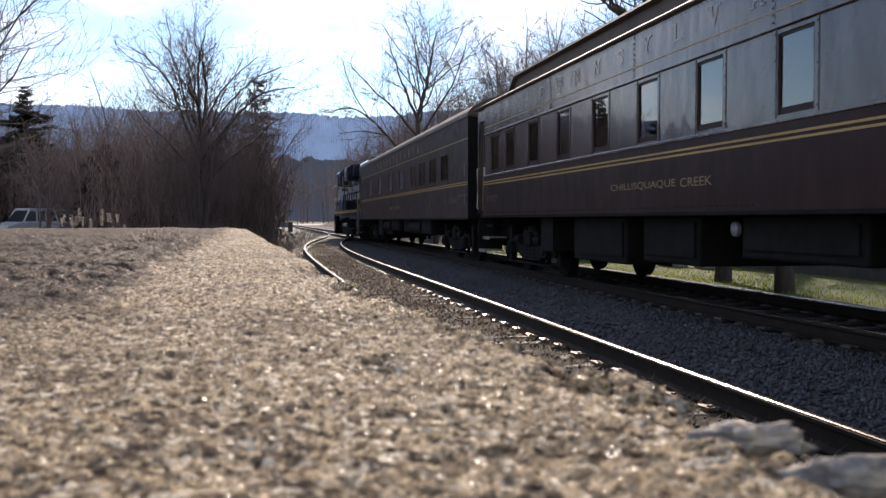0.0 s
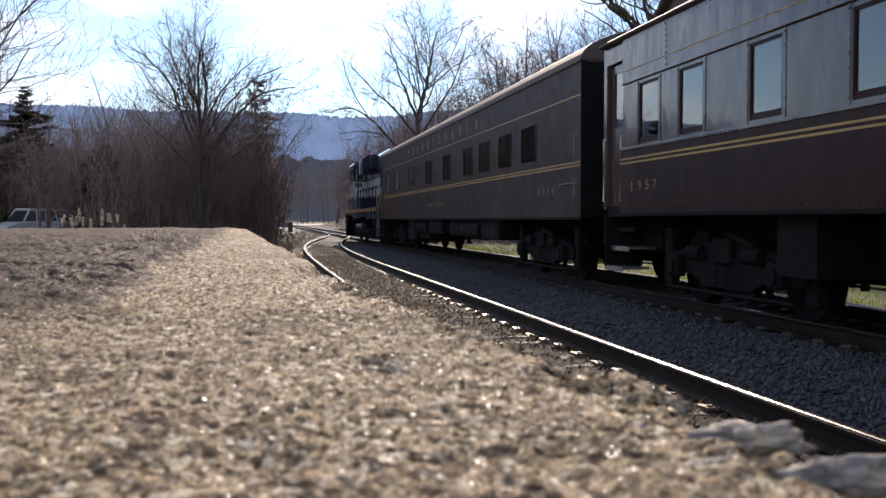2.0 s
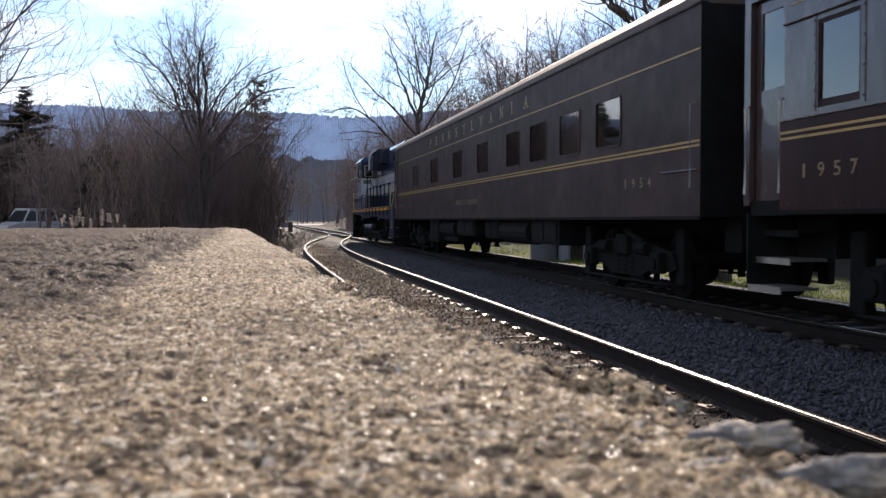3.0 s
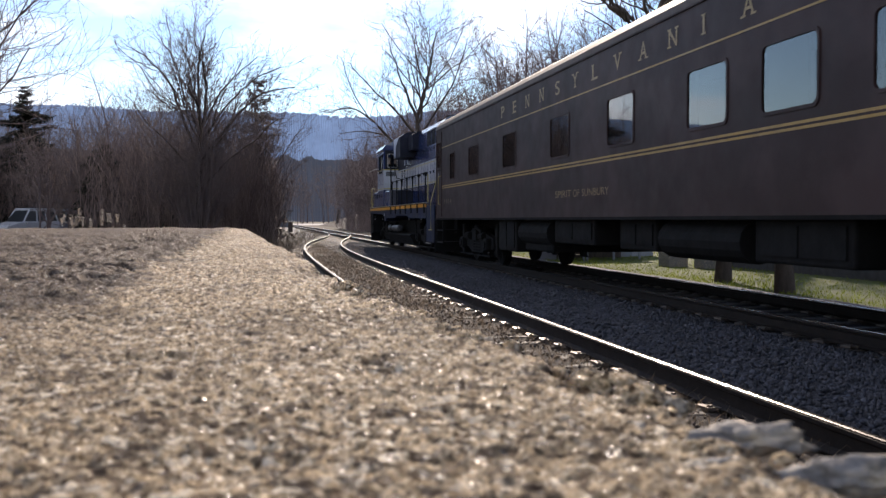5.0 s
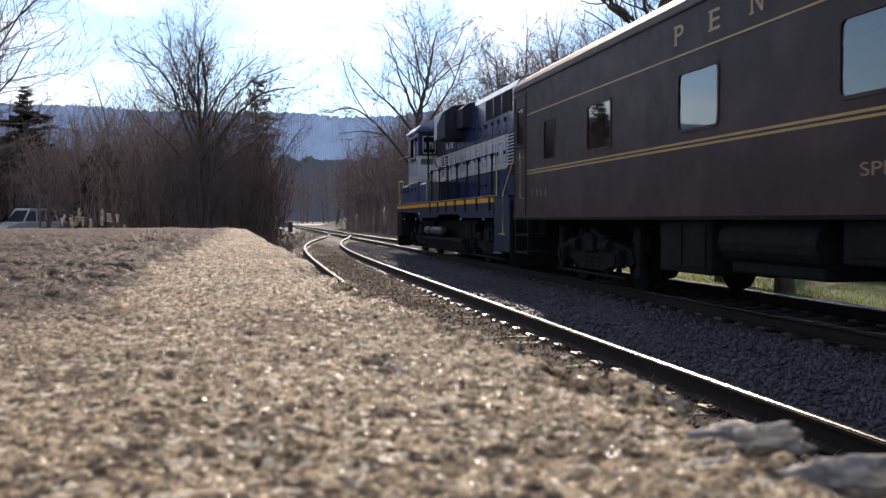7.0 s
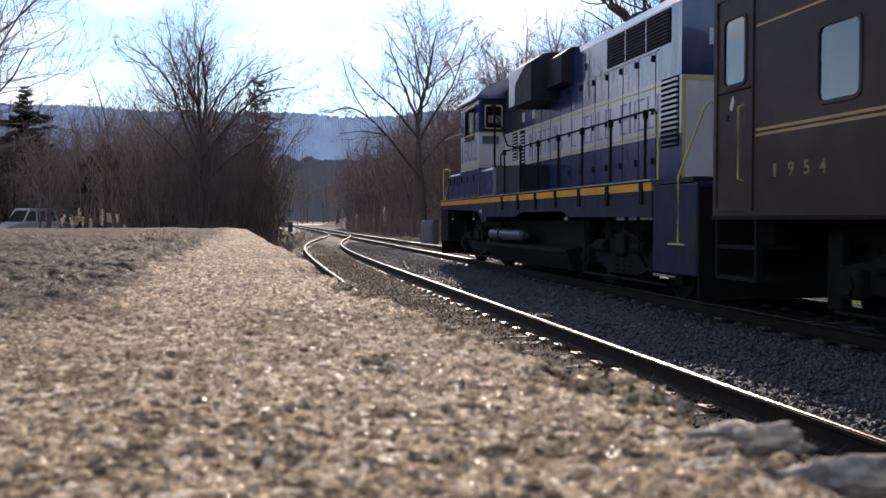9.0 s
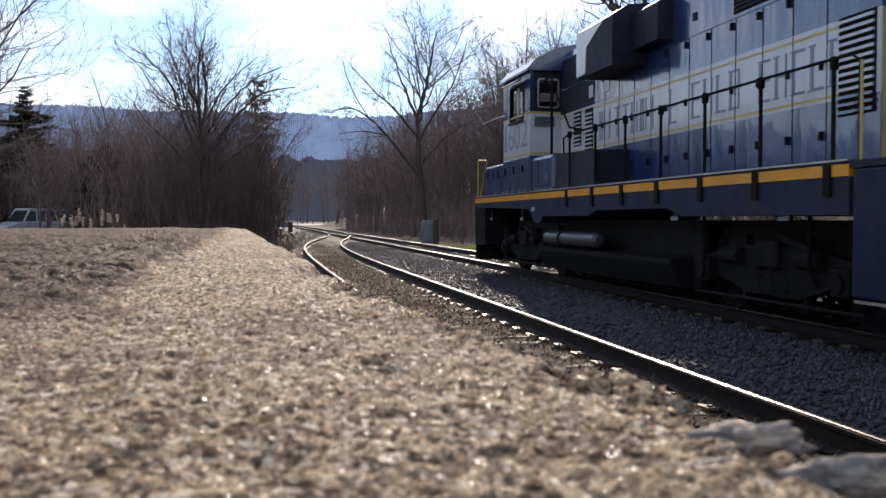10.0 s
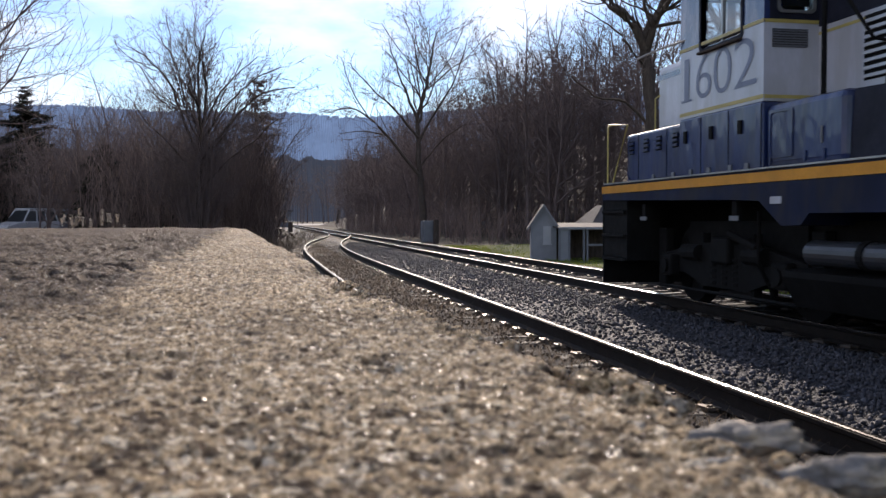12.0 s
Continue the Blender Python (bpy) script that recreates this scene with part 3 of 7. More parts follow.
def tie_mesh(seed, length=2.6):
    random.seed(seed)
    bm = boxes((-length / 2, length / 2, -0.11, 0.11, -0.16, 0.0), bevel=0.012)
    bmesh.ops.subdivide_edges(bm, edges=[e for e in bm.edges if e.calc_length() > 1], cuts=4)
    for v in bm.verts:
        v.co += Vector((0, random.uniform(-0.008, 0.008), random.uniform(-0.012, 0.004)))
    me = bpy.data.meshes.new("tie")
    bm.to_mesh(me)
    bm.free()
    me.materials.append(TIE)
    return me


def tracks():
    plate = bpy.data.meshes.new("tie_plate")
    bm = boxes((-0.15, 0.15, -0.09, 0.09, 0.0, 0.022), (-0.13, -0.1, -0.06, -0.03, 0.02, 0.034), (0.1, 0.13, 0.03, 0.06, 0.02, 0.034))
    bm.to_mesh(plate)
    bm.free()
    plate.materials.append(PLATE)
    ties = [tie_mesh(k) for k in range(4)]
    ys_main = [-30 + 5 * k for k in range(50)]
    ys_side = [-30 + 2.5 * k for k in range(46)]
    for name, line, ys, head, step, y_end, label in (
            ("main_track", lambda y: MAIN_X, ys_main, SHINE, 0.53, 110, "straight main railway track on wooden ties in grey ballast"),
            ("siding_track", smooth_siding, ys_side, DULLRAIL, 0.51, 78, "older siding track on weathered ties beside the platform")):
        tr = thing(name, label, "railway track", kind="structure")
        for side in (-1, 1):
            xs = [line(y) + side * GAUGE for y in ys]
            rail = part("rail", rail_mesh(xs, ys, False), RAIL, tr)
            part("rail_head", rail_mesh(xs, ys, True, 0.036 if head is SHINE else 0.024), head, rail, "polished running surface")
        random.seed(3)
        y, k = -6.0, 0
        while y < y_end:
            turn = math.degrees(math.atan2(line(y - 1) - line(y + 1), 2.0))
            ob = attach("tie", ties[k % 4], None, tr)
            ob.matrix_basis = pose(line(y) + random.uniform(-0.04, 0.04), y, TIE_Z - (0.0 if y_end > 100 else random.uniform(0.006, 0.022)), 0, 0, turn + random.uniform(-1.5, 1.5))
            if y < 45:
                for side in (-1, 1):
                    pl = attach("tie_plate", plate, None, tr)
                    sunk = 0.0 if y_end > 100 else random.choice((0.0, 0.004, 0.014, 0.02))
                    pl.matrix_basis = pose(line(y) + side * GAUGE, y + random.uniform(-0.03, 0.03), TIE_Z - sunk, random.uniform(-3, 3), random.uniform(-3, 3), turn + random.uniform(-3, 3))
            y += step * random.uniform(0.95, 1.05)
            k += 1


def ballast():
    """The bed between and beside the tracks, with loose stones on it."""
    xs = [0.6, 0.9, 1.4, 2.2, 3.0, 3.3, 3.7, 4.3, 4.9, 5.3, 5.8, 6.44, 7.1, 7.7, 8.3, 9.0, 9.6]
    zs = [-0.31, -0.23, -0.19, -0.185, -0.19, -0.18, -0.17, -0.15, -0.16, -0.18, -0.19, -0.2, -0.19, -0.18, -0.18, -0.24, -0.31]
    bm = bmesh.new()
    ys = [-40, -10, 0] + [1.5 * k for k in range(1, 60)] + [120, 200, 400]
    rows = []
    for y in ys:
        rows.append([bm.verts.new((x, y, z + 0.02 * noise.noise(Vector((x * 2, y * 0.7, 0))))) for x, z in zip(xs, zs)])
    for a, b in zip(rows, rows[1:]):
        for k in range(len(xs) - 1):
            f = bm.faces.new((a[k], a[k + 1], b[k + 1], b[k]))
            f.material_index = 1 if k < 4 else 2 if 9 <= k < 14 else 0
    bed = part("track_bed", bm, BED)
    bed.data.materials.append(DIRT)
    bed.data.materials.append(DARK_BED)
    tagged(bed, "bed of dark ballast and cinder dirt under the tracks", "track bed", kind="structure")
    prof_x, prof_z = np.array(xs), np.array(zs)

    def between(r):
        y = 2.6 + 50 * r.random() ** 2.0
        x = r.uniform(3.15, 8.3)
        if smooth_siding(y) + 1.0 > x:
            x = r.uniform(min(8, smooth_siding(y) + 1.0), 8.4)
        if 5.45 < x < 7.4 and r.random() < 0.8:
            x = 5.45 - abs(r.normal(0, 0.9)) if y < 30 else x
        return x, y, float(np.interp(x, prof_x, prof_z)) + r.uniform(0.0, 0.022)

    v, f = stones(42000, 0.011, 0.025, 21, between)
    tagged(attach("ballast_stones", arrays("ballast_stones", v, f), BALLAST), "crushed grey ballast stones around the main track", "ballast", kind="stuff")

    def cinders(r):
        y = -1 + 34 * r.random() ** 1.6
        x = r.uniform(0.6, 3.2)
        return x, y, float(np.interp(x, prof_x, prof_z)) + r.uniform(0.0, 0.03)

    v, f = stones(12000, 0.007, 0.022, 22, cinders)
    tagged(attach("cinder_stones", arrays("cinder_stones", v, f), CINDER), "dark cinders and small stones between the siding rails", "gravel", kind="stuff")


def blades(count, place, height, width, lean, seed):
    """Bent blades: two triangles and a quad each, as arrays of triangles."""
    r = np.random.default_rng(seed)
    at = np.array([place(r) for _ in range(count)])
    h = height * r.uniform(0.5, 1.2, count)
    a = r.uniform(0, 6.28, count)
    b = r.uniform(0, 6.28, count)
    dx, dy = np.cos(a) * width, np.sin(a) * width
    lx, ly = np.cos(b) * lean * h, np.sin(b) * lean * h
    zero = np.zeros(count)
    p = [np.stack((-dx, -dy, zero), -1), np.stack((dx, dy, zero), -1),
         np.stack((lx * 0.35 + dx * 0.7, ly * 0.35 + dy * 0.7, h * 0.6), -1), np.stack((lx * 0.35 - dx * 0.7, ly * 0.35 - dy * 0.7, h * 0.6), -1),
         np.stack((lx, ly, h), -1)]
    v = np.stack(p, 1) + at[:, None, :]
    t = np.array([(0, 1, 2), (0, 2, 3), (3, 2, 4)])
    f = t[None] + 5 * np.arange(count)[:, None, None]
    return v.reshape(-1, 3), f.reshape(-1, 3)


def lawn():
    bm = bmesh.new()
    xs = [9.2, 9.9, 11, 13, 16, 20, 26, 34]
    ys = [-30, -10, 0, 5, 10, 15, 20, 25, 30, 35, 42, 49]
    g = [[bm.verts.new((x + (0.25 * noise.noise(Vector((y * 0.3, 0, 0))) if i == 0 else 0), y, GROUND_Z + 0.012 + 0.02 * max(0, x - 12) + 0.03 * noise.noise(Vector((x, y, 3)) * 0.5) * (i > 0)))
          for i, x in enumerate(xs)] for y in ys]
    for a, b in zip(g, g[1:]):
        for k in range(len(xs) - 1):
            bm.faces.new((a[k], a[k + 1], b[k + 1], b[k]))
    tagged(part("lawn", bm, TURF, smooth=True), "mown green lawn beyond the main track", "lawn", kind="structure")

    def place(r):
        y = 5 + 44 * r.random() ** 1.3
        x = 9.35 + 14 * r.random() ** 1.6
        return x, y, GROUND_Z + 0.02 * max(0, x - 12)

    v, f = blades(32000, place, 0.08, 0.008, 0.5, 31)
    tagged(attach("grass", arrays("grass", v, f), GRASS), "short yellow-green grass blades on the lawn", "grass", kind="stuff")

    def weeds(r):
        y = 3 + 75 * r.random() ** 1.3
        return smooth_siding(y) + r.normal(0.0, 0.5) * (0.8 + 0.02 * y), y, -0.23

    v, f = blades(20000, weeds, 0.14, 0.0035, 0.8, 32)
    tagged(attach("dry_weeds", arrays("dry_weeds", v, f), STRAW), "dry brown weeds growing through the siding track", "weeds", kind="stuff")


ground()
platform()
tracks()
ballast()
lawn()


# ---------------------------------------------------------------- the train
ROLLING = []      # (thing, y at the clip's start)
WHEELS = []       # (wheelset, x, y, z, radius)


def vehicle(name, label, category, y):
    ob = thing(name, label, category, pose(MAIN_X, y, 0))
    ROLLING.append((ob, y))
    return ob


def wall(y0, y1, z0, z1, holes, x0, x1):
    """A wall of thickness x0 to x1 with openings (y0, y1, z0, z1) through it."""
    bm = bmesh.new()
    cuts = sorted({y0, y1, *(h[0] for h in holes), *(h[1] for h in holes)})
    for a, b in zip(cuts, cuts[1:]):
        hole = next((h for h in holes if h[0] <= a + 1e-6 and h[1] >= b - 1e-6), None)
        if hole:
            bx(bm, x0, x1, a, b, z0, hole[2])
            bx(bm, x0, x1, a, b, hole[3], z1)
        else:
            bx(bm, x0, x1, a, b, z0, z1)
    bmesh.ops.remove_doubles(bm, verts=bm.verts, dist=0.0005)
    return bm


def wheelset_mesh(radius):
    bm = tube([(-0.95, 0, 0), (0.95, 0, 0)], 0.075, 10)
    for s in (-1, 1):
        tube([(s * 0.69, 0, 0), (s * 0.715, 0, 0), (s * 0.72, 0, 0), (s * 0.83, 0, 0)], [radius + 0.028, radius + 0.028, radius + 0.003, radius - 0.004], 28, bm)
        for k in range(6):        # raised webs, so that the turning shows
            a = k * math.pi / 3
            c, n = math.cos(a), math.sin(a)
            tube([(s * 0.835, 0.12 * c, 0.12 * n), (s * 0.835, radius * 0.8 * c, radius * 0.8 * n)], 0.022, 6, bm)
    me = bpy.data.meshes.new("wheelset")
    bm.to_mesh(me)
    bm.free()
    me.materials.append(BLACK)
    return me


def truck(parent, y, base, radius, axles=2, motors=False):
    """A truck: cast side frames with journal boxes and springs, a bolster, and its wheelsets."""
    half = base / 2
    bm = bmesh.new()
    for s in (-1, 1):
        xo, xi = s * 1.12, s * 0.98
        side_prism([(-half - 0.45, 0.42), (-half - 0.3, 0.36), (-half + 0.3, 0.4), (-0.55, 0.26), (0.55, 0.26), (half - 0.3, 0.4), (half + 0.3, 0.36), (half + 0.45, 0.42),
                    (half + 0.35, 0.62), (0.6, 0.78), (-0.6, 0.78), (-half - 0.35, 0.62)], min(xo, xi), max(xo, xi), bm)
        for k in range(axles):
            ya = -half + base * k / (axles - 1)
            bx(bm, s * 1.1, s * 1.24, ya - 0.15, ya + 0.15, 0.34, 0.62, 0.03)
            tube([(s * 1.22, ya, 0.47), (s * 1.27, ya, 0.47)], 0.09, 12, bm)
            bx(bm, s * 0.9, s * 0.98, ya + (0.56 if k == 0 else -0.6), ya + (0.6 if k == 0 else -0.56), 0.2, 0.7)     # brake shoe and hanger
        for d in (-0.26, 0.0, 0.26):       # coil springs
            for j in range(5):
                tube([(s * 1.06, d, 0.3 + 0.07 * j), (s * 1.06, d, 0.335 + 0.07 * j)], 0.09, 10, bm)
        tube([(s * 1.16, -half * 0.6, 0.75), (s * 1.2, -half * 0.2, 0.9)], 0.05, 8, bm)
        for d in (-1, 1):          # brake cylinders and rigging
            tube([(s * 1.14, d * half * 0.42, 0.66), (s * 1.14, d * half * 0.72, 0.66)], 0.1, 10, bm)
            bx(bm, s * 1.0, s * 1.1, d * half * 0.45 - 0.03, d * half * 0.45 + 0.03, 0.16, 0.9)
            bx(bm, s * 0.96, s * 1.08, d * (half + 0.46) - 0.12, d * (half + 0.46) + 0.12, 0.2, 0.95, 0.02)
        tube([(s * 1.17, -half - 0.3, 0.2), (s * 1.17, half + 0.3, 0.2)], 0.022, 6, bm)
    bx(bm, -1.2, 1.2, -0.22, 0.22, 0.55, 0.85, 0.03)
    bx(bm, -1.0, 1.0, -half - 0.5, -half - 0.4, 0.5, 0.62)
    bx(bm, -1.0, 1.0, half + 0.4, half + 0.5, 0.5, 0.62)
    if motors:
        for ya in (-half, half):
            bx(bm, -0.64, 0.64, ya - 0.42, ya + 0.42, 0.16, 0.88, 0.06)
        bx(bm, -0.9, 0.9, -half, half, 0.6, 1.04)
    ob = part("truck", bm, BLACK, parent, "black cast-steel wheel truck")
    ob.matrix_basis = pose(0, y, 0)
    me = wheelset_mesh(radius)
    for k in range(axles):
        w = attach("wheelset", me, None, ob)
        ya = -half + base * k / (axles - 1)
        w.matrix_basis = pose(0, ya, radius)
        WHEELS.append((w, 0, ya, radius, radius))


def passenger_window(parent, y0, y1, z0, z1, x, material, pane_mat, r, name="window"):
    """A framed pane in a side that faces -x (x < 0) or +x."""
    s = 1 if x > 0 else -1
    fr = part(name, ring(rounded(y0 - 0.035, y1 + 0.035, z0 - 0.035, z1 + 0.035, r + 0.02), rounded(y0, y1, z0, z1, r), x + s * 0.012, x - s * 0.05), material, parent)
    part("pane", side_prism(rounded(y0 - 0.01, y1 + 0.01, z0 - 0.01, z1 + 0.01, r), x - s * 0.004, x - s * 0.01), pane_mat, fr)
    return fr


def sleeping_car():
    yc = 34.66
    ob = vehicle("sleeping_car", "smooth-sided dark red passenger car with gold stripes on the main track", "railway car", yc)
    L0, L1, hw = 22.35 - yc, 46.97 - yc, 1.52
    wins = [(24.80, 25.76), (26.52, 27.49), (28.30, 29.26), (30.00, 30.95), (32.59, 33.55), (35.29, 36.27), (38.52, 39.50), (41.75, 42.72), (44.36, 44.95)]
    wins = [(a - yc, b - yc, 2.11, 2.76) for a, b in wins]
    door = (46.28 - yc, 46.72 - yc, 2.48, 3.16)
    for s in (-1, 1):
        part("side_wall", wall(L0, L1, 1.09, 3.52, [*wins, door], s * hw, s * (hw - 0.06)), TUSCAN, ob)
    for k, h in enumerate([*wins, door]):
        passenger_window(ob, *h, -hw, TUSCAN, DARKPANE, 0.07)
        passenger_window(ob, *h, hw, TUSCAN, DARKPANE, 0.07)
        # added dark panel closes off the view behind each window
        part("window_backing", boxes((-0.75, -0.72, h[0] - 0.3, h[1] + 0.3, 1.5, 3.3)), INSIDE, ob, "dark panel behind the window")
    prof = [(1.52, 3.5), (1.53, 3.53), (1.51, 3.62), (1.42, 3.73), (1.25, 3.83), (0.95, 3.95), (0.5, 4.05), (0.0, 4.09)]
    outline = prof + [(-x, z) for x, z in prof[-2::-1]]
    part("roof", prism(outline, L0, L1), ROOFING, ob, "dusty brown arched roof", smooth=False)
    bm = bmesh.new()
    for k in range(9):
        y = L0 + 2.3 + k * 2.5
        bx(bm, -0.25, 0.25, y - 0.35, y + 0.35, 4.05, 4.16, 0.03)
    part("roof_vents", bm, ROOFING, ob)
    for y in (L0, L1 - 0.06):
        part("end_wall", boxes((-1.46, 1.46, y, y + 0.06, 1.09, 3.55)), BLACK, ob)
    part("corner_post", boxes((-1.524, -1.44, L0 - 0.006, L0, 1.09, 3.52)), BLACK, ob)
    part("floor", boxes((-1.46, 1.46, L0 + 0.06, L1 - 0.06, 1.1, 1.25)), BLACK, ob)
    for y in (L0 + 0.01, L1 - 0.41):
        part("end_sill", boxes((-1.0, 1.3, y, y + 0.4, 0.68, 1.085)), BLACK, ob)
    for a, b in ((L0 - 0.42, L0), (L1, L1 + 0.42)):
        bm = bmesh.new()
        for k in range(6):
            y = a + (b - a) * k / 6
            i = 0.04 if k % 2 else 0.0
            bx(bm, -0.62 + i, 0.62 - i, y, y + (b - a) / 6, 1.2, 3.45 - i)
        part("diaphragm", bm, BLACK, ob, "black folded gangway diaphragm")
        part("coupler", boxes((-0.12, 0.12, min(a, b) - (0.1 if a < 0 else 0), max(a, b) + (0.1 if a > 0 else 0), 0.72, 0.98), bevel=0.04), BLACK, ob)
    for z0, z1 in ((1.945, 1.972), (1.893, 1.92), (2.985, 3.006)):
        part("gold_stripe", boxes((-hw - 0.004, -hw + 0.01, L0 + 0.02, 46.05 - yc, z0, z1)), GOLD, ob)
    # vestibule door outline, grab rails, hinge strip
    part("vestibule_door", ring([(46.1 - yc, 1.15), (46.9 - yc, 1.15), (46.9 - yc, 3.42), (46.1 - yc, 3.42)], [(46.13 - yc, 1.18), (46.87 - yc, 1.18), (46.87 - yc, 3.39), (46.13 - yc, 3.39)], -hw - 0.015, -hw + 0.01), TUSCAN, ob)
    part("sill_strip", boxes((-hw - 0.012, -hw + 0.02, L0, L1, 1.06, 1.1)), BLACK, ob)
    part("drip_rail", boxes((-hw - 0.02, -hw + 0.01, L0, L1, 3.5, 3.52)), TUSCAN, ob)
    part("paint_chip", side_prism([(46.55 - yc, 2.2), (46.5 - yc, 2.3), (46.53 - yc, 2.36), (46.6 - yc, 2.24)], -hw - 0.004, -hw), CARWHITE, ob, "pale chip in the paint")
    part("paint_chip", side_prism([(46.62 - yc, 2.1), (46.68 - yc, 2.12), (46.66 - yc, 2.18), (46.6 - yc, 2.16)], -hw - 0.004, -hw), BLACK, ob)
    part("door_split", boxes((-hw - 0.017, -hw + 0.01, 46.13 - yc, 46.87 - yc, 2.4, 2.415)), BLACK, ob)
    for y, z0, z1 in ((22.5, 1.4, 2.4), (46.3, 1.46, 2.24)):
        part("grab_rail", tube([(-hw, y - yc, z0), (-hw - 0.06, y - yc, z0 + 0.02), (-hw - 0.06, y - yc, z1 - 0.02), (-hw, y - yc, z1)], 0.012, 8), CABINET if y < 30 else PALEYELLOW, ob)
    part("side_rail", boxes((-hw - 0.03, -hw, 22.45 - yc, 23.4 - yc, 1.63, 1.642)), CABINET, ob)
    for k, c in enumerate("PENNSYLVANIA"):
        serif_letter(c, -hw - 0.006, 39.62 - 0.905 * k - yc, 3.13, 0.05 if c == "I" else 0.24, 0.23, DIMGOLD, ob)
    write_words(("SPIRIT", "OF", "SUNBURY"), -hw - 0.005, 35.98 - yc, 1.42, (0.82, 0.3, 1.16), 0.11, 0.115, WORNGOLD, ob, "car_name")
    for y in (24.62, 45.7):
        for k, c in enumerate("1954"):
            write_on_side(c, -hw - 0.005, y - 0.26 * k - yc, 1.475, 0.045 if c == "1" else 0.1, 0.13, WORNGOLD, ob, "car_number")
    # under the floor
    part("centre_sill", boxes((-0.3, 0.3, L0, L1, 0.8, 1.1)), BLACK, ob)
    for n, y0, y1, z0, x0, x1 in (("battery_box", 27.9, 29.6, 0.62, -1.4, 1.3), ("water_tank", 29.9, 31.9, 0.66, -1.3, -0.5), ("generator_box", 32.2, 33.5, 0.64, -1.35, 1.2),
                                  ("equipment_box", 34.4, 36.4, 0.66, -1.4, 1.2), ("air_tank", 36.8, 38.6, 0.48, -1.3, 1.2), ("locker_box", 38.9, 40.3, 0.42, -1.4, 1.3)):
        bm = boxes((x0, x1, y0 - yc, y1 - yc, z0, 1.08), bevel=0.03)
        if n in ("water_tank", "air_tank"):
            tube([(-1.2, y0 - yc - 0.05, 0.82), (-1.2, y1 - yc + 0.05, 0.82)], 0.24, 16, bm)
        else:
            bx(bm, x0 - 0.02, x0, y0 - yc + 0.1, (y0 + y1) / 2 - yc - 0.03, z0 + 0.08, 1.0)
            bx(bm, x0 - 0.02, x0, (y0 + y1) / 2 - yc + 0.03, y1 - yc - 0.1, z0 + 0.08, 1.0)
        part(n, bm, BLACK, ob)
    part("vestibule_step", boxes((-1.5, -1.0, 46.1 - yc, 46.9 - yc, 0.42, 0.46), (-1.5, -1.0, 46.1 - yc, 46.9 - yc, 0.75, 0.79), (-1.5, -1.44, 46.06 - yc, 46.1 - yc, 0.42, 1.09), (-1.5, -1.44, 46.9 - yc, 46.94 - yc, 0.42, 1.09)), BLACK, ob)
    truck(ob, 25.6 - yc, 2.6, 0.46)
    truck(ob, 43.6 - yc, 2.6, 0.46)


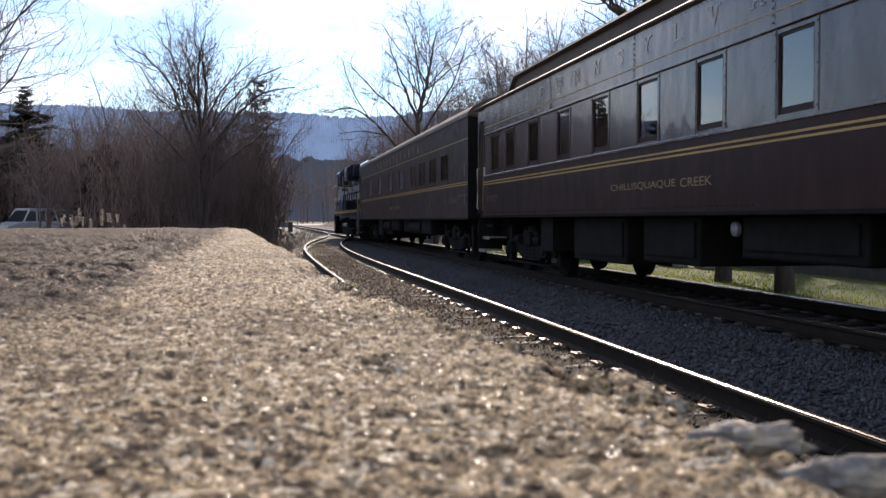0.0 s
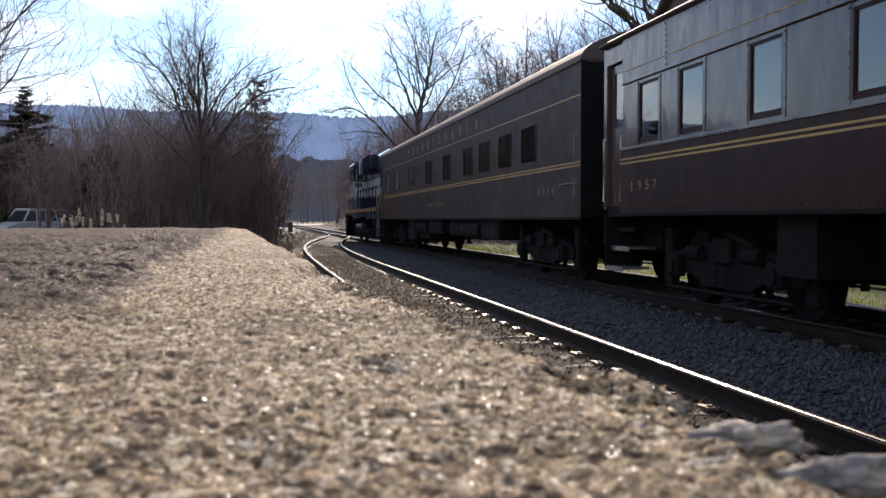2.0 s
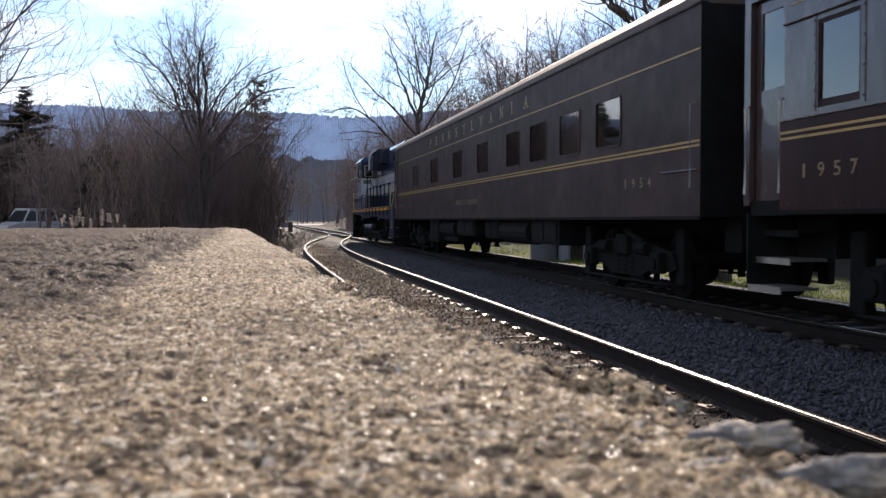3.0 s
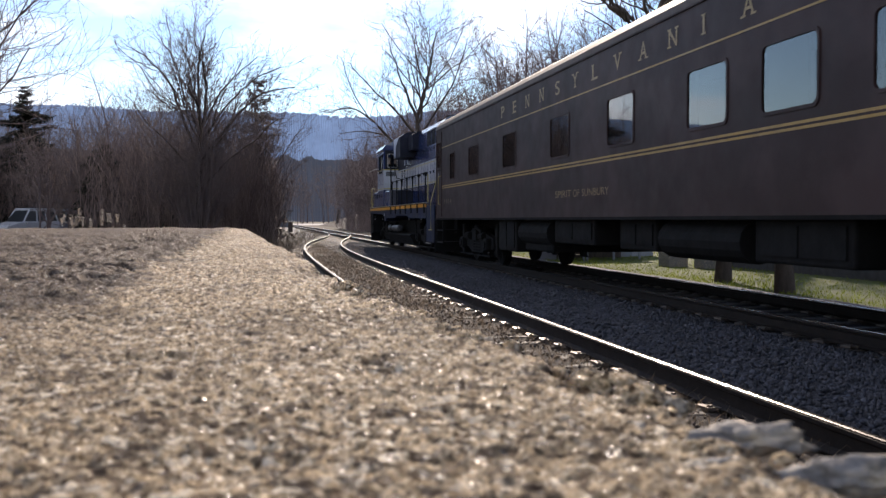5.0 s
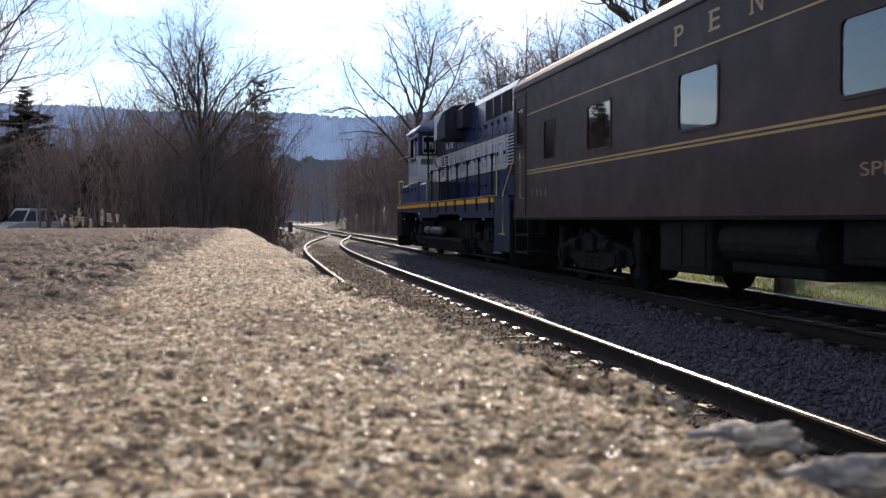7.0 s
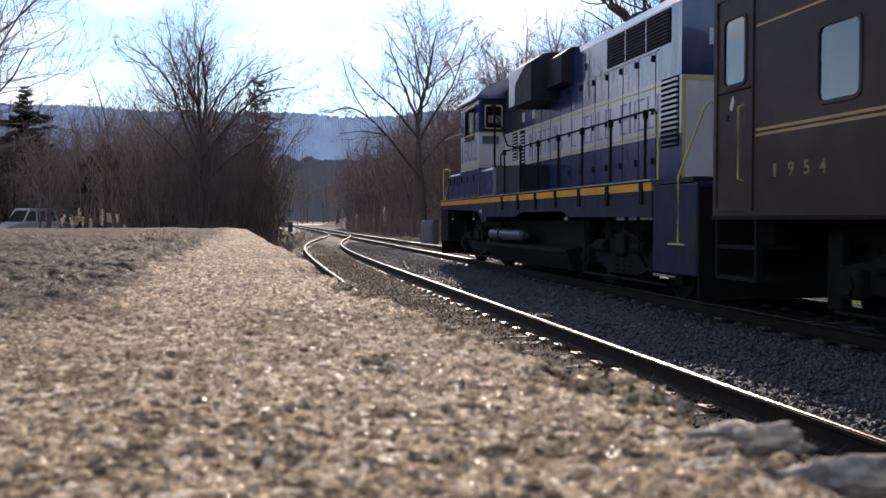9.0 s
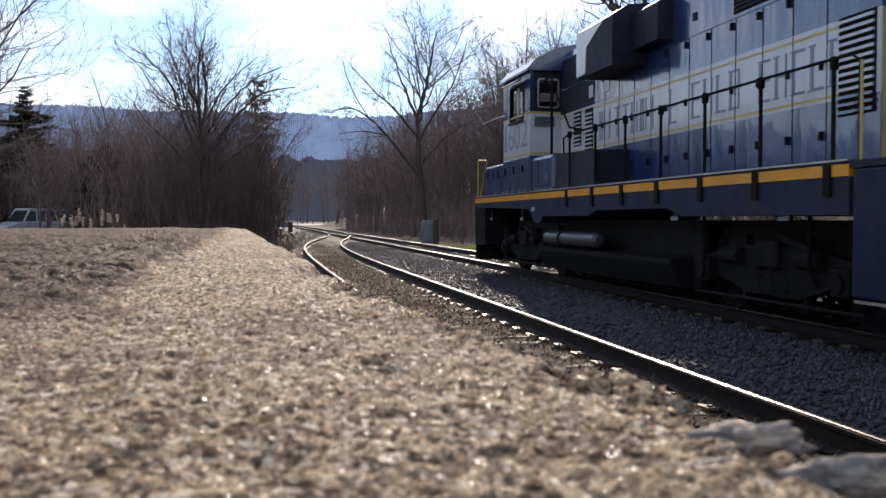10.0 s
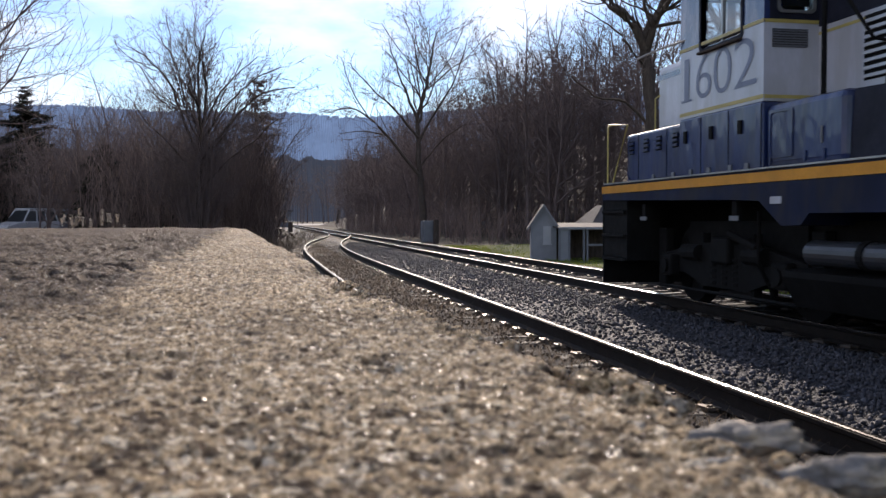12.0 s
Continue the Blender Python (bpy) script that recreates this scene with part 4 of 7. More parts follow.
def day_coach():
    y1c, length = 21.4, 25.0
    yc = y1c - length / 2
    ob = vehicle("day_coach", "old riveted dark red coach with clerestory roof and gold lettering", "railway car", yc)
    body1, hw = 20.6 - yc, 1.52
    body0 = -length / 2 + 0.8
    tops = [20.05, 18.83] + [17.17 - 1.73 * k for k in range(12)]
    wins = [(t - 0.62 - yc, t - yc, 2.06, 2.84) for t in tops if t - 0.62 - yc > body0 + 0.3]
    for s in (-1, 1):
        part("side_wall", wall(body0, body1, 2.02, 2.9, wins, s * hw, s * (hw - 0.09)), TUSCAN_OLD, ob, "glossy dark red window band")
        part("lower_side", boxes((s * hw - 0.04, s * hw + 0.04, body0, body1, 1.14, 1.98)), TUSCAN_LOW, ob)
        part("letter_board", boxes((s * (hw - 0.05), s * (hw + 0.015), body0, body1, 2.92, 3.5)), TUSCAN_OLD, ob)
        part("belt_rail", boxes((s * hw - 0.05, s * hw + 0.05, body0, body1, 1.975, 2.025), bevel=0.012), TUSCAN_OLD, ob)
        part("upper_rail", boxes((s * hw - 0.03, s * hw + 0.03, body0, body1, 2.885, 2.925), bevel=0.01), TUSCAN_OLD, ob)
        part("sill_rail", boxes((s * (hw - 0.03), s * (hw + 0.055), body0, body1, 1.11, 1.15)), BLACK, ob)
    for a, b, c, d in wins:
        for s in (-1, 1):
            fr = part("window", ring(rounded(a, b, c, d, 0.012, 2), rounded(a + 0.03, b - 0.03, c + 0.07, d - 0.03, 0.012, 2), s * (hw - 0.012), s * (hw - 0.07)), TUSCAN_LOW, ob)
            part("pane", boxes((s * (hw - 0.03), s * (hw - 0.024), a + 0.02, b - 0.02, c + 0.06, d - 0.02)), DARKPANE, fr)
        for y in (a - 0.05, b + 0.05):           # cover strips beside each window, with rivets
            bm = boxes((-hw - 0.007, -hw + 0.005, y - 0.025, y + 0.025, 2.03, 2.88))
            for z in [2.09 + 0.125 * k for k in range(7)]:
                bx(bm, -hw - 0.014, -hw - 0.006, y - 0.009, y + 0.009, z - 0.009, z + 0.009)
            part("cover_strip", bm, TUSCAN_OLD, ob)
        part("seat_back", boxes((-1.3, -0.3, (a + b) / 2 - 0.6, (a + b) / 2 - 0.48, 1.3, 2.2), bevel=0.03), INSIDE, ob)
    # added dark panel along the middle closes the view through the coach
    part("middle_panel", boxes((-0.05, 0.0, body0, body1, 1.4, 3.4)), INSIDE, ob)
    # rivet rows of the letter board and of the girder side
    bm = bmesh.new()
    y = body1 - 0.05
    while y > -0.5:
        bx(bm, -hw - 0.022, -hw - 0.014, y - 0.008, y + 0.008, 3.46, 3.476)
        bx(bm, -hw - 0.048, -hw - 0.04, y - 0.008, y + 0.008, 1.2, 1.216)
        y -= 0.11
    for yy in (19.2, 15.8, 12.1, 8.6, 5.1):
        for z in [2.95 + 0.07 * k for k in range(8)]:
            bx(bm, -hw - 0.024, -hw - 0.014, yy - yc - 0.01, yy - yc + 0.01, z, z + 0.02)
        bx(bm, -hw - 0.018, -hw - 0.012, yy - yc - 0.05, yy - yc - 0.04, 2.93, 3.5)
    tagged(part("rivets", bm, TUSCAN_OLD, ob), kind="stuff")
    # clerestory roof
    low = [(1.55, 3.5), (1.57, 3.53), (1.53, 3.57), (1.38, 3.66), (1.1, 3.74), (0.82, 3.78)]
    outline = low + [(-x, z) for x, z in low[::-1]]
    part("lower_roof", prism(outline, body0 - 0.8, body1 + 0.8), ROOFING, ob, "dusty curved lower roof")
    top = [(0.82, 3.75), (0.82, 4.14), (0.93, 4.17), (0.9, 4.22), (0.6, 4.29), (0.0, 4.33)]
    outline = top + [(-x, z) for x, z in top[-2::-1]]
    bm = prism(outline, body0 + 0.6, body1 - 0.15)
    part("clerestory", bm, ROOFING, ob, "raised clerestory deck of the roof")
    for s0, s1 in ((body1 - 0.15, body1 + 0.78), (body0 + 0.6, body0 - 0.78)):        # hooded ends
        bm = bmesh.new()
        a = [bm.verts.new((x, s0, z)) for x, z in outline]
        b = [bm.verts.new((x * 0.95, s1, 3.62 + (z - 3.75) * 0.2)) for x, z in outline]
        for k in range(len(outline)):
            bm.faces.new((a[k], a[(k + 1) % len(outline)], b[(k + 1) % len(outline)], b[k]))
        bm.faces.new(b)
        bmesh.ops.recalc_face_normals(bm, faces=bm.faces)
        part("hooded_end", bm, ROOFING, ob)
    part("gutter", tube([(-1.57, body0 - 0.8, 3.53), (-1.57, body1 + 0.8, 3.53)], 0.022, 8), ROOFING, ob)
    # vestibule
    e = body1
    for x in (-1.5, 1.4):
        part("vestibule_post", boxes((x, x + 0.1, e + 0.68, e + 0.8, 1.2, 3.5)), TUSCAN_OLD, ob)
    part("door_header", boxes((-1.5, -1.42, e, e + 0.7, 3.25, 3.5)), TUSCAN_OLD, ob)
    d = part("vestibule_door", wall(e + 0.02, e + 0.66, 1.25, 3.24, [(e + 0.1, e + 0.56, 2.35, 3.12)], -1.44, -1.4), TUSCAN_OLD, ob)
    part("door_pane", boxes((-1.425, -1.418, e + 0.09, e + 0.57, 2.34, 3.13)), DARKPANE, d)
    for y, x in ((e + 0.74, -1.46), (body0 - 0.8, -1.46), (e - 0.05, 0)):
        part("end_wall", boxes((x, 1.46, y, y + 0.05, 1.2, 3.5)), BLACK, ob)
    part("floor", boxes((-1.46, 1.46, body0 - 0.75, e + 0.72, 1.1, 1.25)), BLACK, ob)
    part("end_sill", boxes((-0.95, 1.3, e, e + 0.79, 0.68, 1.1)), BLACK, ob)
    part("tank_cap", tube([(-1.34, 9.62 - yc, 0.96), (-1.38, 9.62 - yc, 0.96), (-1.4, 9.62 - yc, 0.96)], [0.085, 0.08, 0.04], 16), CABINET, ob, "pale round tank cap")
    for y, x in ((e + 0.06, -1.53), (e + 0.72, -1.53)):
        part("grab_rail", tube([(x + 0.05, y, 1.3), (x, y, 1.32), (x, y, 2.2), (x + 0.05, y, 2.22)], 0.016, 8), STEEL, ob)
    for k, (z, inset) in enumerate(((0.95, 0.18), (0.68, 0.09), (0.4, 0.0))):
        part("step", boxes((-1.5 + inset, -1.1 + inset, e + 0.06, e + 0.7, z - 0.03, z), (-1.5 + inset, -1.49 + inset, e + 0.06, e + 0.7, z - 0.06, z + 0.004)), STEEL if k else BLACK, ob)
    part("step_side", side_prism([(e + 0.7, 1.12), (e + 0.73, 1.12), (e + 0.73, 0.36), (e + 0.7, 0.36)], -1.5, -0.95), BLACK, ob)
    bm = bmesh.new()
    for k in range(6):
        y, i = e + 0.8 + 0.085 * k, 0.04 * (k % 2)
        bx(bm, -0.62 + i, 0.62 - i, y, y + 0.085, 1.2, 3.4 - i)
    part("diaphragm", bm, BLACK, ob, "black folded gangway diaphragm")
    # stripes and writing
    for z0, z1 in ((1.862, 1.886), (1.806, 1.83)):
        part("gold_stripe", boxes((-hw - 0.045, -hw - 0.03, body0, body1, z0, z1)), GOLD, ob)
    part("faded_stripe", boxes((-hw - 0.02, -hw, body0, body1 - 0.1, 3.05, 3.067)), DIMGOLD, ob)
    for k, c in enumerate("PENNSYLVANIA"):
        serif_letter(c, -hw - 0.021, 16.36 - 0.92 * k - yc, 3.17, 0.05 if c == "I" else 0.22, 0.22, GHOSTGOLD, ob)
    write_words(("CHILLISQUAQUE", "CREEK"), -hw - 0.045, 12.83 - yc, 1.44, (2.12, 0.8), 0.13, 0.105, WORNGOLD, ob, "car_name")
    for k, c in enumerate("1957"):
        write_on_side(c, -hw - 0.045, 20.2 - 0.24 * k - yc, 1.44, 0.04 if c == "1" else 0.1, 0.13, WORNGOLD, ob, "car_number")
    # under the floor
    part("centre_sill", boxes((-0.3, 0.3, body0, body1, 0.8, 1.12)), BLACK, ob)
    for n, y0, y1, z0 in (("battery_box", 12.9, 15.2, 0.42), ("air_tank", 10.6, 12.3, 0.5), ("equipment_box", 7.4, 9.6, 0.64), ("equipment_box", 4.0, 6.2, 0.66), ("equipment_box", 0.6, 2.6, 0.66)):
        bm = boxes((-1.3, 1.2, y0 - yc, y1 - yc, z0, 1.1), bevel=0.03)
        bx(bm, -1.33, -1.3, y0 - yc + 0.1, y1 - yc - 0.1, z0 + 0.1, 1.02)
        part(n, bm, BLACK, ob)
    part("underframe_box", boxes((-1.35, 1.3, 16.2 - yc, 16.9 - yc, 0.5, 1.1)), BLACK, ob)
    truck(ob, 18.4 - yc, 2.45, 0.46)
    truck(ob, -1.0 - yc, 2.45, 0.46)


def serif_bars(y, z, h, shape, x, parent):
    """A painted letter-sized mark: plain upright, level and slanting bars of a letter's size."""
    bm = bmesh.new()
    w, t = h * 0.52, h * 0.13
    for kind in shape:
        if kind == "l":
            bx(bm, x - 0.003, x, y - t, y, z, z + h)
            bx(bm, x - 0.003, x, y - t * 1.5, y + t * 0.5, z, z + t * 0.3)
            bx(bm, x - 0.003, x, y - t * 1.5, y + t * 0.5, z + h - t * 0.3, z + h)
        elif kind == "r":
            bx(bm, x - 0.003, x, y - w, y - w + t * 0.6, z, z + h)
        elif kind == "t":
            bx(bm, x - 0.003, x, y - w, y, z + h - t * 0.5, z + h)
        elif kind == "b":
            bx(bm, x - 0.003, x, y - w, y, z, z + t * 0.5)
        elif kind == "m":
            bx(bm, x - 0.003, x, y - w, y, z + h * 0.48, z + h * 0.48 + t * 0.5)
        elif kind == "c":
            bx(bm, x - 0.003, x, y - w / 2 - t / 2, y - w / 2 + t / 2, z, z + h)
    return part("name_mark", bm, DARKLETTER, parent)


def locomotive():
    yc = 54.98
    ob = vehicle("diesel_locomotive", "blue and white road-switcher diesel locomotive with orange-gold sill stripe", "locomotive", yc)
    l = lambda y: y - yc
    hw, hood = 1.5, 0.89
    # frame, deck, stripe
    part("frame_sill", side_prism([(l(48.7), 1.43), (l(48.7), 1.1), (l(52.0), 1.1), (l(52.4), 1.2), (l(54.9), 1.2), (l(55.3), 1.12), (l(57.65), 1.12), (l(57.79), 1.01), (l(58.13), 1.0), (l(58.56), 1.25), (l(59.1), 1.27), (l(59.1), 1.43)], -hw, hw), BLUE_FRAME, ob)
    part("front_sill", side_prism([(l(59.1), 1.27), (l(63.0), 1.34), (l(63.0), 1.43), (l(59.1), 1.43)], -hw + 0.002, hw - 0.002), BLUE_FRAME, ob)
    part("sill_stripe", boxes((-hw - 0.008, hw + 0.008, l(48.7), l(63.01), 1.432, 1.535)), YELLOW, ob, "orange-gold stripe along the deck edge")
    part("deck", boxes((-hw, hw, l(47.5), l(62.98), 1.5, 1.56)), SOOT, ob)
    # long hood in its three colours
    y0, y1 = l(49.15), l(58.5)
    part("hood_lower", boxes((-hood, hood, y0, y1, 1.56, 2.22)), BLUE, ob)
    part("hood_band", boxes((-hood, hood, y0, y1, 2.222, 2.99)), WHITE, ob, "white name band along the hood")
    top = [(hood, 2.992), (hood, 3.98), (0.8, 4.13), (0.62, 4.22), (0.3, 4.26), (0.0, 4.27)]
    part("hood_top", prism(top + [(-x, z) for x, z in top[-2::-1]], y0, y1), BLUE, ob)
    for z0, z1 in ((2.255, 2.285), (2.91, 2.94)):
        part("band_line", boxes((-hood - 0.004, -hood + 0.01, y0 + 0.65, y1, z0, z1)), PALEYELLOW, ob)
    part("hood_end_panel", boxes((-hood + 0.02, hood - 0.02, y0 - 0.015, y0, 1.6, 2.97)), WHITE, ob, "white rear end of the hood")
    part("end_panel_line", boxes((-hood, -hood + 0.05, y0 - 0.022, y0 - 0.016, 1.6, 2.97), (-hood, hood, y0 - 0.022, y0 - 0.016, 2.92, 2.98)), PALEYELLOW, ob)
    for k, c in enumerate("1602"):
        n = attach("rear_number", lettering(c, 0.06 if c == "1" else 0.15, 0.22), WHITE, ob)
        n.matrix_basis = Matrix(((1, 0, 0, -0.5 + 0.22 * k), (0, 0, -1, y0 - 0.004), (0, 1, 0, 3.4), (0, 0, 0, 1)))
    # doors, seams and latches of the hood
    y = 50.0
    k = 0
    while y < 56.6:
        part("door_seam", boxes((-hood - 0.006, -hood, l(y) - 0.005, l(y) + 0.005, 1.62, 3.42)), SOOT, ob)
        for z in (1.85, 2.55, 3.3):
            part("latch", boxes((-hood - 0.03, -hood, l(y) + 0.06, l(y) + 0.1, z, z + 0.09)), BLACK, ob)
        if k % 2:
            part("hinge_plate", boxes((-hood - 0.018, -hood, l(y) - 0.2, l(y) - 0.12, 3.62, 3.72)), SOOT, ob)
        y += 0.62
        k += 1
    part("hood_ledge", boxes((-hood - 0.012, -hood, l(49.9), l(58.4), 3.43, 3.45)), BLUE, ob)
    # radiator opening with slats, louvres
    g = part("radiator_grille", boxes((-hood - 0.012, -hood + 0.005, l(49.5), l(51.9), 3.48, 3.95)), BLACK, ob, "dark radiator intake grille")
    for k in range(9):
        part("slat", boxes((-hood - 0.024, -hood - 0.012, l(49.53), l(51.87), 3.5 + 0.05 * k, 3.52 + 0.05 * k)), SOOT, g)
    for yy in (50.28, 51.08):
        part("grille_post", boxes((-hood - 0.026, -hood - 0.012, l(yy), l(yy + 0.03), 3.48, 3.95)), BLUE, g)
    for yy0, yy1, z0, z1 in ((49.22, 49.8, 2.05, 3.0), (56.75, 57.15, 2.1, 2.95), (57.35, 57.75, 2.35, 2.95)):
        g = part("louvre_panel", boxes((-hood - 0.006, -hood + 0.004, l(yy0), l(yy1), z0, z1)), BLACK, ob)
        z = z0 + 0.02
        while z < z1 - 0.04:
            part("slat", side_prism([(0, 0), (l(yy1) - l(yy0) - 0.04, 0), (l(yy1) - l(yy0) - 0.04, 0.03), (0, 0.03)], -0.025, 0), WHITE if z > 2.22 else BLUE, g).matrix_basis = pose(-hood - 0.008, l(yy0) + 0.02, z)
            z += 0.072
    # dynamic-brake blister with its flared, sooty tail
    cross = [(1.42, 3.29), (1.42, 4.0), (1.18, 4.16), (0.0, 4.27)]
    part("blister", prism(cross + [(-x, z) for x, z in cross[-2::-1]], l(54.5), l(56.05)), SOOT, ob, "sooty dark blister on the hood roof")
    cross = [(1.12, 3.5), (1.12, 4.0), (0.95, 4.12), (0.0, 4.28)]
    part("blister_tail", prism(cross + [(-x, z) for x, z in cross[-2::-1]], l(53.6), l(54.499)), SOOT, ob)
    part("blister_side", side_prism([(l(54.9), 3.98), (l(55.6), 3.72), (l(55.64), 3.33), (l(56.05), 3.31), (l(56.05), 4.0), (l(54.9), 4.0)], -1.43, -1.42), WHITE, ob, "pale front panel of the sooty blister")
    part("blister_lip", side_prism([(l(54.9), 0), (l(56.05), 0), (l(56.05), 0.28), (l(54.75), 0.28)], -0.006, 0), WHITE, ob).matrix_basis = pose(-1.424, 0, 4.0, 0, 56.3, 0)
    part("sooty_section", boxes((-hood - 0.007, -hood + 0.01, l(56.7), l(58.49), 2.998, 3.97)), SOOT, ob, "soot-blackened hood section behind the cab")
    part("roof_fan", tube([(0, l(50.4), 4.25), (0, l(50.4), 4.33)], 0.55, 20), SOOT, ob)
    part("roof_fan", tube([(0, l(51.7), 4.25), (0, l(51.7), 4.33)], 0.55, 20), SOOT, ob)
    part("exhaust_stack", boxes((-0.2, 0.2, l(52.5), l(52.8), 4.25, 4.42), bevel=0.03), SOOT, ob)
    # name on the band, as plain letter-sized bars
    shapes = ("lrc", "c", "ct", "ct", "lrm", "lrc", "cm", "", "mlb", "", "ltmb", "lrm", "lb", "lrtb", "", "ltmb", "lrm", "ltb", "lb", "ltmb")
    for k, shp in enumerate(shapes):
        if shp:
            serif_bars(l(56.45 - 0.342 * k), 2.36, 0.47, shp, -hood - 0.002, ob)
    # cab
    c0, c1 = l(58.5), l(60.42)
    win = (l(58.95), l(59.87), 2.98, 3.6)
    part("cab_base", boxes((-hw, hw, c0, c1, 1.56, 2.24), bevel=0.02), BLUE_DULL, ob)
    for s in (-1, 1):
        part("cab_side", wall(c0, c1, 2.242, 3.02, [(win[0], win[1], 2.98, 3.02)], s * (hw - 0.01), s * (hw - 0.07)), WHITE, ob)
        part("cab_upper_side", wall(c0, c1, 3.022, 3.82, [(win[0], win[1], 3.022, 3.6)], s * (hw - 0.01), s * (hw - 0.07)), BLUE, ob)
        w = part("cab_window", ring(rounded(win[0] - 0.04, win[1] + 0.04, 2.94, 3.64, 0.06), rounded(win[0], win[1], 2.98, 3.6, 0.05), s * (hw + 0.004), s * (hw - 0.06)), SOOT, ob)
        part("pane", boxes((s * (hw - 0.04), s * (hw - 0.046), win[0], win[1], 2.97, 3.61)), PANE, w)
        part("mullion", boxes((s * (hw - 0.06), s * (hw - 0.02), (win[0] + win[1]) / 2 - 0.02, (win[0] + win[1]) / 2 + 0.02, 2.98, 3.6)), STEEL, w)
        part("window_sill", boxes((s * (hw - 0.01), s * (hw + 0.05), win[0] - 0.02, win[1] + 0.02, 2.92, 2.945), bevel=0.008), BARK, ob, "worn brown wooden sill")
    for z0, z1 in ((2.27, 2.31), (3.024, 3.06)):
        part("cab_line", boxes((-hw + 0.004, -hw + 0.012, c0, c1, z0, z1)), PALEYELLOW, ob)
    for yy, rear in ((c0, True), (c1 - 0.06, False)):      # end walls with windows
        holes = [(-1.32, -0.96), (0.96, 1.32)] if rear else [(-1.36, -0.92), (-0.82, -0.08), (0.08, 0.82), (0.92, 1.36)]
        bm = bmesh.new()
        xs = sorted([-hw + 0.07, hw - 0.07] + [v for h in holes for v in h])
        for a, b in zip(xs, xs[1:]):
            if (a, b) in holes:
                bx(bm, a, b, yy, yy + 0.06, 3.05, 3.15)
                bx(bm, a, b, yy, yy + 0.06, 3.64, 3.82)
            else:
                bx(bm, a, b, yy, yy + 0.06, 3.05, 3.82)
        bmesh.ops.remove_doubles(bm, verts=bm.verts, dist=0.0005)
        part("cab_end_upper", bm, SOOT if rear else BLUE, ob)
        part("cab_end_lower", boxes((-hw + 0.07, hw - 0.07, yy, yy + 0.06, 2.242, 3.048)), WHITE, ob)
        for a, b in holes:
            w = part("end_window", boxes((a, b, yy + 0.025, yy + 0.031, 3.15, 3.64)), PANE, ob)
            if rear:
                fr = ring(rounded(a - 0.03, b + 0.03, 3.12, 3.67, 0.06), rounded(a, b, 3.15, 3.64, 0.05), 0, 0.02)
                part("window_gasket", fr, STEEL, w).matrix_basis = Matrix(((0, 1, 0, 0), (1, 0, 0, yy - 0.015), (0, 0, 1, 0), (0, 0, 0, 1)))
    part("cab_grille", boxes((-1.4, -1.02, c0 - 0.012, c0, 2.78, 2.96)), RESERVOIR, ob)
    for k in range(7):
        part("slat", boxes((-1.4, -1.02, c0 - 0.022, c0 - 0.012, 2.785 + 0.025 * k, 2.797 + 0.025 * k)), CABINET, ob)
    for z in (2.27, 3.02):
        part("rear_cab_line", boxes((-hw + 0.02, -hood, c0 - 0.006, c0, z, z + 0.035)), PALEYELLOW, ob)
    roof = [(1.56, 3.8), (1.56, 3.84), (1.4, 4.02), (1.0, 4.22), (0.5, 4.33), (0.0, 4.36)]
    part("cab_roof", prism(roof + [(-x, z) for x, z in roof[-2::-1]], c0 - 0.08, c1 + 0.12), BLUE, ob, "arched cab roof")
    part("window_awning", prism([(-1.56, 3.72), (-1.72, 3.62), (-1.715, 3.6), (-1.55, 3.69)], win[0] - 0.1, win[1] + 0.15), SOOT, ob)
    part("mirror_arm", tube([(-1.47, l(60.28), 3.17), (-1.62, l(60.7), 3.13), (-1.75, l(61.1), 3.07)], 0.014, 8), STEEL, ob, "bright steel mirror arm")
    part("control_stand", boxes((-0.9, -0.3, l(59.5), l(60.0), 2.3, 3.2), bevel=0.04), BLACK, ob)
    part("cab_seat", boxes((-1.2, -0.8, l(58.9), l(59.3), 2.4, 3.3), bevel=0.05), BLACK, ob)
    for c, y, w in (("1", 60.3, 0.13), ("6", 59.99, 0.37), ("0", 59.56, 0.4), ("2", 59.1, 0.47)):
        n = write_on_side(c, -hw + 0.004, l(y), 2.43, w, 0.5, DARKLETTER, ob, "road_number", -0.012)
        if c == "1":
            part("number_foot", boxes((-hw + 0.001, -hw + 0.005, l(y) - 0.2, l(y) + 0.06, 2.43, 2.455)), DARKLETTER, ob)
    # short hood and boxes before the cab
    part("nose", boxes((-0.88, 0.88, c1 + 0.001, l(62.5), 1.56, 3.2), bevel=0.08), WHITE, ob, "white short hood")
    part("nose_band", boxes((-0.886, 0.886, c1 + 0.002, l(62.507), 3.0, 3.08)), BLUE, ob)
    part("nose_rail", tube([(-0.95, l(62.4), 1.7), (-0.95, l(62.4), 2.75), (-0.88, l(62.4), 2.8)], 0.012, 8), PALEYELLOW, ob)
    part("nose_latch", boxes((-0.91, -0.88, l(61.5), l(61.58), 2.72, 2.84)), BLACK, ob)
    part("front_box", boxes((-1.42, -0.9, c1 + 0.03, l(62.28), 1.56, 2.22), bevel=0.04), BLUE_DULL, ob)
    for yy in (60.6, 61.1, 61.5, 62.0):
        vent = part("box_vent", boxes((-1.426, -1.421, l(yy), l(yy) + 0.17, 1.94, 2.12)), BLACK, ob)
        for k in range(3):
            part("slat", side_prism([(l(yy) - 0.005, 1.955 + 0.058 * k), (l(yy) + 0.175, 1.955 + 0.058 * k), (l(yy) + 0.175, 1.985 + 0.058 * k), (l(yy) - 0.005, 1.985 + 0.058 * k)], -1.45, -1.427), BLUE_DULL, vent)
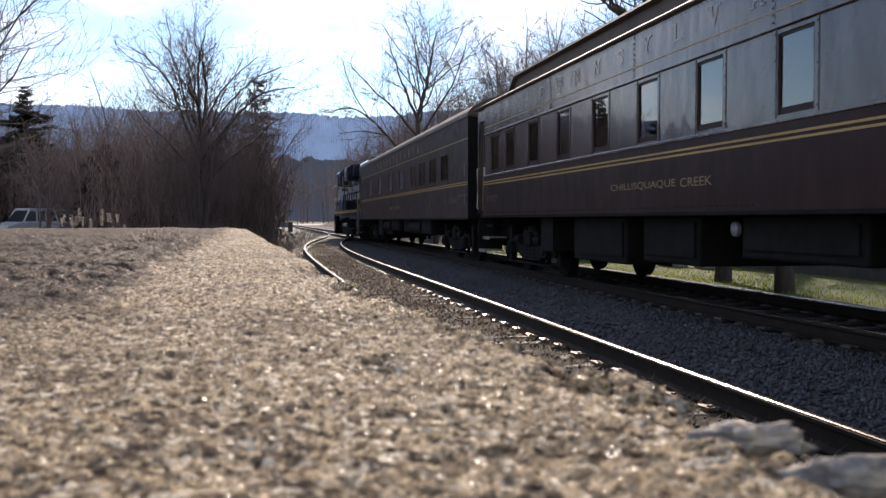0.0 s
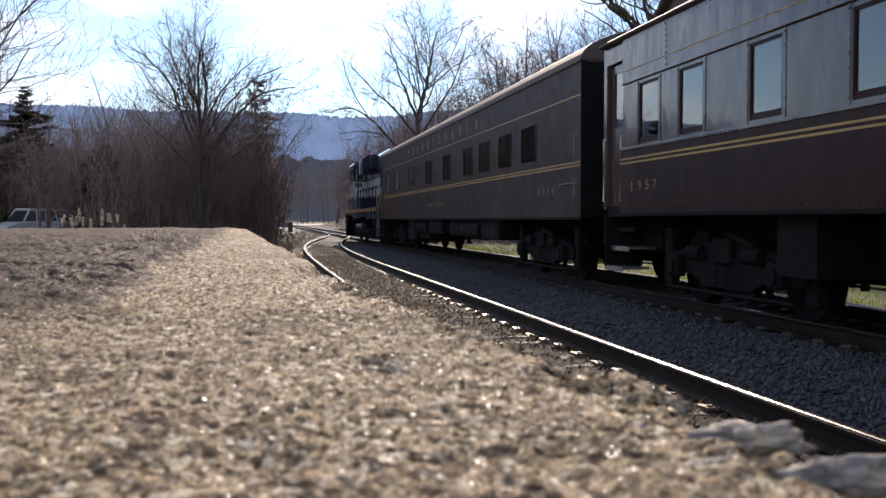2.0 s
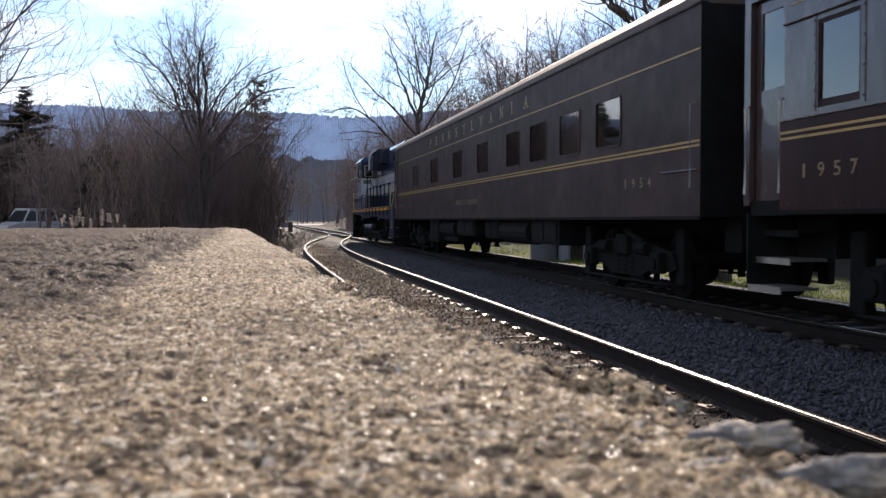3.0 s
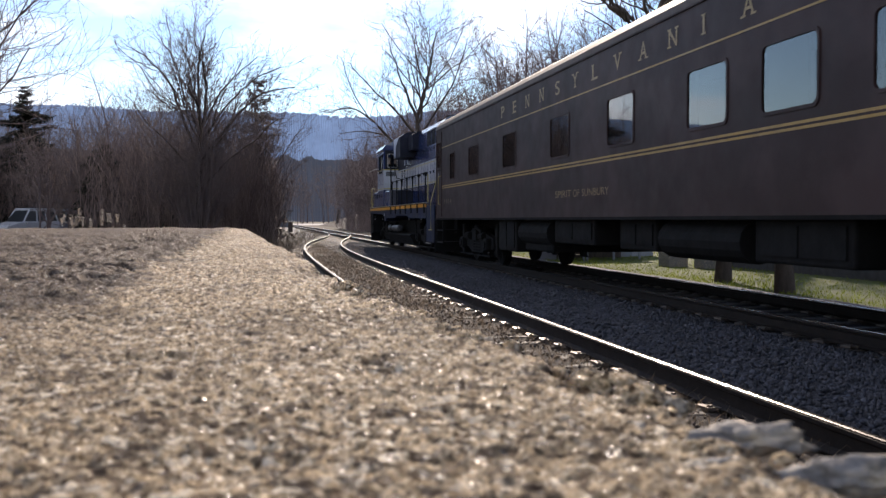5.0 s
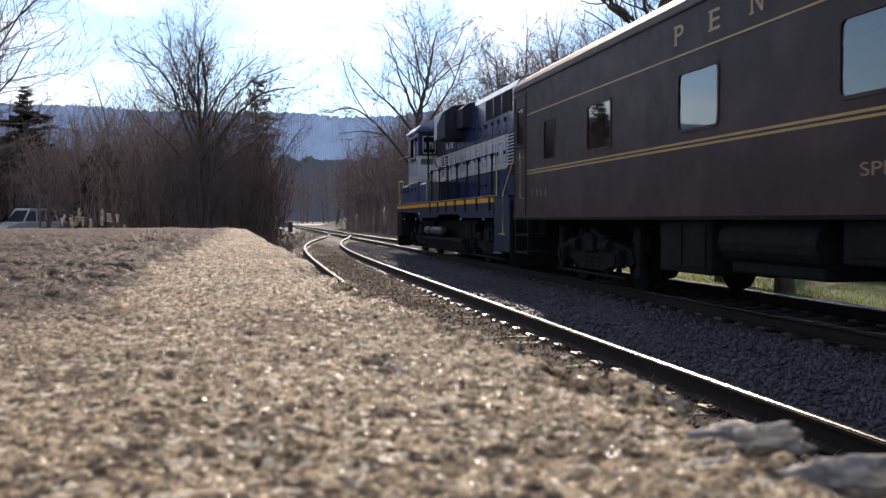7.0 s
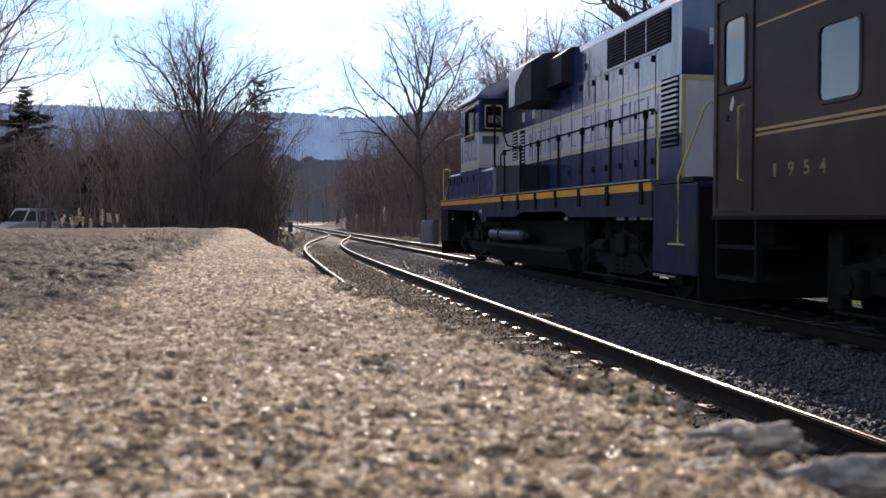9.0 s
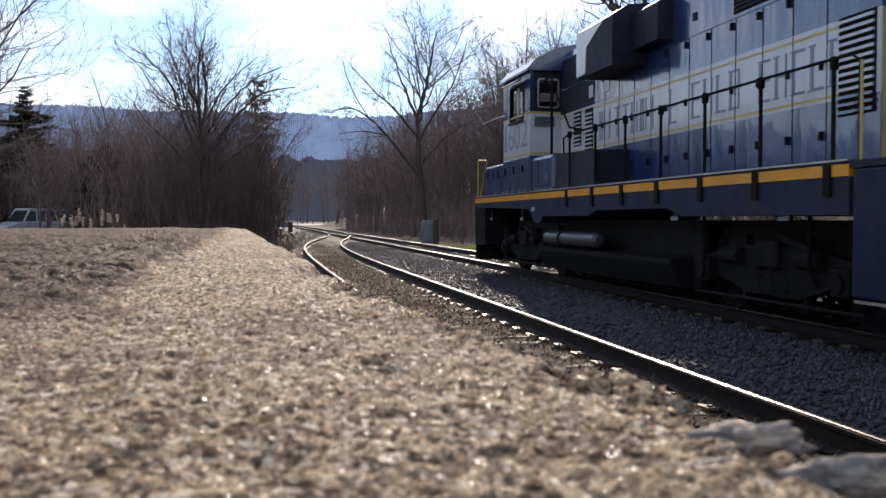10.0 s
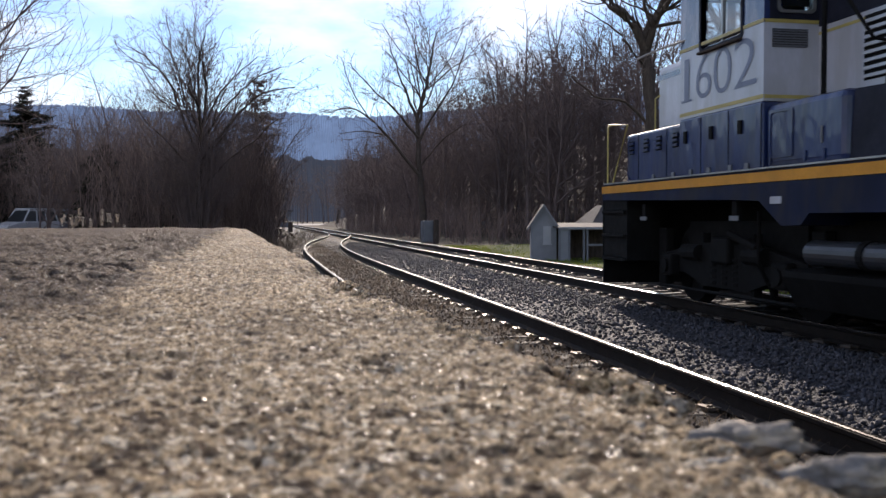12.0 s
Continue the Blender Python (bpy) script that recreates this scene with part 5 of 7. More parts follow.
    for yy in (60.95, 61.85):
        part("box_seam", boxes((-1.425, -1.42, l(yy) - 0.006, l(yy) + 0.006, 1.58, 2.2)), SOOT, ob)
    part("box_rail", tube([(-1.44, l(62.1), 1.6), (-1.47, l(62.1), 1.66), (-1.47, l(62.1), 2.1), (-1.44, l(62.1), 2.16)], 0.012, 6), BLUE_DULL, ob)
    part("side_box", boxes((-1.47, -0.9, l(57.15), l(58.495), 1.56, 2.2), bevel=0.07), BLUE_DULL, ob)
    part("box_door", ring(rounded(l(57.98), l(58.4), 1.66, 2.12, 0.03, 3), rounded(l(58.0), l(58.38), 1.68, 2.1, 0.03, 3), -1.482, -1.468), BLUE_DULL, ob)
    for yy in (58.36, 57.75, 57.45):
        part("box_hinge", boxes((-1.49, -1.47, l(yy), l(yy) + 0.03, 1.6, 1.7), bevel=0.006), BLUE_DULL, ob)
    # pale strip standing in for a highlight on the side box
    part("box_highlight", tube([(-1.478, l(57.5), 1.75), (-1.482, l(57.5), 1.9)], 0.012, 6), CABINET, ob)
    for yy in (58.75, 59.1, 59.6, 60.05, 60.7, 61.3):
        x = hw if yy < 60.4 else 1.42
        part("box_hinge", boxes((-x - 0.022, -x + 0.002, l(yy), l(yy) + 0.07, 1.57, 1.64), bevel=0.006), CABINET, ob)
    # steel strip added for the highlight line along the deck edge
    part("deck_edge_glint", boxes((-hw - 0.02, -hw + 0.06, l(48.7), l(62.9), 1.561, 1.578)), STEEL, ob, "thin bright strip standing in for the deck edge's highlight")
    part("dark_box", side_prism([(l(55.1), 1.56), (l(57.18), 1.56), (l(57.1), 2.18), (l(55.15), 2.12)], -1.42, -0.9), SOOT, ob)
    # handrails on stanchions
    ys = [49.0, 50.25, 51.48, 52.69, 53.88, 55.07, 56.28]
    for yy in ys:
        st = part("stanchion", tube([(-1.46, l(yy), 1.36), (-1.46, l(yy), 2.45)], 0.021, 8), BLACK, ob)
        part("stanchion_knob", boxes((-1.495, -1.425, l(yy) - 0.034, l(yy) + 0.034, 2.37, 2.49), bevel=0.02), BLACK, st)
        part("stanchion_foot", boxes((-1.53, -1.5, l(yy) - 0.05, l(yy) + 0.05, 1.26, 1.54)), BLACK, st)
    part("handrail", tube([(-1.46, l(48.62), 1.3), (-1.46, l(48.62), 2.4), (-1.46, l(48.75), 2.47), (-1.46, l(56.3), 2.45), (-1.46, l(56.6), 2.4), (-1.44, l(56.65), 2.16)], 0.015, 8), BLACK, ob)
    for pts in ([(-1.44, l(62.95), 1.2), (-1.44, l(62.95), 2.4), (-1.3, l(62.97), 2.45)], [(-1.44, l(62.75), 1.56), (-1.42, l(62.72), 1.7), (-1.36, l(62.4), 2.38), (-1.44, l(62.9), 2.42)],
                [(-1.46, l(48.6), 1.0), (-1.46, l(48.6), 2.4)], [(-1.5, l(47.9), 0.76), (-1.5, l(47.9), 1.58), (-1.36, l(47.5), 2.36), (-1.3, l(47.48), 2.42), (-1.24, l(47.48), 2.36), (-1.24, l(47.48), 1.55)],
                [(-0.95, l(47.5), 1.5), (-0.95, l(47.5), 2.4), (0.95, l(47.5), 2.4), (0.95, l(47.5), 1.5)]):
        part("yellow_grab_rail", tube(pts, 0.013, 8), PALEYELLOW, ob)
    # cab grab rails and conduit on the cab's rear corner
    part("cab_pole", tube([(-1.3, c0 - 0.74, 2.18), (-1.3, c0 - 0.74, 3.5), (-1.28, c0 - 0.7, 3.6), (-1.2, c0 - 0.02, 3.64)], 0.025, 8), BLACK, ob)
    part("pole_foot", boxes((-1.34, -1.26, c0 - 0.78, c0 - 0.7, 2.02, 2.2), bevel=0.02), BLACK, ob)
    part("cab_brace", tube([(-1.25, l(57.7), 3.3), (-1.2, l(57.56), 3.06), (-1.14, l(57.26), 2.65), (-0.89, l(57.2), 2.6)], 0.018, 6), BLACK, ob)
    # steps, pilots, couplers
    for a, b, s in ((47.4, 48.66, 1), (62.1, 63.04, -1)):
        for d in () if s > 0 else ((-1.48, -1.0, l(a), l(a) + 0.03, 0.5, 1.5), (-1.48, -1.0, l(b) - 0.03, l(b), 0.5, 1.5), (-1.02, -1.0, l(a) + 0.03, l(b) - 0.03, 0.5, 1.5)):
            part("stepwell_plate", boxes(d), BLACK, ob)
        if s > 0:
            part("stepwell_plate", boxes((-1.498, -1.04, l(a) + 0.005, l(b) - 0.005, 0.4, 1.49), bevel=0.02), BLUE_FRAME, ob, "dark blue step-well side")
        for z in (0.5, 0.83, 1.16) if s < 0 else ():
            st = part("step", boxes((-1.5, -1.02, l(a) + 0.03, l(b) - 0.03, z, z + 0.03)), BLACK, ob)
            part("step_edge", boxes((-1.512, -1.5, l(a) + 0.05, l(b) - 0.05, z - 0.01, z + 0.03)), BLACK, st)
        if s < 0:
            part("stepwell_panel", boxes((-1.47, -1.03, l(a) + 0.031, l(b) - 0.031, 0.535, 1.15), (-1.47, -1.03, l(a) + 0.031, l(b) - 0.031, 1.195, 1.42)), BLACK, ob)
        part("pilot", boxes((-1.47, 1.47, l(a) if s > 0 else l(b) - 0.04, l(a) + 0.04 if s > 0 else l(b), 0.14, 1.43)), BLACK, ob)
    part("coupler", boxes((-0.13, 0.13, l(63.0), l(63.6), 0.72, 1.0), bevel=0.05), BLACK, ob)
    part("coupler", boxes((-0.13, 0.13, l(47.0), l(47.45), 0.72, 1.0), bevel=0.05), BLACK, ob)
    for pt in (0.5, 0.75):
        part("air_hose", tube([(-pt, l(63.05), 0.8), (-pt, l(63.25), 0.7), (-pt, l(63.3), 0.4)], 0.03, 6), BLACK, ob)
    # tank and reservoir
    part("fuel_tank", prism([(-1.36, 0.5), (-1.2, 0.2), (1.2, 0.2), (1.36, 0.5), (1.36, 1.05), (-0.95, 1.05), (-0.95, 0.6), (-1.36, 0.56)], l(52.6), l(58.35)), BLACK, ob)
    part("air_reservoir", tube([(-1.29, l(55.3), 0.745), (-1.29, l(55.36), 0.745), (-1.29, l(57.9), 0.745), (-1.29, l(57.96), 0.745)], [0.07, 0.12, 0.12, 0.07], 20), RESERVOIR, ob, "dark grey cylindrical air reservoir")
    part("reservoir_strap", tube([(-1.29, l(57.0), 0.745), (-1.29, l(57.08), 0.745)], 0.135, 18), BLACK, ob)
    for yy in (58.9, 51.8, 49.6):
        part("sand_pipe", tube([(-1.3, l(yy), 1.15), (-1.25, l(yy) + 0.1, 0.6), (-0.95, l(yy) + 0.2, 0.15)], 0.022, 6), BLACK, ob)
    for yy in (49.81, 52.28, 59.15, 61.59):
        part("reflector_tag", boxes((-1.46, -1.45, l(yy) - 0.1, l(yy) + 0.1, 1.05, 1.1)), CABINET, ob)
        part("tag_bracket", boxes((-1.45, -1.38, l(yy) - 0.05, l(yy) + 0.05, 1.04, 1.26)), BLACK, ob)
    part("tread_edge", boxes((-1.53, -1.5, l(47.71), l(48.13), 0.755, 0.775)), PALEYELLOW, ob, "yellow step edge")
    part("tread_edge", boxes((-1.53, -1.5, l(47.95), l(48.57), 0.36, 0.385)), STEEL, ob, "worn step edge")
    # doors and latches of the boxes under the cab
    for yy in (58.9, 59.55, 60.2):
        part("box_latch", boxes((-hw - 0.02, -hw, l(yy), l(yy) + 0.07, 1.95, 2.09)), BLACK, ob)
    for yy in (58.52, 59.2, 59.85):
        part("box_seam", boxes((-hw - 0.004, -hw, l(yy) - 0.007, l(yy) + 0.007, 1.58, 2.22)), SOOT, ob)
    for yy in (56.0, 56.75):
        part("notice_plate", boxes((-hood - 0.01, -hood, l(yy), l(yy) + 0.2, 3.12, 3.32)), WHITE, ob, "white notice plate")
    part("number_tag", boxes((-hw - 0.012, -hw, l(58.12), l(58.32), 1.215, 1.285)), WHITE, ob)
    truck(ob, l(60.0), 2.74, 0.5, motors=True)
    truck(ob, l(50.6), 2.74, 0.5, motors=True)


day_coach()
sleeping_car()
locomotive()


# ---------------------------------------------------------------- trees and brush
class Sticks:
    """Collects tapered, bent twigs as rings of vertices."""

    def __init__(self):
        self.v, self.f = [], []

    def add(self, pts, radii, n, pointed=False):
        """pointed: the last ring shrinks to one point."""
        base = len(self.v)
        last = len(pts) - 1
        for i, p in enumerate(pts):
            if pointed and i == last:
                self.v.append(p)
                continue
            d = pts[min(i + 1, len(pts) - 1)] - pts[max(i - 1, 0)]
            u = d.orthogonal().normalized()
            w = d.normalized().cross(u)
            for k in range(n):
                a = 6.2832 * k / n
                self.v.append(p + (u * math.cos(a) + w * math.sin(a)) * radii[i])
        for i in range(len(pts) - 1):
            for k in range(n):
                a, b = base + i * n + k, base + i * n + (k + 1) % n
                if pointed and i == last - 1:
                    self.f.append((a, b, base + last * n))
                else:
                    self.f.append((a, b, b + n, a + n))

    def mesh(self, name):
        return raw(name, self.v, self.f)


def wander(p, d, length, steps, bend, lift, rng):
    pts = [p.copy()]
    for _ in range(steps):
        d = (d + Vector((rng.uniform(-1, 1), rng.uniform(-1, 1), rng.uniform(-1, 1))) * bend + Vector((0, 0, lift))).normalized()
        p = p + d * (length / steps)
        pts.append(p.copy())
    return pts, d


def bare_tree(seed, height, trunk_r, fork=0.3, spread=0.75, levels=4, kids=(5, 5, 5, 4), lift=0.12, thin=1.0, coarse=False):
    """A leafless tree: returns the sticks of trunk and limbs, and of its fine crown."""
    rng = random.Random(seed)
    wood, fine = Sticks(), Sticks()

    def grow(p, d, length, r, level):
        steps = ((5, 3, 2, 1, 1) if coarse else (6, 5, 3, 2, 1))[level]
        pts, end = wander(p, d, length, steps, (0.06, 0.16, 0.22, 0.26, 0.3)[level], lift * (1 if level else 0.3), rng)
        tip = 0.42 if level < 2 else 0.3
        radii = [r * (1 - (1 - tip) * i / steps) for i in range(steps + 1)]
        if level == 0:
            radii[0] *= 1.35
        (wood if level < 2 else fine).add(pts, radii, ((6, 4, 3, 3, 3) if coarse else (9, 6, 4, 3, 3))[level], level >= 2 and level == levels)
        if level >= levels:
            return
        for k in range(kids[level]):
            low = fork if level == 0 else 0.18
            t = low + (1 - low) * (k + rng.random()) / kids[level]
            j = min(int(t * steps), steps - 1)
            q = pts[j].lerp(pts[j + 1], t * steps - j)
            axis = (pts[j + 1] - pts[j]).normalized()
            a = rng.uniform(0, 6.28)
            u = axis.orthogonal().normalized()
            out = u * math.cos(a) + axis.cross(u) * math.sin(a)
            s = spread * rng.uniform(0.7, 1.25) * (1 + 0.15 * level)
            nd = (axis * math.cos(s) + out * math.sin(s)).normalized()
            rr = max(0.0045 * thin, radii[j] * rng.uniform(0.42, 0.6))
            grow(q, nd, length * rng.uniform(0.42, 0.68) * (1.1 - 0.35 * t), rr, level + 1)
        if level < levels:       # the leader goes on
            grow(pts[-1], end, length * 0.45, radii[-1], level + 1)

    grow(Vector((0, 0, -0.15)), Vector((0, 0, 1)), height * 0.62, trunk_r, 0)
    return wood, fine


def plant_tree(label, at, seed, height, r, group="", **kw):
    t = thing("bare_tree", label, "tree", pose(*at), group)
    wood, fine = bare_tree(seed, height, r, **kw)
    part_of("trunk", wood, BARK, t)
    part_of("crown", fine, TWIG, t)
    return t


def branch_out(pts, r0, r1, rng, wood, fine, density, thin, lift, start=0.2, level=0):
    """A limb along points with its branches, their branches and twigs."""
    n = len(pts) - 1
    radii = [r0 + (r1 - r0) * i / n for i in range(n + 1)]
    last = level == len(density)
    (wood if r0 > 0.04 else fine).add(pts, radii, 8 if r0 > 0.1 else 5 if r0 > 0.035 else 3, last)
    if last:
        return
    total = sum((b - a).length for a, b in zip(pts, pts[1:]))
    count = max(1, int(total * density[level]))
    for k in range(count):
        t = start + (1 - start) * (k + rng.random()) / count
        j = min(int(t * n), n - 1)
        q = pts[j].lerp(pts[j + 1], t * n - j)
        axis = (pts[j + 1] - pts[j]).normalized()
        u = axis.orthogonal().normalized()
        a, s = rng.uniform(0, 6.28), rng.uniform(0.45, 1.1)
        d = axis * math.cos(s) + (u * math.cos(a) + axis.cross(u) * math.sin(a)) * math.sin(s)
        length = max(0.3, total * rng.uniform(0.25, 0.58) * (1.2 - 0.65 * t))
        p, _ = wander(q, d.normalized(), length, (5, 3, 2, 2)[level], (0.28, 0.32, 0.34, 0.36)[level], lift, rng)
        rr = max(0.0045 * thin, radii[j] * rng.uniform(0.3, 0.52))
        branch_out(p, rr, rr * 0.4, rng, wood, fine, density, thin, lift, 0.15, level + 1)


def limbed_tree(label, at, seed, limbs, density, thin, lift=0.1, echo=0, fan=0, fan_height=6.0):
    """A bare tree with a character of its own: limbs are ((x, z) points, radius at each end, where its branches begin).
    echo: how many limbs return on the sides towards and away from the track; fan: thin shoots from the root."""
    rng = random.Random(seed)
    t = thing("bare_tree", label, "tree", pose(*at))
    wood, fine = Sticks(), Sticks()
    todo = [(pts, r0, r1, start, 0.0, 1.0) for pts, r0, r1, start in limbs]
    for k in range(echo):
        pts, r0, r1, start = limbs[1 + k % (len(limbs) - 1)]
        todo.append((pts, r0 * 0.8, r1, start, rng.choice((-1, 1)) * rng.uniform(0.9, 2.0), rng.uniform(0.7, 0.95)))
    for pts, r0, r1, start, turn, scale in todo:
        x0, z0 = pts[0]
        way, side = [], 0.0
        for i, (x, z) in enumerate(pts):
            side += 0.0 if i == 0 else rng.uniform(-0.25, 0.25)
            dx = (x - x0) * scale
            way.append(Vector((x0 + dx * math.cos(turn) - side * math.sin(turn), dx * math.sin(turn) + side * math.cos(turn), z0 + (z - z0) * scale)))
        fineway = []
        for i in range(len(way) - 1):
            a, b, c, d = way[max(i - 1, 0)], way[i], way[i + 1], way[min(i + 2, len(way) - 1)]
            for k in range(4):
                f = k / 4
                fineway.append(0.5 * (2 * b + (c - a) * f + (2 * a - 5 * b + 4 * c - d) * f * f + (3 * b - a - 3 * c + d) * f ** 3)
                               + Vector((rng.uniform(-1, 1), rng.uniform(-1, 1), 0)) * (0.07 if i + k else 0.0))
        fineway.append(way[-1])
        branch_out(fineway, r0, r1, rng, wood, fine, density, thin, lift, start)
    for _ in range(fan):
        a, s = rng.uniform(0, 6.28), rng.uniform(0.05, 0.6)
        p, _e = wander(Vector((rng.uniform(-0.3, 0.3), rng.uniform(-0.3, 0.3), -0.05)), Vector((math.cos(a) * s, math.sin(a) * s, 1)).normalized(), fan_height * rng.uniform(0.5, 1.0), 6, 0.07, 0.06, rng)
        branch_out(p, 0.028, 0.01, rng, wood, fine, (1.6, 2.5), thin, lift, 0.25, 0)
    part_of("trunk", wood, BARK, t)
    part_of("crown", fine, TWIG, t)
    return t


def part_of(name, sticks, material, parent):
    return attach(name, sticks.mesh(name), material, parent, smooth=True)


def conifer(label, at, seed, height, radius, needles, bare_low=0.05, sparse=1.0, blunt=0.8):
    """A spruce: whorls of drooping boughs set with small needle sprays."""
    rng = random.Random(seed)
    t = thing("conifer_tree", label, "tree", pose(*at))
    wood = Sticks()
    pts, _ = wander(Vector((0, 0, -0.15)), Vector((0, 0, 1)), height, 8, 0.02, 0.05, rng)
    wood.add(pts, [0.16 * (1 - i / 8.6) + 0.01 for i in range(9)], 8)
    v, f = [], []
    z = height * (0.04 + bare_low)
    while z < height * 0.99:
        k = z / height
        reach = radius * (1 - k) ** blunt * rng.uniform(0.5, 1.3) + 0.12
        for _ in range(rng.randint(4, 6)):
            a = rng.uniform(0, 6.28)
            n = reach * rng.uniform(0.6, 1.1)
            d = Vector((math.cos(a), math.sin(a), 0.25 - 0.5 * (1 - k)))
            bough, _e = wander(Vector((0, 0, z)), d.normalized(), n, 4, 0.1, -0.04, rng)
            wood.add(bough, [0.022, 0.018, 0.013, 0.009, 0.005], 3)
            count = int(46 * n * sparse) + 4
            for _s in range(count):
                s = rng.uniform(0.15, 1.0) * 4
                i = min(3, int(s))
                p = bough[i].lerp(bough[i + 1], s - i)
                b = rng.uniform(0, 6.28)
                o = Vector((math.cos(b), math.sin(b), rng.uniform(-0.9, 0.25))) * rng.uniform(0.16, 0.45) * min(1.0, 0.3 + 0.6 * reach)
                w = Vector((-o.y, o.x, rng.uniform(-0.1, 0.1))).normalized() * rng.uniform(0.03, 0.06)
                m = len(v)
                v += [p - w * 0.4, p + o * 0.55 - w, p + o, p + o * 0.55 + w]
                f.append((m, m + 1, m + 2, m + 3))
        z += rng.uniform(0.16, 0.3)
    part_of("trunk", wood, BARK, t)
    attach("foliage", raw("foliage", v, f), needles, t)
    return t


def brush(name, label, count, place, height, r, material, seed, spread=0.35, twigs=3):
    """A thicket of thin stems, in one object."""
    rng = random.Random(seed)
    st = Sticks()
    for _ in range(count):
        x, y, z, h = place(rng)
        h *= height * rng.uniform(0.55, 1.1)
        a = rng.uniform(0, 6.28)
        s = rng.uniform(0, spread)
        pts, d = wander(Vector((x, y, z)), Vector((math.cos(a) * s, math.sin(a) * s, 1)).normalized(), h, 4, 0.1, 0.05, rng)
        st.add(pts, [r, r * 0.8, r * 0.6, r * 0.4, r * 0.18], 3, True)
        for _t in range(twigs):
            i = rng.randint(1, 3)
            b = rng.uniform(0, 6.28)
            q, _e = wander(pts[i], Vector((math.cos(b) * 0.7, math.sin(b) * 0.7, 1)).normalized(), h * rng.uniform(0.25, 0.5), 2, 0.15, 0.08, rng)
            st.add(q, [r * 0.5, r * 0.35, r * 0.12], 3, True)
    tagged(attach(name, st.mesh(name), material), label, "brush", kind="stuff")


def woodland(name, label, protos, places, material):
    """Many far trees in one object, each a turned and scaled copy of a few."""
    vs, fs, base = [], [], 0
    for (x, y, z, s, a, k) in places:
        v, f = protos[k]
        c, n = math.cos(a), math.sin(a)
        w = np.empty_like(v)
        w[:, 0], w[:, 1], w[:, 2] = (v[:, 0] * c - v[:, 1] * n) * s + x, (v[:, 0] * n + v[:, 1] * c) * s + y, v[:, 2] * s + z
        vs.append(w)
        fs.append(f + base)
        base += len(v)
    tagged(attach(name, arrays(name, np.vstack(vs), np.vstack(fs)), material), label, "woods", kind="stuff")


def hill_z(x, y):
    """The wooded bank beyond the lawn."""
    edge = 24 - 0.13 * (y - 30) if y > 30 else 24
    edge = max(13.5, edge)
    return GROUND_Z + max(0.0, x - edge) * 0.32 + 0.25 * noise.noise(Vector((x, y, 0)) * 0.15)


def bank():
    xs = [13 + 3.0 * k for k in range(24)]
    ys = [0 + 6.0 * k for k in range(36)]
    bm = bmesh.new()
    g = [[bm.verts.new((x, y, hill_z(x, y) - 0.06)) for x in xs] for y in ys]
    for a, b in zip(g, g[1:]):
        for k in range(len(xs) - 1):
            bm.faces.new((a[k], a[k + 1], b[k + 1], b[k]))
    tagged(part("wooded_bank", bm, LITTER, smooth=True), "leaf-covered bank rising under bare woods", "hillside", kind="structure")


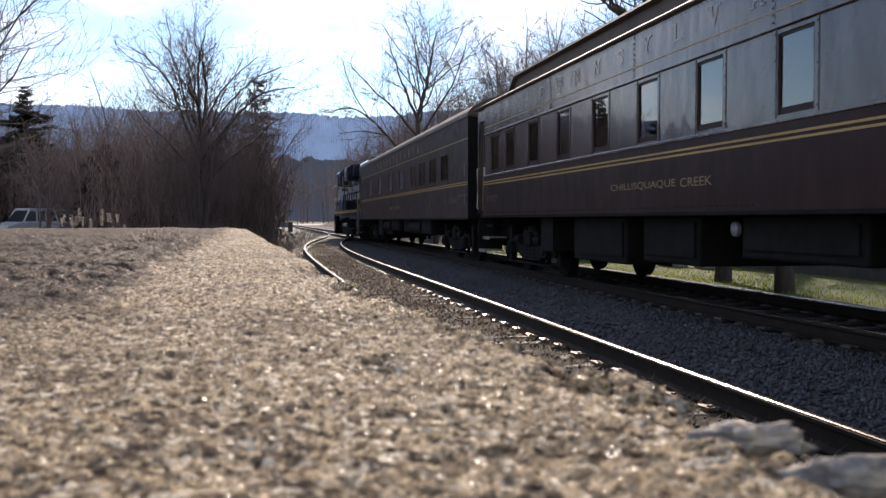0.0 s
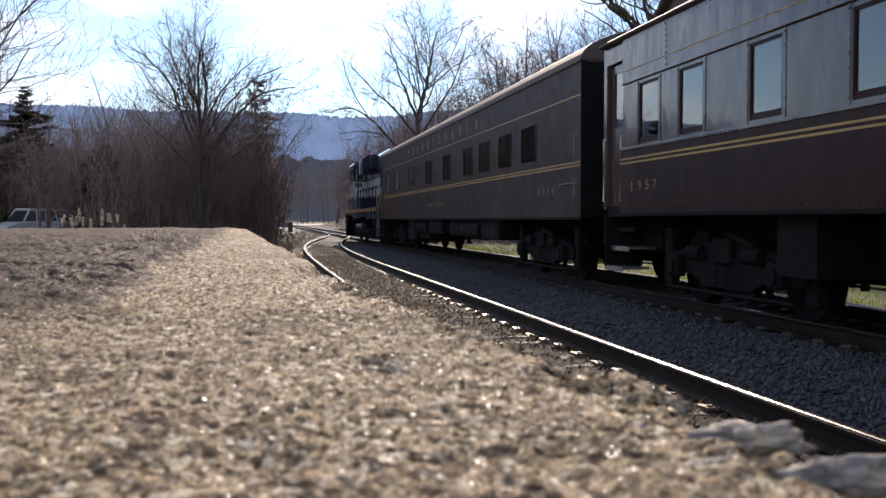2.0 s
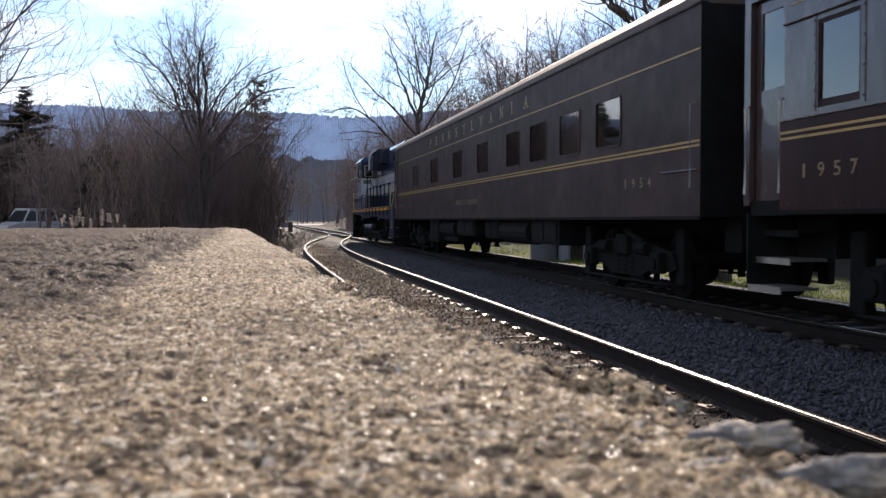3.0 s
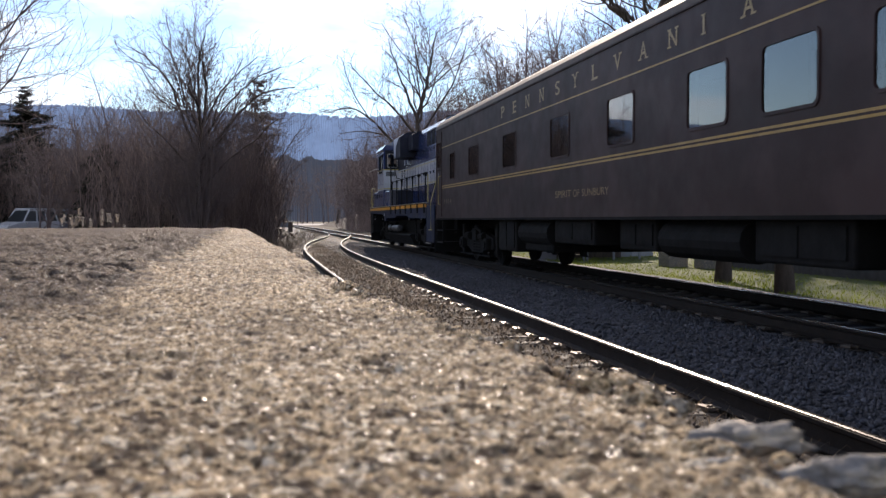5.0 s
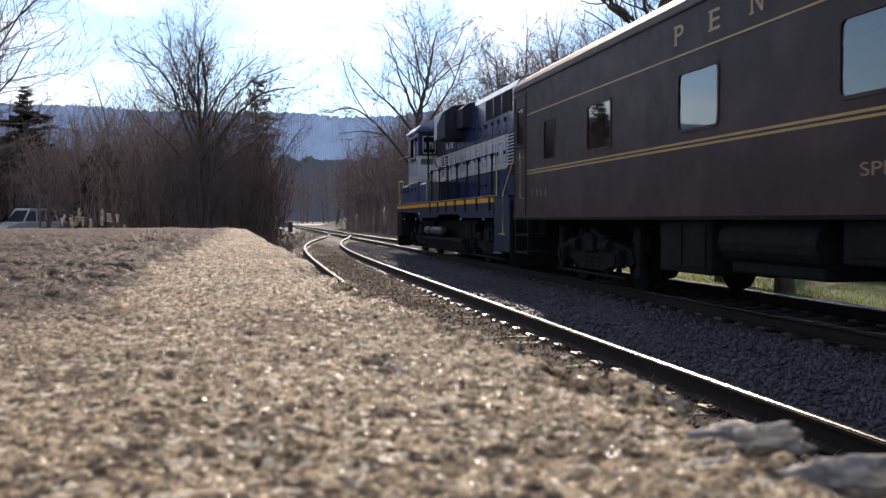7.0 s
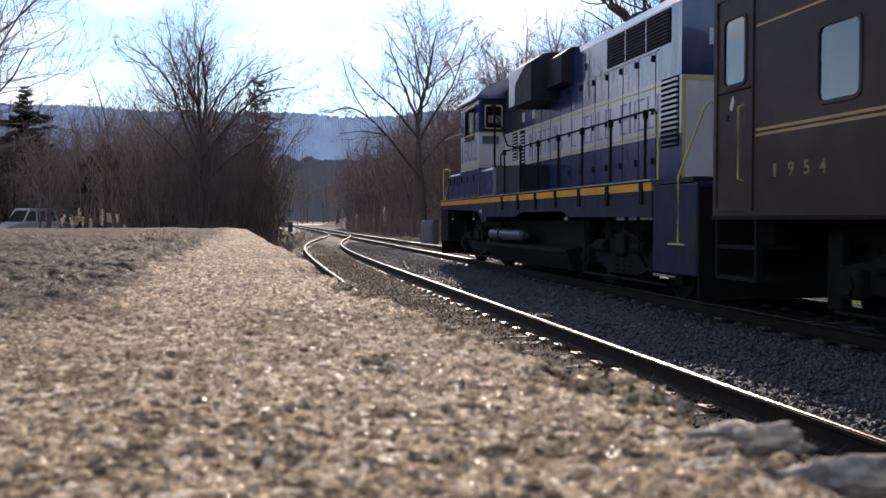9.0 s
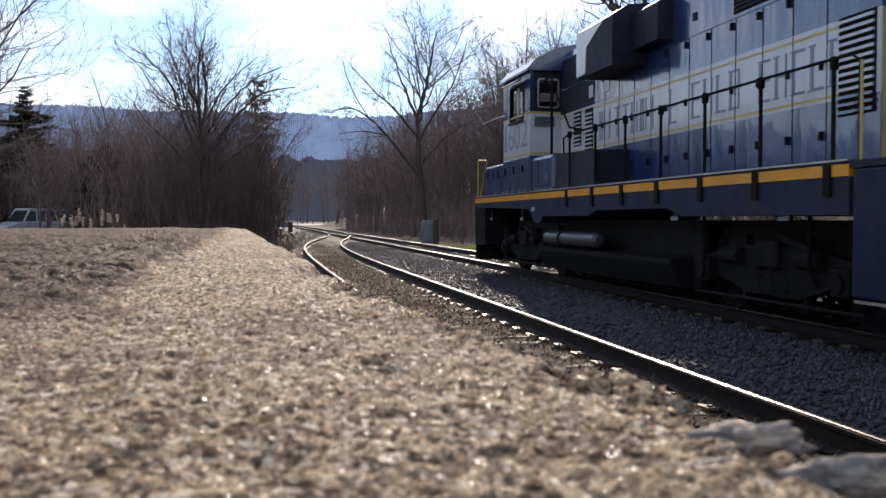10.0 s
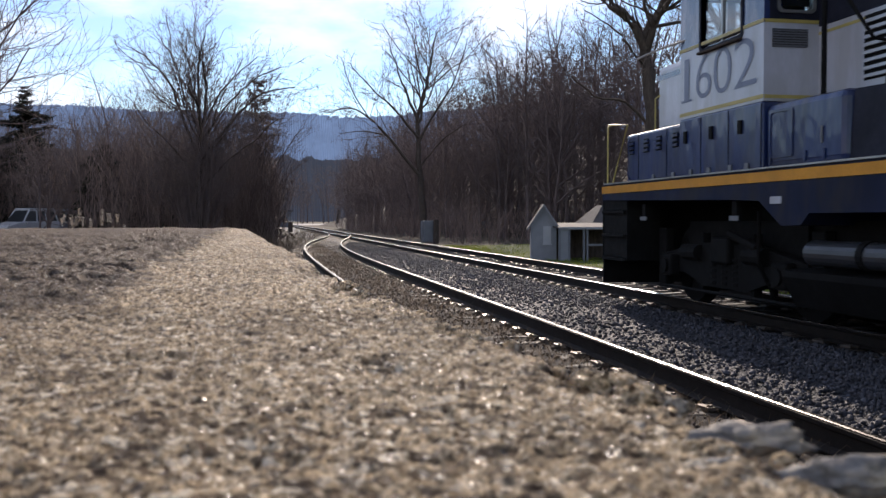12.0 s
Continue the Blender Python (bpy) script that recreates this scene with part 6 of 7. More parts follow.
def all_trees():
    limbed_tree("tall bare tree with many upright branches amid brush", (-2.5, 43.3, GROUND_Z), 5,
                [([(0, -0.15), (0.05, 2.5), (0.1, 5.0), (0.0, 7.0), (0.35, 9.3)], 0.15, 0.02, 0.35),
                 ([(0.05, 4.2), (-0.6, 5.6), (-1.2, 7.3), (-2.1, 8.3), (-2.8, 8.8)], 0.08, 0.02, 0.2),
                 ([(0.1, 5.0), (-0.5, 6.6), (-0.9, 8.0), (-1.5, 9.2)], 0.055, 0.015, 0.2),
                 ([(0.05, 3.9), (1.0, 5.1), (2.0, 6.3), (3.0, 7.0), (4.2, 7.2)], 0.08, 0.02, 0.2),
                 ([(0.1, 5.2), (0.9, 6.8), (1.7, 7.8), (2.6, 8.6)], 0.055, 0.015, 0.2),
                 ([(0.05, 3.0), (-1.0, 4.4), (-2.0, 5.4), (-2.9, 6.6)], 0.05, 0.015, 0.2),
                 ([(0.0, 2.6), (1.4, 4.0), (2.6, 5.0), (3.6, 6.0)], 0.055, 0.015, 0.2),
                 ([(0.1, 4.6), (1.3, 6.4), (2.4, 7.5), (3.6, 8.1)], 0.055, 0.015, 0.2),
                 ([(0.0, 6.2), (-0.2, 7.8), (-0.5, 8.7), (-0.4, 9.6)], 0.045, 0.012, 0.2)],
                (3.1, 3.4, 3.8), 1.8, 0.11, echo=3, fan=90, fan_height=6.8)
    limbed_tree("bare tree with long thin arching branches beside the platform", (-9.0, 16.0, GROUND_Z), 8,
                [([(0, -0.15), (-0.1, 2.0), (-0.3, 4.5), (-0.2, 8.0)], 0.16, 0.05, 0.5),
                 ([(0, 1.7), (2.0, 2.0), (3.6, 2.6), (4.8, 3.5), (5.5, 4.8)], 0.042, 0.01, 0.35),
                 ([(-0.1, 2.2), (1.8, 2.7), (3.8, 3.3), (5.0, 4.5)], 0.04, 0.01, 0.35),
                 ([(-0.2, 2.6), (1.5, 3.2), (3.4, 3.6), (4.9, 4.2), (5.7, 5.0)], 0.038, 0.01, 0.35),
                 ([(0, 1.3), (2.0, 1.7), (3.7, 2.2), (4.9, 3.0), (5.6, 4.0)], 0.036, 0.01, 0.35),
                 ([(-0.1, 2.0), (2.2, 2.4), (4.0, 2.9), (5.2, 3.9)], 0.034, 0.01, 0.35)],
                (3.0, 2.8, 2.4), 0.95, 0.1, echo=4)
    limbed_tree("tall bare tree with forked trunk beyond the main track", (10.95, 63.5, GROUND_Z), 11,
                [([(0, -0.15), (-0.1, 3.0), (-0.35, 6.0), (-0.3, 8.3), (0.2, 10.2), (0.6, 12.0), (0.9, 14.0)], 0.25, 0.03, 0.5),
                 ([(-0.3, 7.8), (-1.1, 9.6), (-1.7, 11.2), (-2.4, 13.3)], 0.11, 0.02, 0.25),
                 ([(-0.35, 6.4), (0.8, 8.6), (2.1, 10.8), (2.9, 13.4)], 0.1, 0.02, 0.3),
                 ([(-0.35, 6.8), (-1.9, 8.6), (-3.4, 9.8), (-5.0, 11.6)], 0.1, 0.02, 0.3),
                 ([(-0.15, 4.0), (-1.8, 6.2), (-3.4, 7.8), (-4.9, 8.7), (-6.4, 8.3)], 0.12, 0.02, 0.3),
                 ([(-3.4, 7.8), (-4.6, 9.6), (-5.4, 11.8)], 0.05, 0.02, 0.2),
                 ([(-2.4, 6.9), (-4.0, 7.2), (-5.6, 7.0)], 0.05, 0.02, 0.2),
                 ([(-0.1, 5.0), (1.2, 6.6), (2.9, 7.8)], 0.07, 0.02, 0.2),
                 ([(0.1, 9.6), (-0.3, 11.4), (-0.8, 13.6)], 0.06, 0.02, 0.2)],
                (1.8, 2.6, 3.2), 2.6, 0.08, echo=1)
    limbed_tree("thick-limbed old bare tree behind the shed", (17.0, 40.0, GROUND_Z + 0.1), 17,
                [([(0.3, -0.25), (0.2, 3.0), (0.0, 6.0), (-0.2, 9.0), (0.6, 10.8), (1.2, 12.4), (1.2, 15.5)], 0.42, 0.05, 0.5),
                 ([(-0.2, 8.7), (-1.1, 10.0), (-2.2, 10.7), (-3.6, 12.6)], 0.22, 0.03, 0.2),
                 ([(0.0, 6.4), (1.4, 8.0), (2.6, 9.0), (4.2, 11.0)], 0.15, 0.03, 0.2),
                 ([(0.05, 5.4), (-1.2, 6.4), (-2.6, 6.6), (-4.0, 7.8)], 0.08, 0.02, 0.2),
                 ([(0.1, 7.4), (-0.9, 8.6), (-1.7, 9.4), (-3.2, 10.2)], 0.08, 0.02, 0.2)],
                (2.0, 2.4, 3.0), 2.2, 0.05, echo=2)
    limbed_tree("scrubby bare tree with spreading twigs beside the siding", (0.35, 48.5, GROUND_Z), 23,
                [([(0, -0.15), (0.1, 2.0), (0.0, 4.0), (0.3, 6.4)], 0.09, 0.02, 0.2),
                 ([(0.1, 1.6), (0.8, 2.8), (1.4, 3.8), (2.1, 4.3)], 0.04, 0.012, 0.2),
                 ([(0.1, 2.4), (0.7, 4.0), (1.3, 5.2), (2.0, 5.9)], 0.04, 0.012, 0.2),
                 ([(0.0, 2.0), (-0.8, 3.4), (-1.5, 4.6), (-2.0, 6.0)], 0.04, 0.012, 0.2),
                 ([(0.0, 3.4), (0.6, 5.0), (0.8, 6.2), (1.3, 7.2)], 0.035, 0.012, 0.2)],
                (3.4, 3.6, 3.0), 1.6, 0.07, echo=4, fan=30, fan_height=4.5)
    for k, at in enumerate(((9.95, 19.4, GROUND_Z), (9.55, 16.2, GROUND_Z))):
        plant_tree("straight bare lawn tree beside the main track", at, 20 + k, 13.0, 0.15, group="lawn trees", fork=0.5, spread=0.6, kids=(6, 5, 4, 3), lift=0.1)
    conifer("dark spruce behind the parked cars", (-14.9, 67.5, GROUND_Z), 41, 10.2, 4.0, NEEDLE, sparse=2.8, blunt=0.7)
    conifer("dark spruce beside the thicket", (-18.6, 65.0, GROUND_Z), 42, 8.7, 3.8, NEEDLE, sparse=2.6, blunt=0.7)
    conifer("ragged half-browned conifer beside the siding", (0.1, 50.8, GROUND_Z), 43, 8.6, 2.2, DEADNEEDLE, sparse=0.5, blunt=0.4)
    conifer("small dark cedar within the thicket", (-7.6, 51.0, GROUND_Z), 44, 5.2, 2.1, NEEDLE, sparse=2.4, blunt=0.6)
    conifer("small dark cedar amid the brush", (-5.2, 52.0, GROUND_Z), 45, 5.0, 2.0, NEEDLE, sparse=2.4, blunt=0.6)

    def left(rng):
        x = rng.uniform(-21, 1.0)
        y = rng.uniform(46, 55) if x > -8 else rng.uniform(64, 74)
        return x, y, GROUND_Z, 0.78 + 0.5 * noise.noise(Vector((x * 0.5, 0, 7)))

    brush("thicket", "dense thicket of bare reddish-brown brush behind the platform", 2700, left, 8.6, 0.013, REDTWIG, 51, 0.5, 6)

    def low_left(rng):
        return rng.uniform(-20, 0.6), rng.uniform(25, 45), GROUND_Z, rng.uniform(0.4, 1.0)

    brush("low_weeds", "low dry weeds behind the platform's end", 1300, low_left, 1.35, 0.007, STRAW, 52, 0.5, 2)

    def track_side(rng):
        y = rng.uniform(50.5, 130)
        return (10.2 if y > 64 else 11.2) + abs(rng.gauss(0, 3.0)), y, GROUND_Z, max(0.25, 0.8 + 0.9 * noise.noise(Vector((y * 0.13, 3, 1))))

    brush("trackside_brush", "bare reddish brush beside the distant main track", 640, track_side, 3.2, 0.016, REDTWIG, 53, 0.8, 7)

    def verge(rng):
        y = 23.5 + 70 * rng.random() ** 1.4
        return smooth_siding(y) - 1.3 - abs(rng.gauss(0, 1.1)), y, GROUND_Z, rng.uniform(0.3, 1.0)

    brush("verge_weeds", "dry brown weeds along the siding past the platform", 1100, verge, 0.8, 0.008, STRAW, 57, 0.7, 3)

    def bank_brush(rng):
        y = rng.uniform(40, 120)
        x = max(14, 24 - 0.13 * (y - 30)) + abs(rng.gauss(0, 7))
        return x, y, hill_z(x, y), rng.uniform(0.3, 1.2)

    brush("bank_brush", "leafless undergrowth on the wooded bank", 1200, bank_brush, 3.4, 0.018, REDTWIG, 55, 0.85, 6)

    def left_track(rng):
        y = rng.uniform(56, 150)
        return 0.5 - abs(rng.gauss(0, 3.5)) + (y - 56) * 0.012, y, GROUND_Z, 0.8
    brush("lineside_brush", "bare brush along the siding's far side", 800, left_track, 4.2, 0.016, REDTWIG, 54, 0.55, 5)

    # mostly out of view: a dark treeline for the train's sides to mirror
    def lot(rng):
        if rng.random() < 0.4:
            return rng.uniform(-60, -34), rng.uniform(5, 90), GROUND_Z, 1.0
        return rng.uniform(-75, -24), rng.uniform(92, 175), GROUND_Z, 1.5

    brush("lot_brush", "bare brush added along the lot's edge for reflections", 900, lot, 5.0, 0.04, REDTWIG, 56, 0.4, 4)
    protos, far_protos = [], []
    for k in range(12):
        near = k < 6
        wood, fine = bare_tree(60 + k, 15.0, 0.16 if near else 0.14, fork=0.22 if near else 0.3, spread=0.75, levels=3, kids=(9, 6, 5, 0) if near else (6, 4, 4, 0), lift=0.05, thin=4.2 if near else 7.0, coarse=True)
        n = len(wood.v)
        v = np.array([tuple(p) for p in wood.v + fine.v])
        f = []
        for q in wood.f + [tuple(i + n for i in q) for q in fine.f]:
            f.append(q[:3])
            if len(q) == 4:
                f.append((q[0], q[2], q[3]))
        (protos if near else far_protos).append((v, np.array(f)))
    rng = random.Random(70)
    spots = []
    for _ in range(20):
        y = rng.uniform(60, 84)
        x = y * rng.uniform(0.25, 0.37)
        spots.append((x, y, hill_z(x, y) - 0.1, rng.uniform(0.85, 1.12), rng.uniform(0, 6.28), rng.randrange(6)))
    for _ in range(92):
        y = rng.uniform(44, 150)
        x = max(14.5, 25 - 0.13 * (y - 30)) + abs(rng.gauss(0, 12))
        spots.append((x, y, hill_z(x, y) - 0.1, rng.uniform(0.65, 1.2), rng.uniform(0, 6.28), rng.randrange(6)))
    for _ in range(24):
        y = rng.uniform(20, 48)
        x = 26 + abs(rng.gauss(0, 8))
        spots.append((x, y, hill_z(x, y) - 0.1, rng.uniform(0.7, 1.1), rng.uniform(0, 6.28), rng.randrange(6)))
    for _ in range(46):
        y = rng.uniform(46, 105)
        x = max(14.5, 24 - 0.13 * (y - 30)) + abs(rng.gauss(0, 4))
        spots.append((x, y, hill_z(x, y) - 0.1, rng.uniform(0.32, 0.6), rng.uniform(0, 6.28), rng.randrange(6)))
    for _ in range(56):
        y = rng.uniform(68, 150)
        spots.append((11.5 + abs(rng.gauss(0, 4)), y, GROUND_Z, rng.uniform(0.45, 0.85), rng.uniform(0, 6.28), rng.randrange(6)))
    for _ in range(24):
        x = rng.uniform(-11, 0.3)
        spots.append((x, rng.uniform(48, 58), GROUND_Z, rng.uniform(0.36, 0.56), rng.uniform(0, 6.28), rng.randrange(6)))
    for _ in range(32):
        spots.append((rng.uniform(-25, -8), rng.uniform(72, 84), GROUND_Z, rng.uniform(0.5, 0.85), rng.uniform(0, 6.28), rng.randrange(6)))
    woodland("bare_woods", "dense leafless woods on the bank beyond the tracks", protos, spots, TWIG)
    spots = []
    for _ in range(100):
        x = rng.uniform(-60, 90)
        y = rng.uniform(170, 300)
        if -2 < x - 6 - (y - 170) * 0.03 < 16 and y < 250:
            continue
        spots.append((x, y, GROUND_Z, rng.uniform(0.6, 1.0), rng.uniform(0, 6.28), rng.randrange(6)))
    for k in range(56):
        spots.append((-40 + 2.3 * k + rng.uniform(-2, 2), rng.uniform(334, 365), GROUND_Z, rng.uniform(1.0, 1.7), rng.uniform(0, 6.28), rng.randrange(6)))
    for _ in range(40):
        spots.append((rng.uniform(-75, -22), rng.uniform(70, 130), GROUND_Z, rng.uniform(0.5, 0.8), rng.uniform(0, 6.28), rng.randrange(6)))
    woodland("far_woods", "distant leafless woods along the valley", far_protos, spots, TWIG)
    # unseen trees added on the viewer's side of the platform, mirrored in the windows
    spots = [(rng.uniform(-75, -36), rng.uniform(-40, 60), GROUND_Z, rng.uniform(0.35, 0.65), rng.uniform(0, 6.28), rng.randrange(6)) for _ in range(40)]
    spots += [(rng.uniform(-30, 30), rng.uniform(-70, -35), GROUND_Z, rng.uniform(0.6, 1.0), rng.uniform(0, 6.28), rng.randrange(6)) for _ in range(34)]
    woodland("lot_trees", "unseen bare trees added round the platform's lot", far_protos, spots, TWIG)


def ridges():
    """Far wooded ridges across the valley; their blue haze is put into a glowing colour."""
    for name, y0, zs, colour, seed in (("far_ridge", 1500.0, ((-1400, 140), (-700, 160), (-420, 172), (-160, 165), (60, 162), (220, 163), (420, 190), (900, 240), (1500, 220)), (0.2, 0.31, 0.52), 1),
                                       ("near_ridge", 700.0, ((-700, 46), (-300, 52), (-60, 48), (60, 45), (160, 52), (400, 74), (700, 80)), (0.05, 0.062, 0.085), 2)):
        m = bpy.data.materials.new(name)
        m.use_nodes = True
        nt = m.node_tree
        p = nt.nodes["Principled BSDF"]
        p.inputs["Base Color"].default_value, p.inputs["Roughness"].default_value = (0.05, 0.05, 0.06, 1), 1.0
        co, n, r = nt.nodes.new("ShaderNodeTexCoord"), nt.nodes.new("ShaderNodeTexNoise"), nt.nodes.new("ShaderNodeValToRGB")
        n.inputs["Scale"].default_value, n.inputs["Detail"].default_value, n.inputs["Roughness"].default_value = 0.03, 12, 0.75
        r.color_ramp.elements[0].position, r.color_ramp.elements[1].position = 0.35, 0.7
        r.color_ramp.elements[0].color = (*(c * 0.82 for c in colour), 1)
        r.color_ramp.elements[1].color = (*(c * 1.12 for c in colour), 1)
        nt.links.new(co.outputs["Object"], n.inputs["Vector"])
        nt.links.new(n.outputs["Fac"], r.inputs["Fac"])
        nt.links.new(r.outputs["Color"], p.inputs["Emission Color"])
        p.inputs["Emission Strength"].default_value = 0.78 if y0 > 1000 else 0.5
        bm = bmesh.new()
        x0, x1 = zs[0][0], zs[-1][0]
        count = 2200
        prev = None
        for k in range(count + 1):
            x = x0 + (x1 - x0) * k / count
            z = float(np.interp(x, [a for a, _ in zs], [b for _, b in zs]))
            z += 6 * noise.noise(Vector((x * 0.01, seed, 0))) + (2.2 if y0 > 1000 else 3.0) * noise.noise(Vector((x * 0.12, seed, 5))) + (2.8 if y0 > 1000 else 0.9) * noise.noise(Vector((x * 0.5, seed, 9))) + (3.0 if y0 > 1000 else 1.0) * noise.noise(Vector((x * 1.3, seed, 2)))
            pair = (bm.verts.new((x, y0 - 0.9 * z, -2)), bm.verts.new((x, y0, z)))
            if prev:
                bm.faces.new((prev[0], pair[0], pair[1], prev[1]))
            prev = pair
        tagged(part(name, bm, m), "wooded ridge across the valley, painted in hazy blue", "hill", kind="structure")


# ---------------------------------------------------------------- small buildings, cars and lineside things
def shed():
    t = thing("shed", "small grey gabled shed with a board front beside the lawn", "shed", pose(9.36, 30.8, GROUND_Z, 0, 0, -15))
    part("wall", prism([(-0.42, 0), (0.42, 0), (0.42, 1.2), (0, 1.82), (-0.42, 1.2)], 0, 1.9), SIDING, t)
    for s in (-1, 1):
        part("roof", prism([(0, 1.825), (s * 0.55, 1.01), (s * 0.55, 1.06), (0, 1.89)], -0.14, 2.0), SHINGLE, t)
        part("barge_board", prism([(0, 1.8), (s * 0.54, 0.99), (s * 0.54, 1.06), (0, 1.88)], -0.165, -0.141), SIDING, t)
    for k in range(8):
        x = -0.41 + 0.117 * k
        part("batten", boxes((x - 0.01, x + 0.01, -0.012, 0.0, 0, 1.2 + 0.62 * (1 - abs(x) / 0.42) - 0.03)), SIDING, t)
    w = part("window", boxes((-0.02, 0.24, -0.035, -0.013, 0.56, 1.14)), CARWHITE, t, "white shuttered window")
    part("sill", boxes((-0.05, 0.27, -0.06, -0.013, 0.52, 0.56)), CARWHITE, w)
    t = thing("porch", "low grey open lean-to with slim posts against the shed", "lean-to", pose(9.66, 30.2, GROUND_Z))
    part("porch_roof", side_prism([(-0.15, 1.06), (2.0, 1.2), (2.0, 1.25), (-0.15, 1.11)], -0.02, 2.9), SHINGLE, t)
    part("porch_fascia", boxes((-0.02, 2.9, -0.18, -0.151, 1.04, 1.12)), SIDING, t)
    for x in (0.03, 0.36, 0.86, 0.98, 1.9, 2.8):
        part("post", boxes((x - 0.03, x + 0.03, -0.1, -0.04, 0, 1.065)), CABINET, t)
    part("side_panel", boxes((0.07, 0.33, -0.07, -0.05, 0, 1.065)), SIDING, t, "grey board panel")
    part("back_wall", boxes((0.15, 2.9, 1.85, 1.95, 0, 1.18)), BARK, t)
    part("rail", boxes((1.0, 2.8, -0.085, -0.05, 0.5, 0.56)), CABINET, t)
    t = thing("well_house", "small hut with a low grey hipped roof", "hut", pose(12.85, 33.4, GROUND_Z))
    bm = bmesh.new()
    a = [bm.verts.new(p) for p in ((-1.25, -1.0, 1.2), (1.25, -1.0, 1.2), (1.25, 1.0, 1.2), (-1.25, 1.0, 1.2))]
    b = [bm.verts.new(p) for p in ((-0.6, -0.3, 1.88), (0.6, -0.3, 1.88), (0.6, 0.3, 1.88), (-0.6, 0.3, 1.88))]
    for k in range(4):
        bm.faces.new((a[k], a[(k + 1) % 4], b[(k + 1) % 4], b[k]))
    bm.faces.new(b)
    bm.faces.new(a[::-1])
    part("hip_roof", bm, SHINGLE, t)
    part("eave_board", boxes((-1.27, 1.27, -1.02, 1.02, 1.14, 1.2)), CARWHITE, t)
    part("wall", boxes((-1.1, 1.1, -0.9, 0.9, 0, 1.14)), SIDING, t)
    part("door", boxes((-0.4, 0.3, -0.93, -0.9, 0, 1.05)), CABINET, t)


def lineside():
    t = thing("relay_cabinet", "grey steel signal relay cabinet beside the main track", "cabinet", pose(9.7, 54.5, GROUND_Z))
    part("body", boxes((-0.4, 0.4, -0.45, 0.45, 0.1, 1.3), bevel=0.03), CABINET, t)
    part("door", boxes((-0.42, -0.4, -0.38, 0.38, 0.2, 1.2)), CABINET, t)
    part("plinth", boxes((-0.42, 0.42, -0.47, 0.47, 0, 0.1)), CHUNK, t)
    t = thing("utility_post", "dark wooden post beside the relay cabinet", "post", pose(9.95, 53.6, GROUND_Z))
    part("shaft", tube([(0, 0, 0), (0, 0, 1.35)], 0.16, 10), BARK, t)
    t = thing("trackside_hut", "weathered grey hut on posts beside the far track", "hut", pose(2.9, 112.0, GROUND_Z))
    part("wall", boxes((-1.0, 1.0, -1.0, 1.0, 0.5, 2.3)), CABINET, t)
    part("roof", boxes((-1.2, 1.2, -1.2, 1.2, 2.3, 2.42)), SHINGLE, t)
    for x in (-0.9, 0.9):
        part("leg", boxes((x - 0.1, x + 0.1, -0.9, -0.7, 0, 0.5)), BARK, t)
    t = thing("signal_post", "short dark post with a crossbar beside the siding", "post", pose(3.2, 95.0, GROUND_Z))
    part("shaft", boxes((-0.22, 0.22, -0.15, 0.15, 0, 1.15)), BARK, t)
    part("crossbar", boxes((-1.6, 0.3, -0.05, 0.05, 1.1, 1.22)), CABINET, t)
    t = thing("leaning_pole", "dark leaning pole beside the far crossing", "pole", pose(15.5, 190.0, GROUND_Z, 0, 6, 0))
    part("shaft", tube([(0, 0, 0), (0, 0, 3.4)], [0.35, 0.22], 8), BARK, t)
    ob = part("gravel_lot", boxes((9.5, 60, 230, 330, GROUND_Z - 0.01, GROUND_Z + 0.012)), PALE)
    tagged(ob, "pale gravel crossing beyond the tracks", "road", kind="structure")
    for k, (x, y, w) in enumerate(((11.6, 25.6, 0.7), (12.1, 24.4, 0.6))):
        t = thing("concrete_block", "pale concrete block on the lawn", "block", pose(x, y, GROUND_Z + 0.01), "blocks on the lawn")
        part("block", boxes((-0.3, 0.3, -w / 2, w / 2, 0, 0.45), bevel=0.03), CHUNK, t)
    # added wall: its dark colour stands in for the darkness behind the lawn
    t = thing("backdrop_wall", "added dark low wall closing off the lawn behind", "wall", pose(13.2, 16.0, GROUND_Z))
    part("wall", boxes((-0.2, 0.2, -14, 10.5, 0, 1.25), bevel=0.03), SHINGLE, t)
    part("coping", boxes((-0.25, 0.25, -14.05, 10.55, 1.252, 1.33), bevel=0.02), SHINGLE, t)


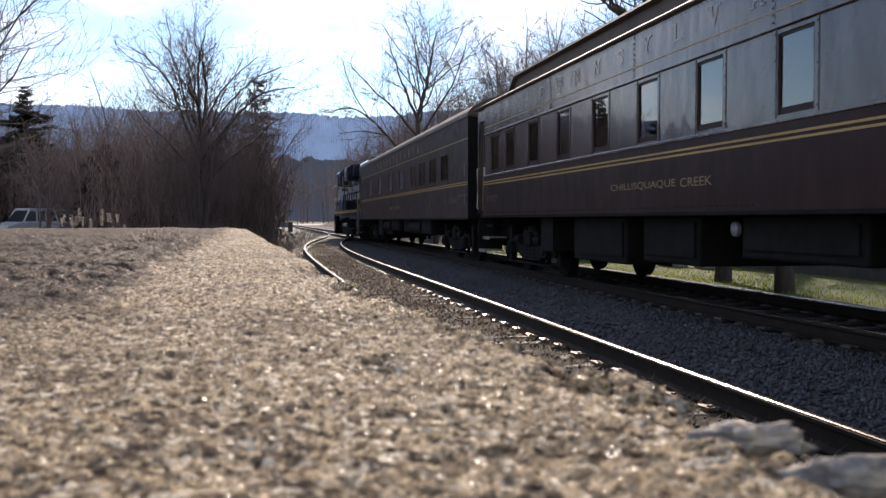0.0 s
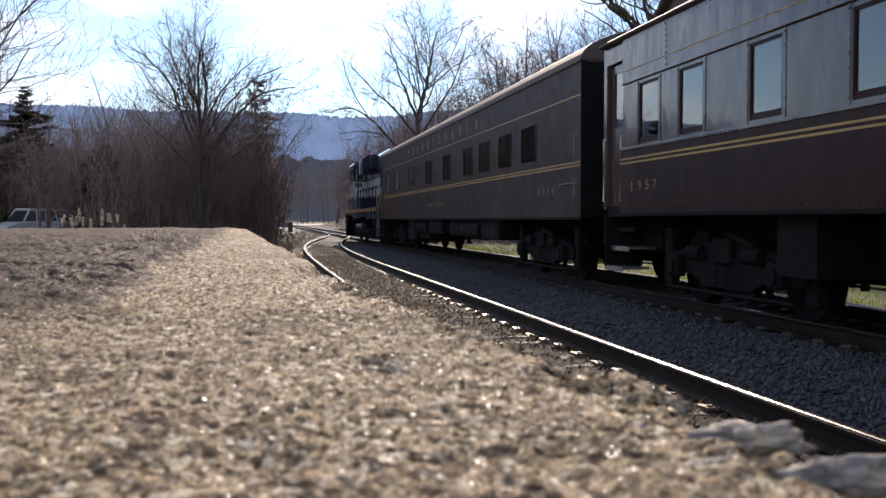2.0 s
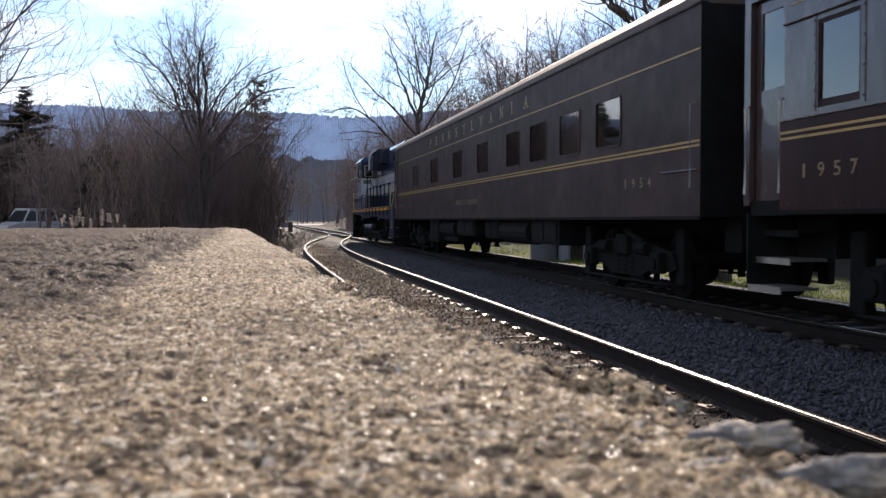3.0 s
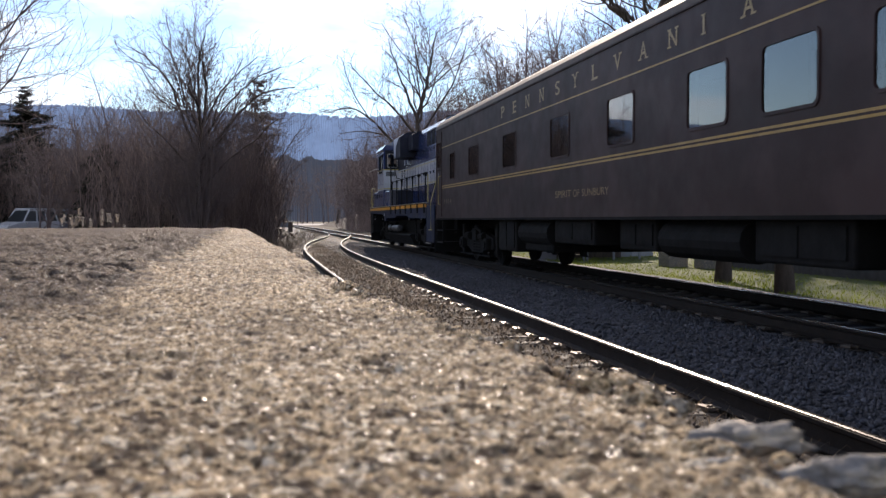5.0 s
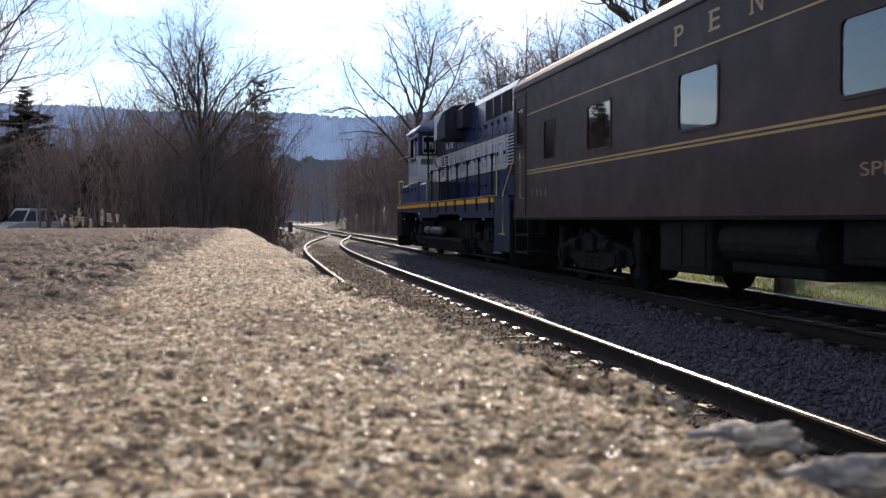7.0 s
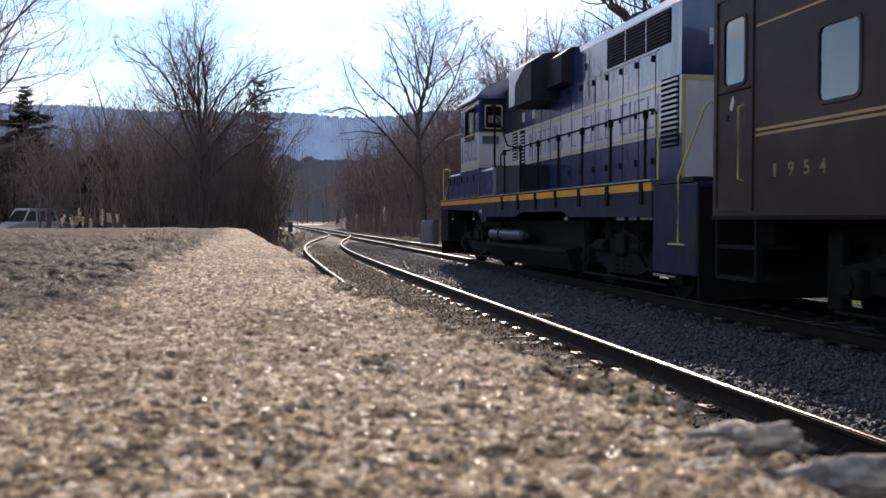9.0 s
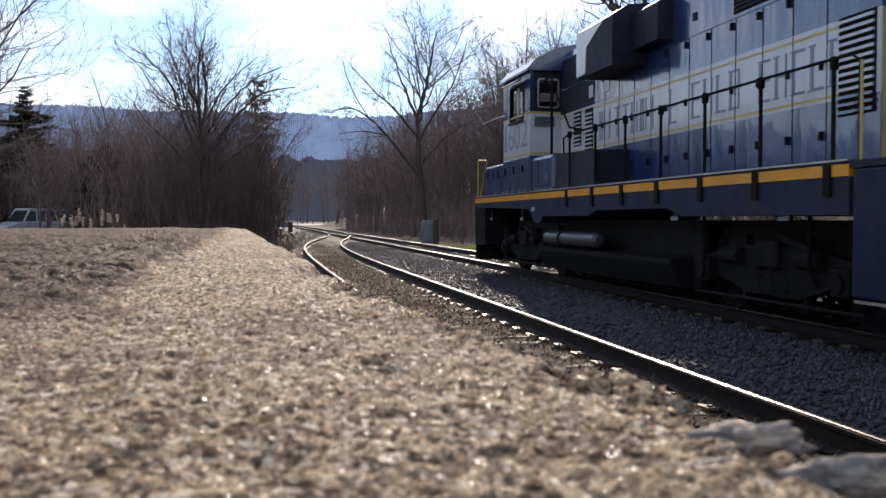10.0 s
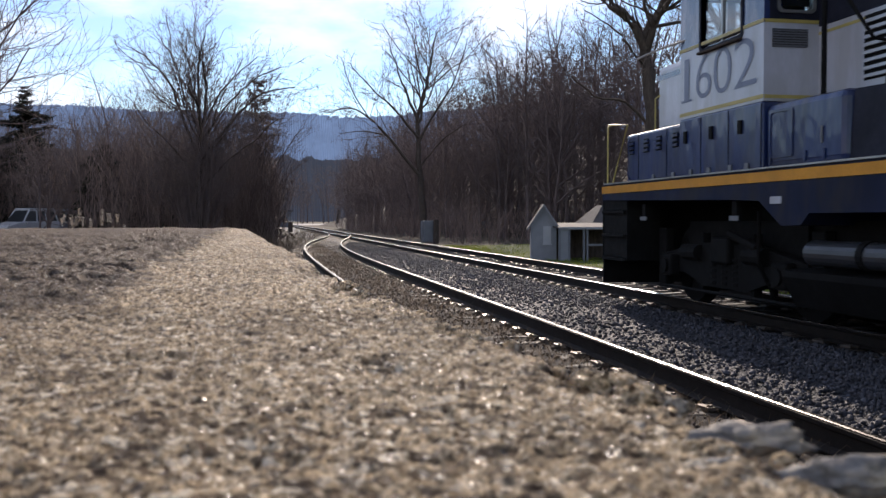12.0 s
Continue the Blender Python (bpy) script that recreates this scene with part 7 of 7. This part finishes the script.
def parked_car(label, at, paint, length, height, turn):
    t = thing("parked_car", label, "car", pose(*at, 0, 0, turn), "cars behind the platform")
    h, w, n = height, 0.8, length / 2
    wheels = (-length * 0.31, length * 0.3)
    lower = [(-n, 0.4), (-n - 0.04, 0.75), (-n + 0.08, 1.0), (-length * 0.22, 1.24), (n - 0.02, 1.28), (n + 0.03, 0.8), (n, 0.4)]
    bm = side_prism(lower, -w, w)
    bmesh.ops.bevel(bm, geom=[e for e in bm.edges if abs(e.verts[0].co.x - e.verts[1].co.x) < 0.01], offset=0.05, segments=2, affect="EDGES", profile=0.5)
    part("body", bm, paint, t, smooth=False)
    bm = bmesh.new()          # the cabin narrows towards the roof
    low = [(-length * 0.22, 1.22), (n - 0.04, 1.22)]
    high = [(-length * 0.05, h - 0.1), (n - 0.3, h - 0.1)]
    a = [bm.verts.new((x, y, z)) for x, (y, z) in ((-w + 0.04, low[0]), (w - 0.04, low[0]), (w - 0.04, low[1]), (-w + 0.04, low[1]))]
    b = [bm.verts.new((x, y, z)) for x, (y, z) in ((-w + 0.17, high[0]), (w - 0.17, high[0]), (w - 0.17, high[1]), (-w + 0.17, high[1]))]
    for k in range(4):
        bm.faces.new((a[k], a[(k + 1) % 4], b[(k + 1) % 4], b[k]))
    bm.faces.new(b)
    bm.faces.new(a[::-1])
    part("cabin_glass", bm, DARKPANE_CAR, t, "dark window glass")
    part("roof", boxes((-w + 0.14, w - 0.14, -length * 0.06, n - 0.26, h - 0.2, h), bevel=0.06), paint, t)
    for s in (-1, 1):
        for y0, y1 in ((-length * 0.21, -length * 0.05), (length * 0.06, length * 0.08), (length * 0.24, length * 0.25), (n - 0.07, n - 0.3)):
            part("pillar", tube([(s * (w - 0.035), y0, 1.12), (s * (w - 0.16), y1, h - 0.08)], 0.055, 6), paint, t)
        part("mirror", boxes((s * w, s * (w + 0.18), -length * 0.17, -length * 0.14, 1.1, 1.26), bevel=0.02), paint, t)
        part("tail_light", boxes((s * (w - 0.02), s * (w - 0.2), n + 0.01, n + 0.04, 0.82, 1.08)), TUSCAN_OLD, t)
        part("headlight", boxes((s * (w - 0.04), s * (w - 0.32), -n - 0.05, -n + 0.04, 0.72, 0.9), bevel=0.02), STEEL, t)
        part("roof_rail", tube([(s * (w - 0.2), -length * 0.03, h + 0.04), (s * (w - 0.2), n - 0.4, h + 0.04)], 0.02, 6), TYRE, t)
        part("side_moulding", boxes((s * w, s * (w + 0.02), -length * 0.22, length * 0.22, 0.62, 0.7)), TYRE, t)
    for y in wheels:
        for s in (-1, 1):
            wl = part("wheel", tube([(s * (w - 0.2), y, 0.35), (s * (w + 0.02), y, 0.35)], 0.35, 20), TYRE, t)
            part("rim", tube([(s * (w + 0.0), y, 0.35), (s * (w + 0.03), y, 0.35)], 0.21, 12), STEEL, wl)
    part("bumper", boxes((-w, w, -n - 0.1, -n + 0.02, 0.36, 0.62), (-w, w, n - 0.02, n + 0.08, 0.36, 0.62), bevel=0.03), TYRE, t)


def cars_and_reeds():
    parked_car("white sport utility vehicle parked behind the platform", (-13.75, 62.0, GROUND_Z), CARWHITE, 3.7, 2.05, -40)
    parked_car("grey van parked beside the white car", (-12.3, 65.5, GROUND_Z), CARGREY, 4.0, 2.05, -30)
    rng = random.Random(90)
    for k, (x, y) in enumerate(((-6.9, 40.2), (-5.5, 40.9), (-6.2, 39.2), (-7.6, 41.0))):
        t = thing("plume_grass", "dry pale plume grass behind the platform", "plant", pose(x, y, GROUND_Z), "dry plume grass")
        st, v, f = Sticks(), [], []
        for _ in range(5):
            p, d = wander(Vector((rng.uniform(-0.25, 0.25), rng.uniform(-0.2, 0.2), 0)), Vector((rng.uniform(-0.15, 0.15), rng.uniform(-0.15, 0.15), 1)), rng.uniform(0.8, 1.75), 4, 0.08, 0, rng)
            st.add(p, [0.008, 0.007, 0.006, 0.005, 0.004], 3)
            for _p in range(100):
                q = p[-1] + Vector((0, 0, rng.uniform(-0.3, 0.08)))
                o = Vector((rng.uniform(-1, 1), rng.uniform(-1, 1), rng.uniform(-0.2, 0.8))) * 0.075
                w = Vector((-o.y, o.x, 0.01)).normalized() * 0.011
                m = len(v)
                v += [q, q + o - w, q + o * 1.3, q + o + w]
                f.append((m, m + 1, m + 2, m + 3))
        part_of("stems", st, STRAW, t)
        attach("plumes", raw("plumes", v, f), REED, t)


bank()
all_trees()
ridges()
shed()
lineside()
cars_and_reeds()


# ---------------------------------------------------------------- what moves
def motions():
    for ob, y in ROLLING:
        walk(ob, [(t, pose(MAIN_X, y - run(t), 0)) for t in range(13)])
    for w, x, y, z, r in WHEELS:
        walk(w, [(0.15 * k, pose(x, y, z, math.degrees(run(0.15 * k) / r), 0, 0)) for k in range(81)])


motions()
